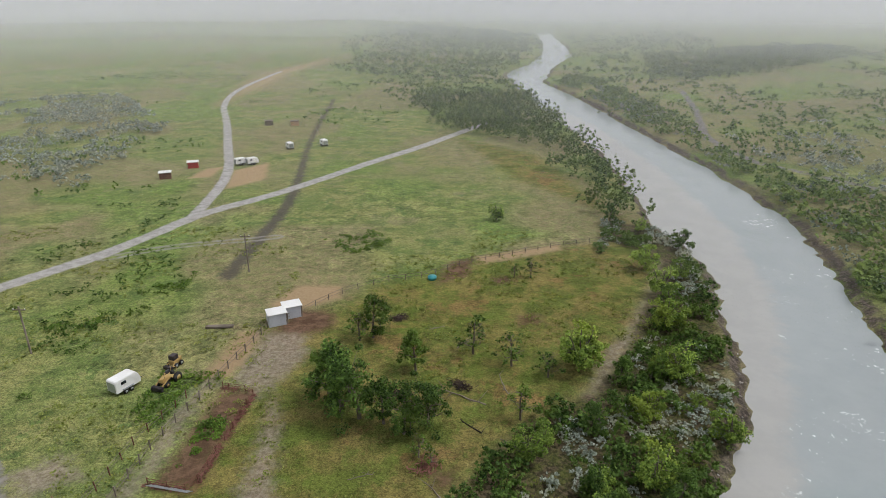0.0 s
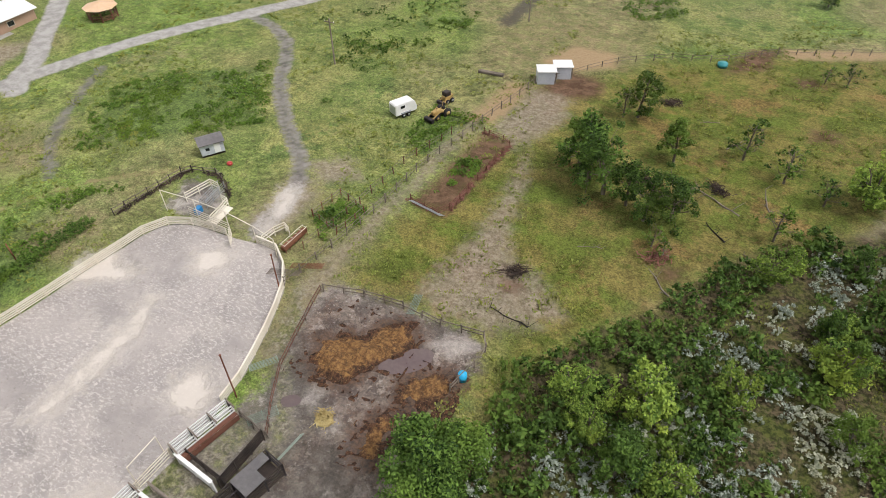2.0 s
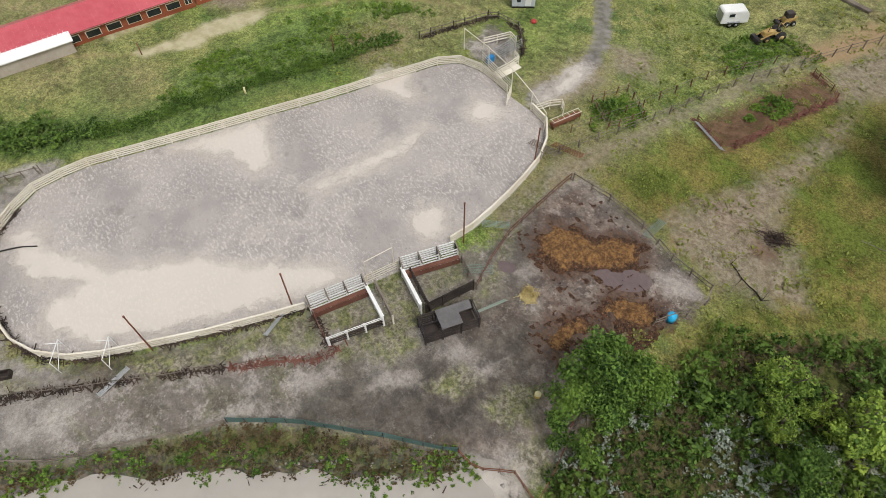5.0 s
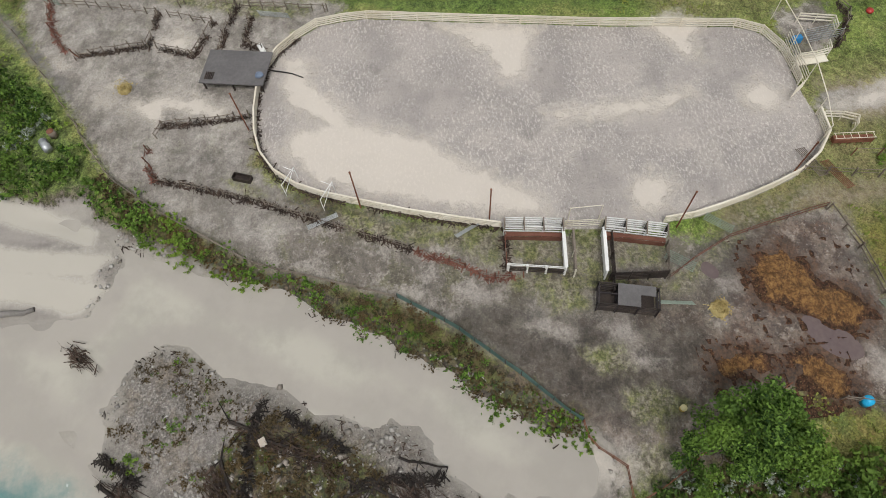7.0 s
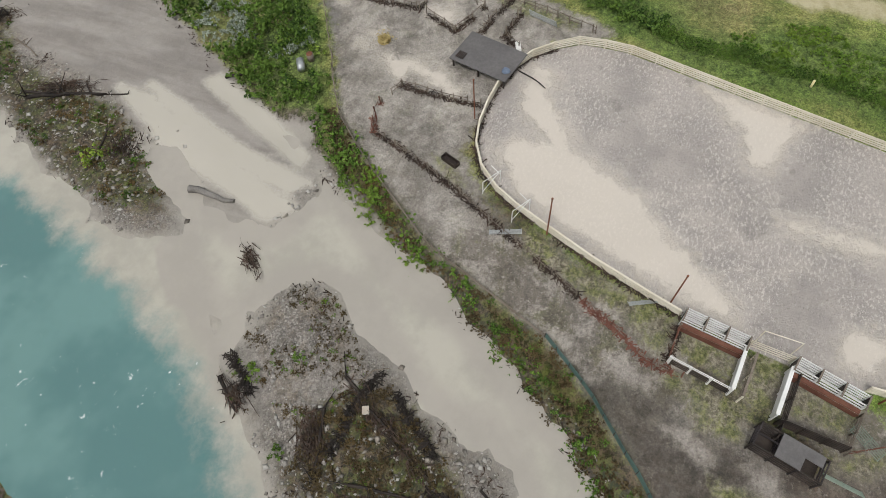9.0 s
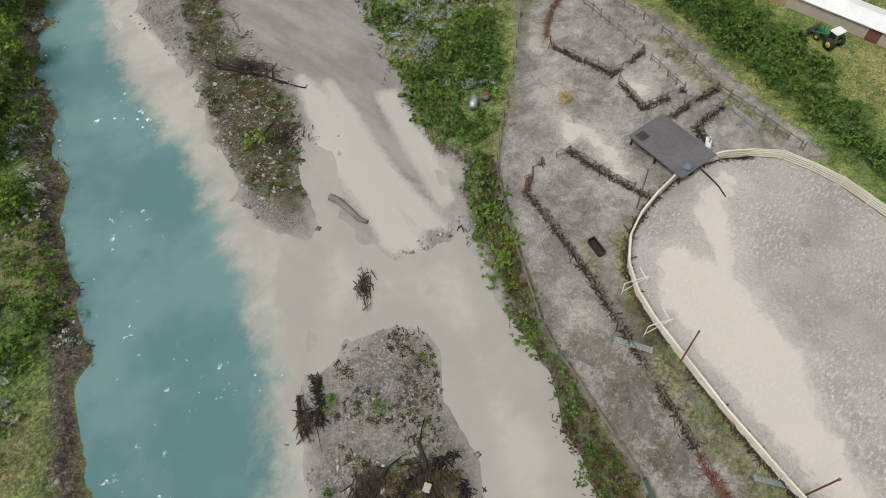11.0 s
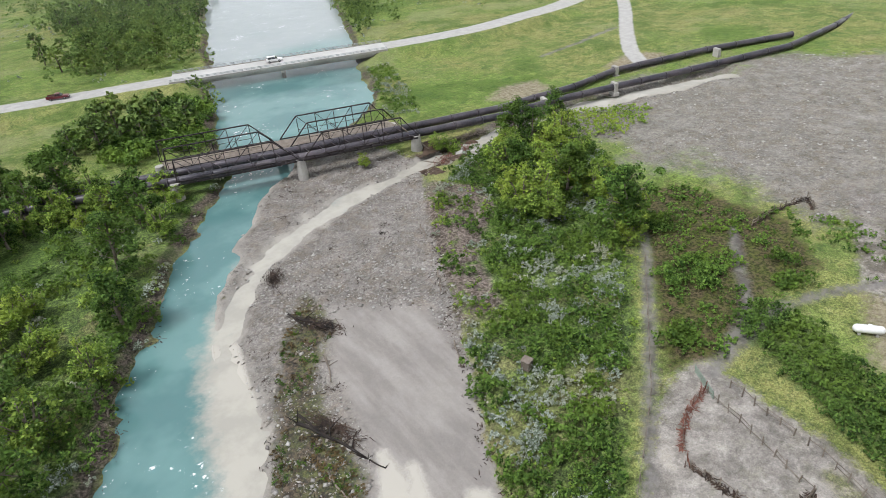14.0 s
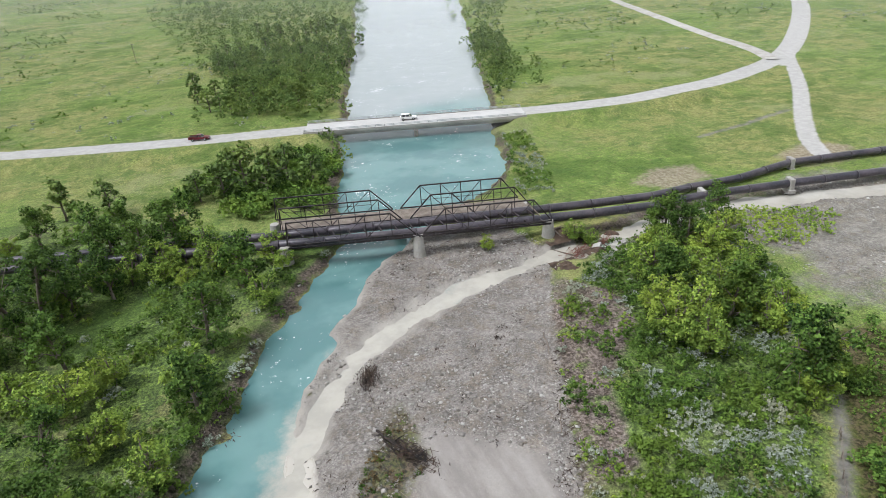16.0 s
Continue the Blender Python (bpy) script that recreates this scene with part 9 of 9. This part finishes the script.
# the thin track beyond the road bridge
def ribbon(name, pts, width, material, lift, label):
    c = np.array(rounded(pts, 3, False))
    d = np.gradient(c, axis=0)
    d /= np.linalg.norm(d, axis=1, keepdims=True)
    s = np.stack([-d[:, 1], d[:, 0]], 1) * width / 2
    bm = bmesh.new()
    rows = []
    for p, q in zip(c, s):
        rows.append([bm.verts.new((*(p + q * k), ground_z(*(p + q * k)) + lift - (0.5 if abs(k) > 1 else 0))) for k in (-1.6, -1, 1, 1.6)])
    for a, b in zip(rows, rows[1:]):
        for k in range(3):
            bm.faces.new((a[k], a[k + 1], b[k + 1], b[k])).smooth = True
    return tagged(part(name, bm, material, None), label, "road", "", "structure")


ribbon("road", FAR_ROAD, 4.0, plain("pale_gravel", (0.30, 0.28, 0.25), (0.43, 0.41, 0.38), 1.0, 0.8), 0.3, "thin pale gravel track over the meadow")

for (x, y), h, lab in [((-64.2, 22.8), 2.4, "slim brown wooden post in the hedge"), ((-77, 2.6), 1.8, "slim brown wooden post at the flooded hollow"), ((-62.9, 10.5), 1.0, "short pale marker post behind the arena fence")]:
    post_ = thing("marker_post", (x, y, 0), lab, "post", "marker posts")
    disc("shaft", (0, 0, h / 2 - 0.05), 0.07 if h > 1.5 else 0.12, h + 0.1, "z", RUST if h > 1.5 else CREAMLID, post_)
    disc("cap", (0, 0, h + 0.03), 0.08 if h > 1.5 else 0.13, 0.05, "z", RUST if h > 1.5 else CREAMLID, post_)
# standing puddles in the corral
PUDDLE = plain("muddy_puddle", (0.105, 0.072, 0.072), (0.15, 0.112, 0.105), 0.5, 0.32, 0, 0.0, 0.6)
for pts, lab in [([(-21.4, 27.6), (-21.2, 28.7), (-19.6, 31.1), (-17.8, 31.9), (-17, 31.1), (-17.6, 29.1), (-19.7, 27.6)], "dark purple-brown puddle between the manure heaps"), ([(-27.5, 21.2), (-26.2, 22.3), (-25.2, 21.6), (-26.4, 20.4)], "shallow brown puddle near the hay")]:
    bm = bmesh.new()
    ring = rounded(pts, 3)
    zp = max(ground_z(x, y) for x, y in ring) + 0.015
    a = [bm.verts.new((x, y, zp)) for x, y in ring]
    b = [bm.verts.new((x, y, zp - 0.15)) for x, y in ring]
    bm.faces.new(a)
    for i in range(len(ring)):
        bm.faces.new((a[i], b[i], b[(i + 1) % len(ring)], a[(i + 1) % len(ring)]))
    bmesh.ops.recalc_face_normals(bm, faces=bm.faces)
    tagged(part("puddle", bm, PUDDLE, None), lab, "puddle", "puddles")

# tufts of grass, weeds and low growth
def tuft(seed, h, r, n):
    rng = np.random.default_rng(seed)
    a = rng.random(n) * 6.283
    d = np.sqrt(rng.random(n)) * r
    p = np.stack([np.cos(a) * d, np.sin(a) * d, np.zeros(n)], 1)
    lean = np.stack([np.cos(a), np.sin(a), np.zeros(n)], 1) * (0.25 + 0.5 * rng.random((n, 1))) * h
    tip = p + lean + np.array([0, 0, 1]) * h * (0.5 + 0.6 * rng.random((n, 1)))
    s = np.stack([-np.sin(a), np.cos(a), np.zeros(n)], 1) * (0.05 + 0.07 * rng.random((n, 1)))
    m = (p + tip) / 2 + np.array([0, 0, 0.12 * h])
    return np.stack([p, m - s, tip, m + s], 1)


LEAF_GRASS = leafy("grass_tufts", (0.15, 0.20, 0.035), (0.33, 0.36, 0.10))
LEAF_WEED = leafy("weed_leaves", (0.05, 0.11, 0.017), (0.19, 0.30, 0.045))
LEAF_BROWN = leafy("dry_growth", (0.045, 0.033, 0.018), (0.185, 0.14, 0.072))
TUFTS = [tuft(400 + i, 0.22, 0.45, 14) for i in range(5)]
LOW = [shrub_cloud(np.random.default_rng(440 + i), 0.6, 0.6, 0.10, 6, 13) for i in range(4)]


def meadow(x, y):
    return (water_depth(x, y) < -2.5) & (area(x, y, ARENA) < -1) & (area(x, y, YARD) < -0.3) & (area(x, y, BAR) < -0.5) & (area(x, y, FAN) < 0) & (line_distance(x, y, MAIN_ROAD) > 2.6) & (line_distance(x, y, LANE) > 2)


p = scatter(rng0, 9000, meadow, (-112, 36, 20, 130))
thicket("grass", p[grid_noise(p[:, 0], p[:, 1], 9, 31) > 0.58], TUFTS, (0.7, 1.5), LEAF_GRASS, "uneven tufts of green meadow grass", "grass")
p = scatter(rng0, 15000, lambda x, y: np.maximum.reduce([area(x, y, w) for w in WEEDS]) > -0.8, (-92, -8, 0, 130))
p = p[grid_noise(p[:, 0], p[:, 1], 2.6, 32) * 0.6 + grid_noise(p[:, 0], p[:, 1], 9, 33) * 0.4 > 0.46]
thicket("weeds", p, LOW, (0.6, 1.3), LEAF_WEED, "dark green weed patches on the meadow", "weeds")
p = scatter(rng0, 5200, lambda x, y: (area(x, y, [(-43, -36), (-31, -20), (-26, -6), (-14, 8), (-13, 5.5), (-19, -2), (-25, -12), (-31, -22), (-38, -33)]) > -0.3), (-44, -12, -37, 9))
w = scatter(rng0, 2600, lambda x, y: np.maximum.reduce([area(x, y, q) for q in ([(-39.1, 43.1), (-37.7, 46.8), (-34.4, 47), (-33.3, 44.5), (-35.9, 40.4)], [(-28.4, 57.5), (-28, 62), (-25.2, 62), (-25.5, 58)], [(-29.1, 53.6), (-28.4, 57.5), (-26.8, 56.2), (-28.2, 53.4)])]) > 0, (-40, -24, 40, 63))
w = w[grid_noise(w[:, 0], w[:, 1], 1.6, 34) > 0.4]
thicket("pen_weeds", w, LOW, (0.5, 1.1), LEAF_WEED, "rank green weeds in the small pens", "weeds")
thicket("bank_growth", p[p[:, 0] % 1 < 0.74], LOW, (0.35, 0.95), LEAF_BROWN, "brown trampled growth on the river bank", "weeds")
thicket("bank_weeds", p[p[:, 0] % 1 >= 0.74], LOW, (0.35, 0.9), LEAF_DARK, "green weeds on the river bank", "weeds")
p = scatter(rng0, 2600, lambda x, y: area(x, y, [(-44, -92), (-44, -83), (-38, -77), (-35.5, -67), (-36, -60), (-31, -52), (-26, -46), (-24.5, -52), (-25, -57), (-31, -72), (-38, -85)]) > -0.3, (-46, -22, -94, -44))
p = p[grid_noise(p[:, 0], p[:, 1], 2.4, 45) > 0.5]
thicket("bar_growth", p[p[:, 0] % 1 < 0.6], LOW, (0.35, 0.9), LEAF_BROWN, "brown and olive growth on the gravel bar", "weeds")
thicket("bar_weeds", p[p[:, 0] % 1 >= 0.6], LOW, (0.4, 0.9), LEAF_DARK, "green weeds on the gravel bar", "weeds")
p = scatter(rng0, 700, lambda x, y: area(x, y, [(-15, -22), (-18, -17), (-13, -9), (-6, -6), (-2, -12), (-8, -22)]) > 0, (-20, 0, -24, -4))
thicket("island_growth", p, LOW, (0.5, 1.1), LEAF_BROWN, "brown and olive growth on the island", "weeds")
p = scatter(rng0, 6000, lambda x, y: (area(x, y, ISLAND) > 0.2) & (grid_noise(x, y, 1.6, 47) * 0.5 + grid_noise(x, y, 5, 48) * 0.5 > 0.5), (-30, 0, -36, 4))
thicket("island_scrub", p[p[:, 0] % 1 < 0.8], LOW, (0.2, 0.55), LEAF_BROWN, "brown flattened scrub between the island's stones", "weeds")
thicket("island_weeds", p[p[:, 0] % 1 >= 0.8], LOW, (0.2, 0.6), LEAF_WEED, "olive green weeds between the island's stones", "weeds")
DRIFT = [[(-18.6, -18.3), (-16.8, -19.0), (-14.2, -19.4), (-13.0, -19.1), (-11.2, -19.7)], [(-17.5, -16.4), (-16.0, -14.3), (-14.1, -11.3)], [(-11.4, -10.7), (-11.5, -7.8), (-11.2, -3.7)], [(-15.4, -31.6), (-14.3, -29.7), (-13.2, -28.3)]]
for i, pts in enumerate(DRIFT):
    c = np.array([(x, y, ground_z(x, y)) for x, y in along(pts, 0.22)])
    ob = new("driftwood_pile", quad_mesh("driftwood_pile", twigs(np.random.default_rng(520 + i), c, 0.22, 0.16, 0.42, 9), BLACKWOOD))
    tagged(ob, "black tangled line of driftwood on the gravel island", "driftwood", "", "stuff")
for i, (x, y, s) in enumerate([(-28.7, -57, 1.0), (-14.8, -28.6, 0.6), (-17.4, -25.5, 0.5), (-9.6, -23.6, 0.6), (-30.4, -19.8, 0.8), (-37.0, -31.0, 0.9), (-34.2, -26.2, 0.8), (-26.0, -10.2, 0.6), (-41.5, -36.5, 1.0), (-35.4, -30.2, 0.7), (-33.0, -24.4, 0.6),
        (-37, 44.5, 0.9), (-36, 43.2, 0.7), (-27, 58, 0.6), (-27.6, 60, 0.7), (12.3, 134.6, 1.2), (-52.5, 66, 0.6), (-45, 98, 0.8), (-70, 60, 0.5)]):
    q = VAR[i % 5] * s
    ob = new("shrub", quad_mesh("shrub", q, LEAF_LIGHT if i == 0 else LEAF_SHRUB))
    ob.location = (x, y, ground_z(x, y) - 0.05)
    tagged(ob, "single leafy green shrub on the open ground", "shrub", "single shrubs")


# ---------------------------------------------------------------- see-through rings standing in for the rain haze that closes the distance
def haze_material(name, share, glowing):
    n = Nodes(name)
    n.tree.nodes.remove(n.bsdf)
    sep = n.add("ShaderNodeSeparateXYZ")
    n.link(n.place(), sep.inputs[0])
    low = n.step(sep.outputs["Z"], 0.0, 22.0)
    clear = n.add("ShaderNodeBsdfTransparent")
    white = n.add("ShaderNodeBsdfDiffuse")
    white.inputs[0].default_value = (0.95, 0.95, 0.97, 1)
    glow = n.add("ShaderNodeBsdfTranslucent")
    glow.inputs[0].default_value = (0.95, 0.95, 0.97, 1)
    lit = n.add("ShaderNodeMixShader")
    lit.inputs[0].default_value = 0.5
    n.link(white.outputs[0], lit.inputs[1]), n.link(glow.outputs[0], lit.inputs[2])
    # the outer rings also glow, added to whiten the far haze
    ring_emission = n.add("ShaderNodeEmission")
    ring_emission.inputs[0].default_value, ring_emission.inputs[1].default_value = (0.94, 0.97, 1.0, 1), 0.95
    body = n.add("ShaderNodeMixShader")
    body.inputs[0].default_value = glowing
    n.link(lit.outputs[0], body.inputs[1]), n.link(ring_emission.outputs[0], body.inputs[2])
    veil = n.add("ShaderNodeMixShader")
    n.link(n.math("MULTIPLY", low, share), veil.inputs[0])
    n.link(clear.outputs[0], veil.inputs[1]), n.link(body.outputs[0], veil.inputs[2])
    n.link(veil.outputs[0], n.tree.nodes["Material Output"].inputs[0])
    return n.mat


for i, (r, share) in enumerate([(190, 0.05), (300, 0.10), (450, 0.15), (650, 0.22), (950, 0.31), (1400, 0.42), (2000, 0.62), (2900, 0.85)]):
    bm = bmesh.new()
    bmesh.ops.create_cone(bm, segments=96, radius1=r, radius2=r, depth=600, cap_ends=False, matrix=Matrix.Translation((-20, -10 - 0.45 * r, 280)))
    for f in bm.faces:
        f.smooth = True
    ob = part("backdrop", bm, haze_material("haze_sheet", share, 0.55 if r > 700 else 0.0), None)
    tagged(ob, "see-through ring sheet standing in for distant rain haze, outer ones glowing", "haze", "", "structure")
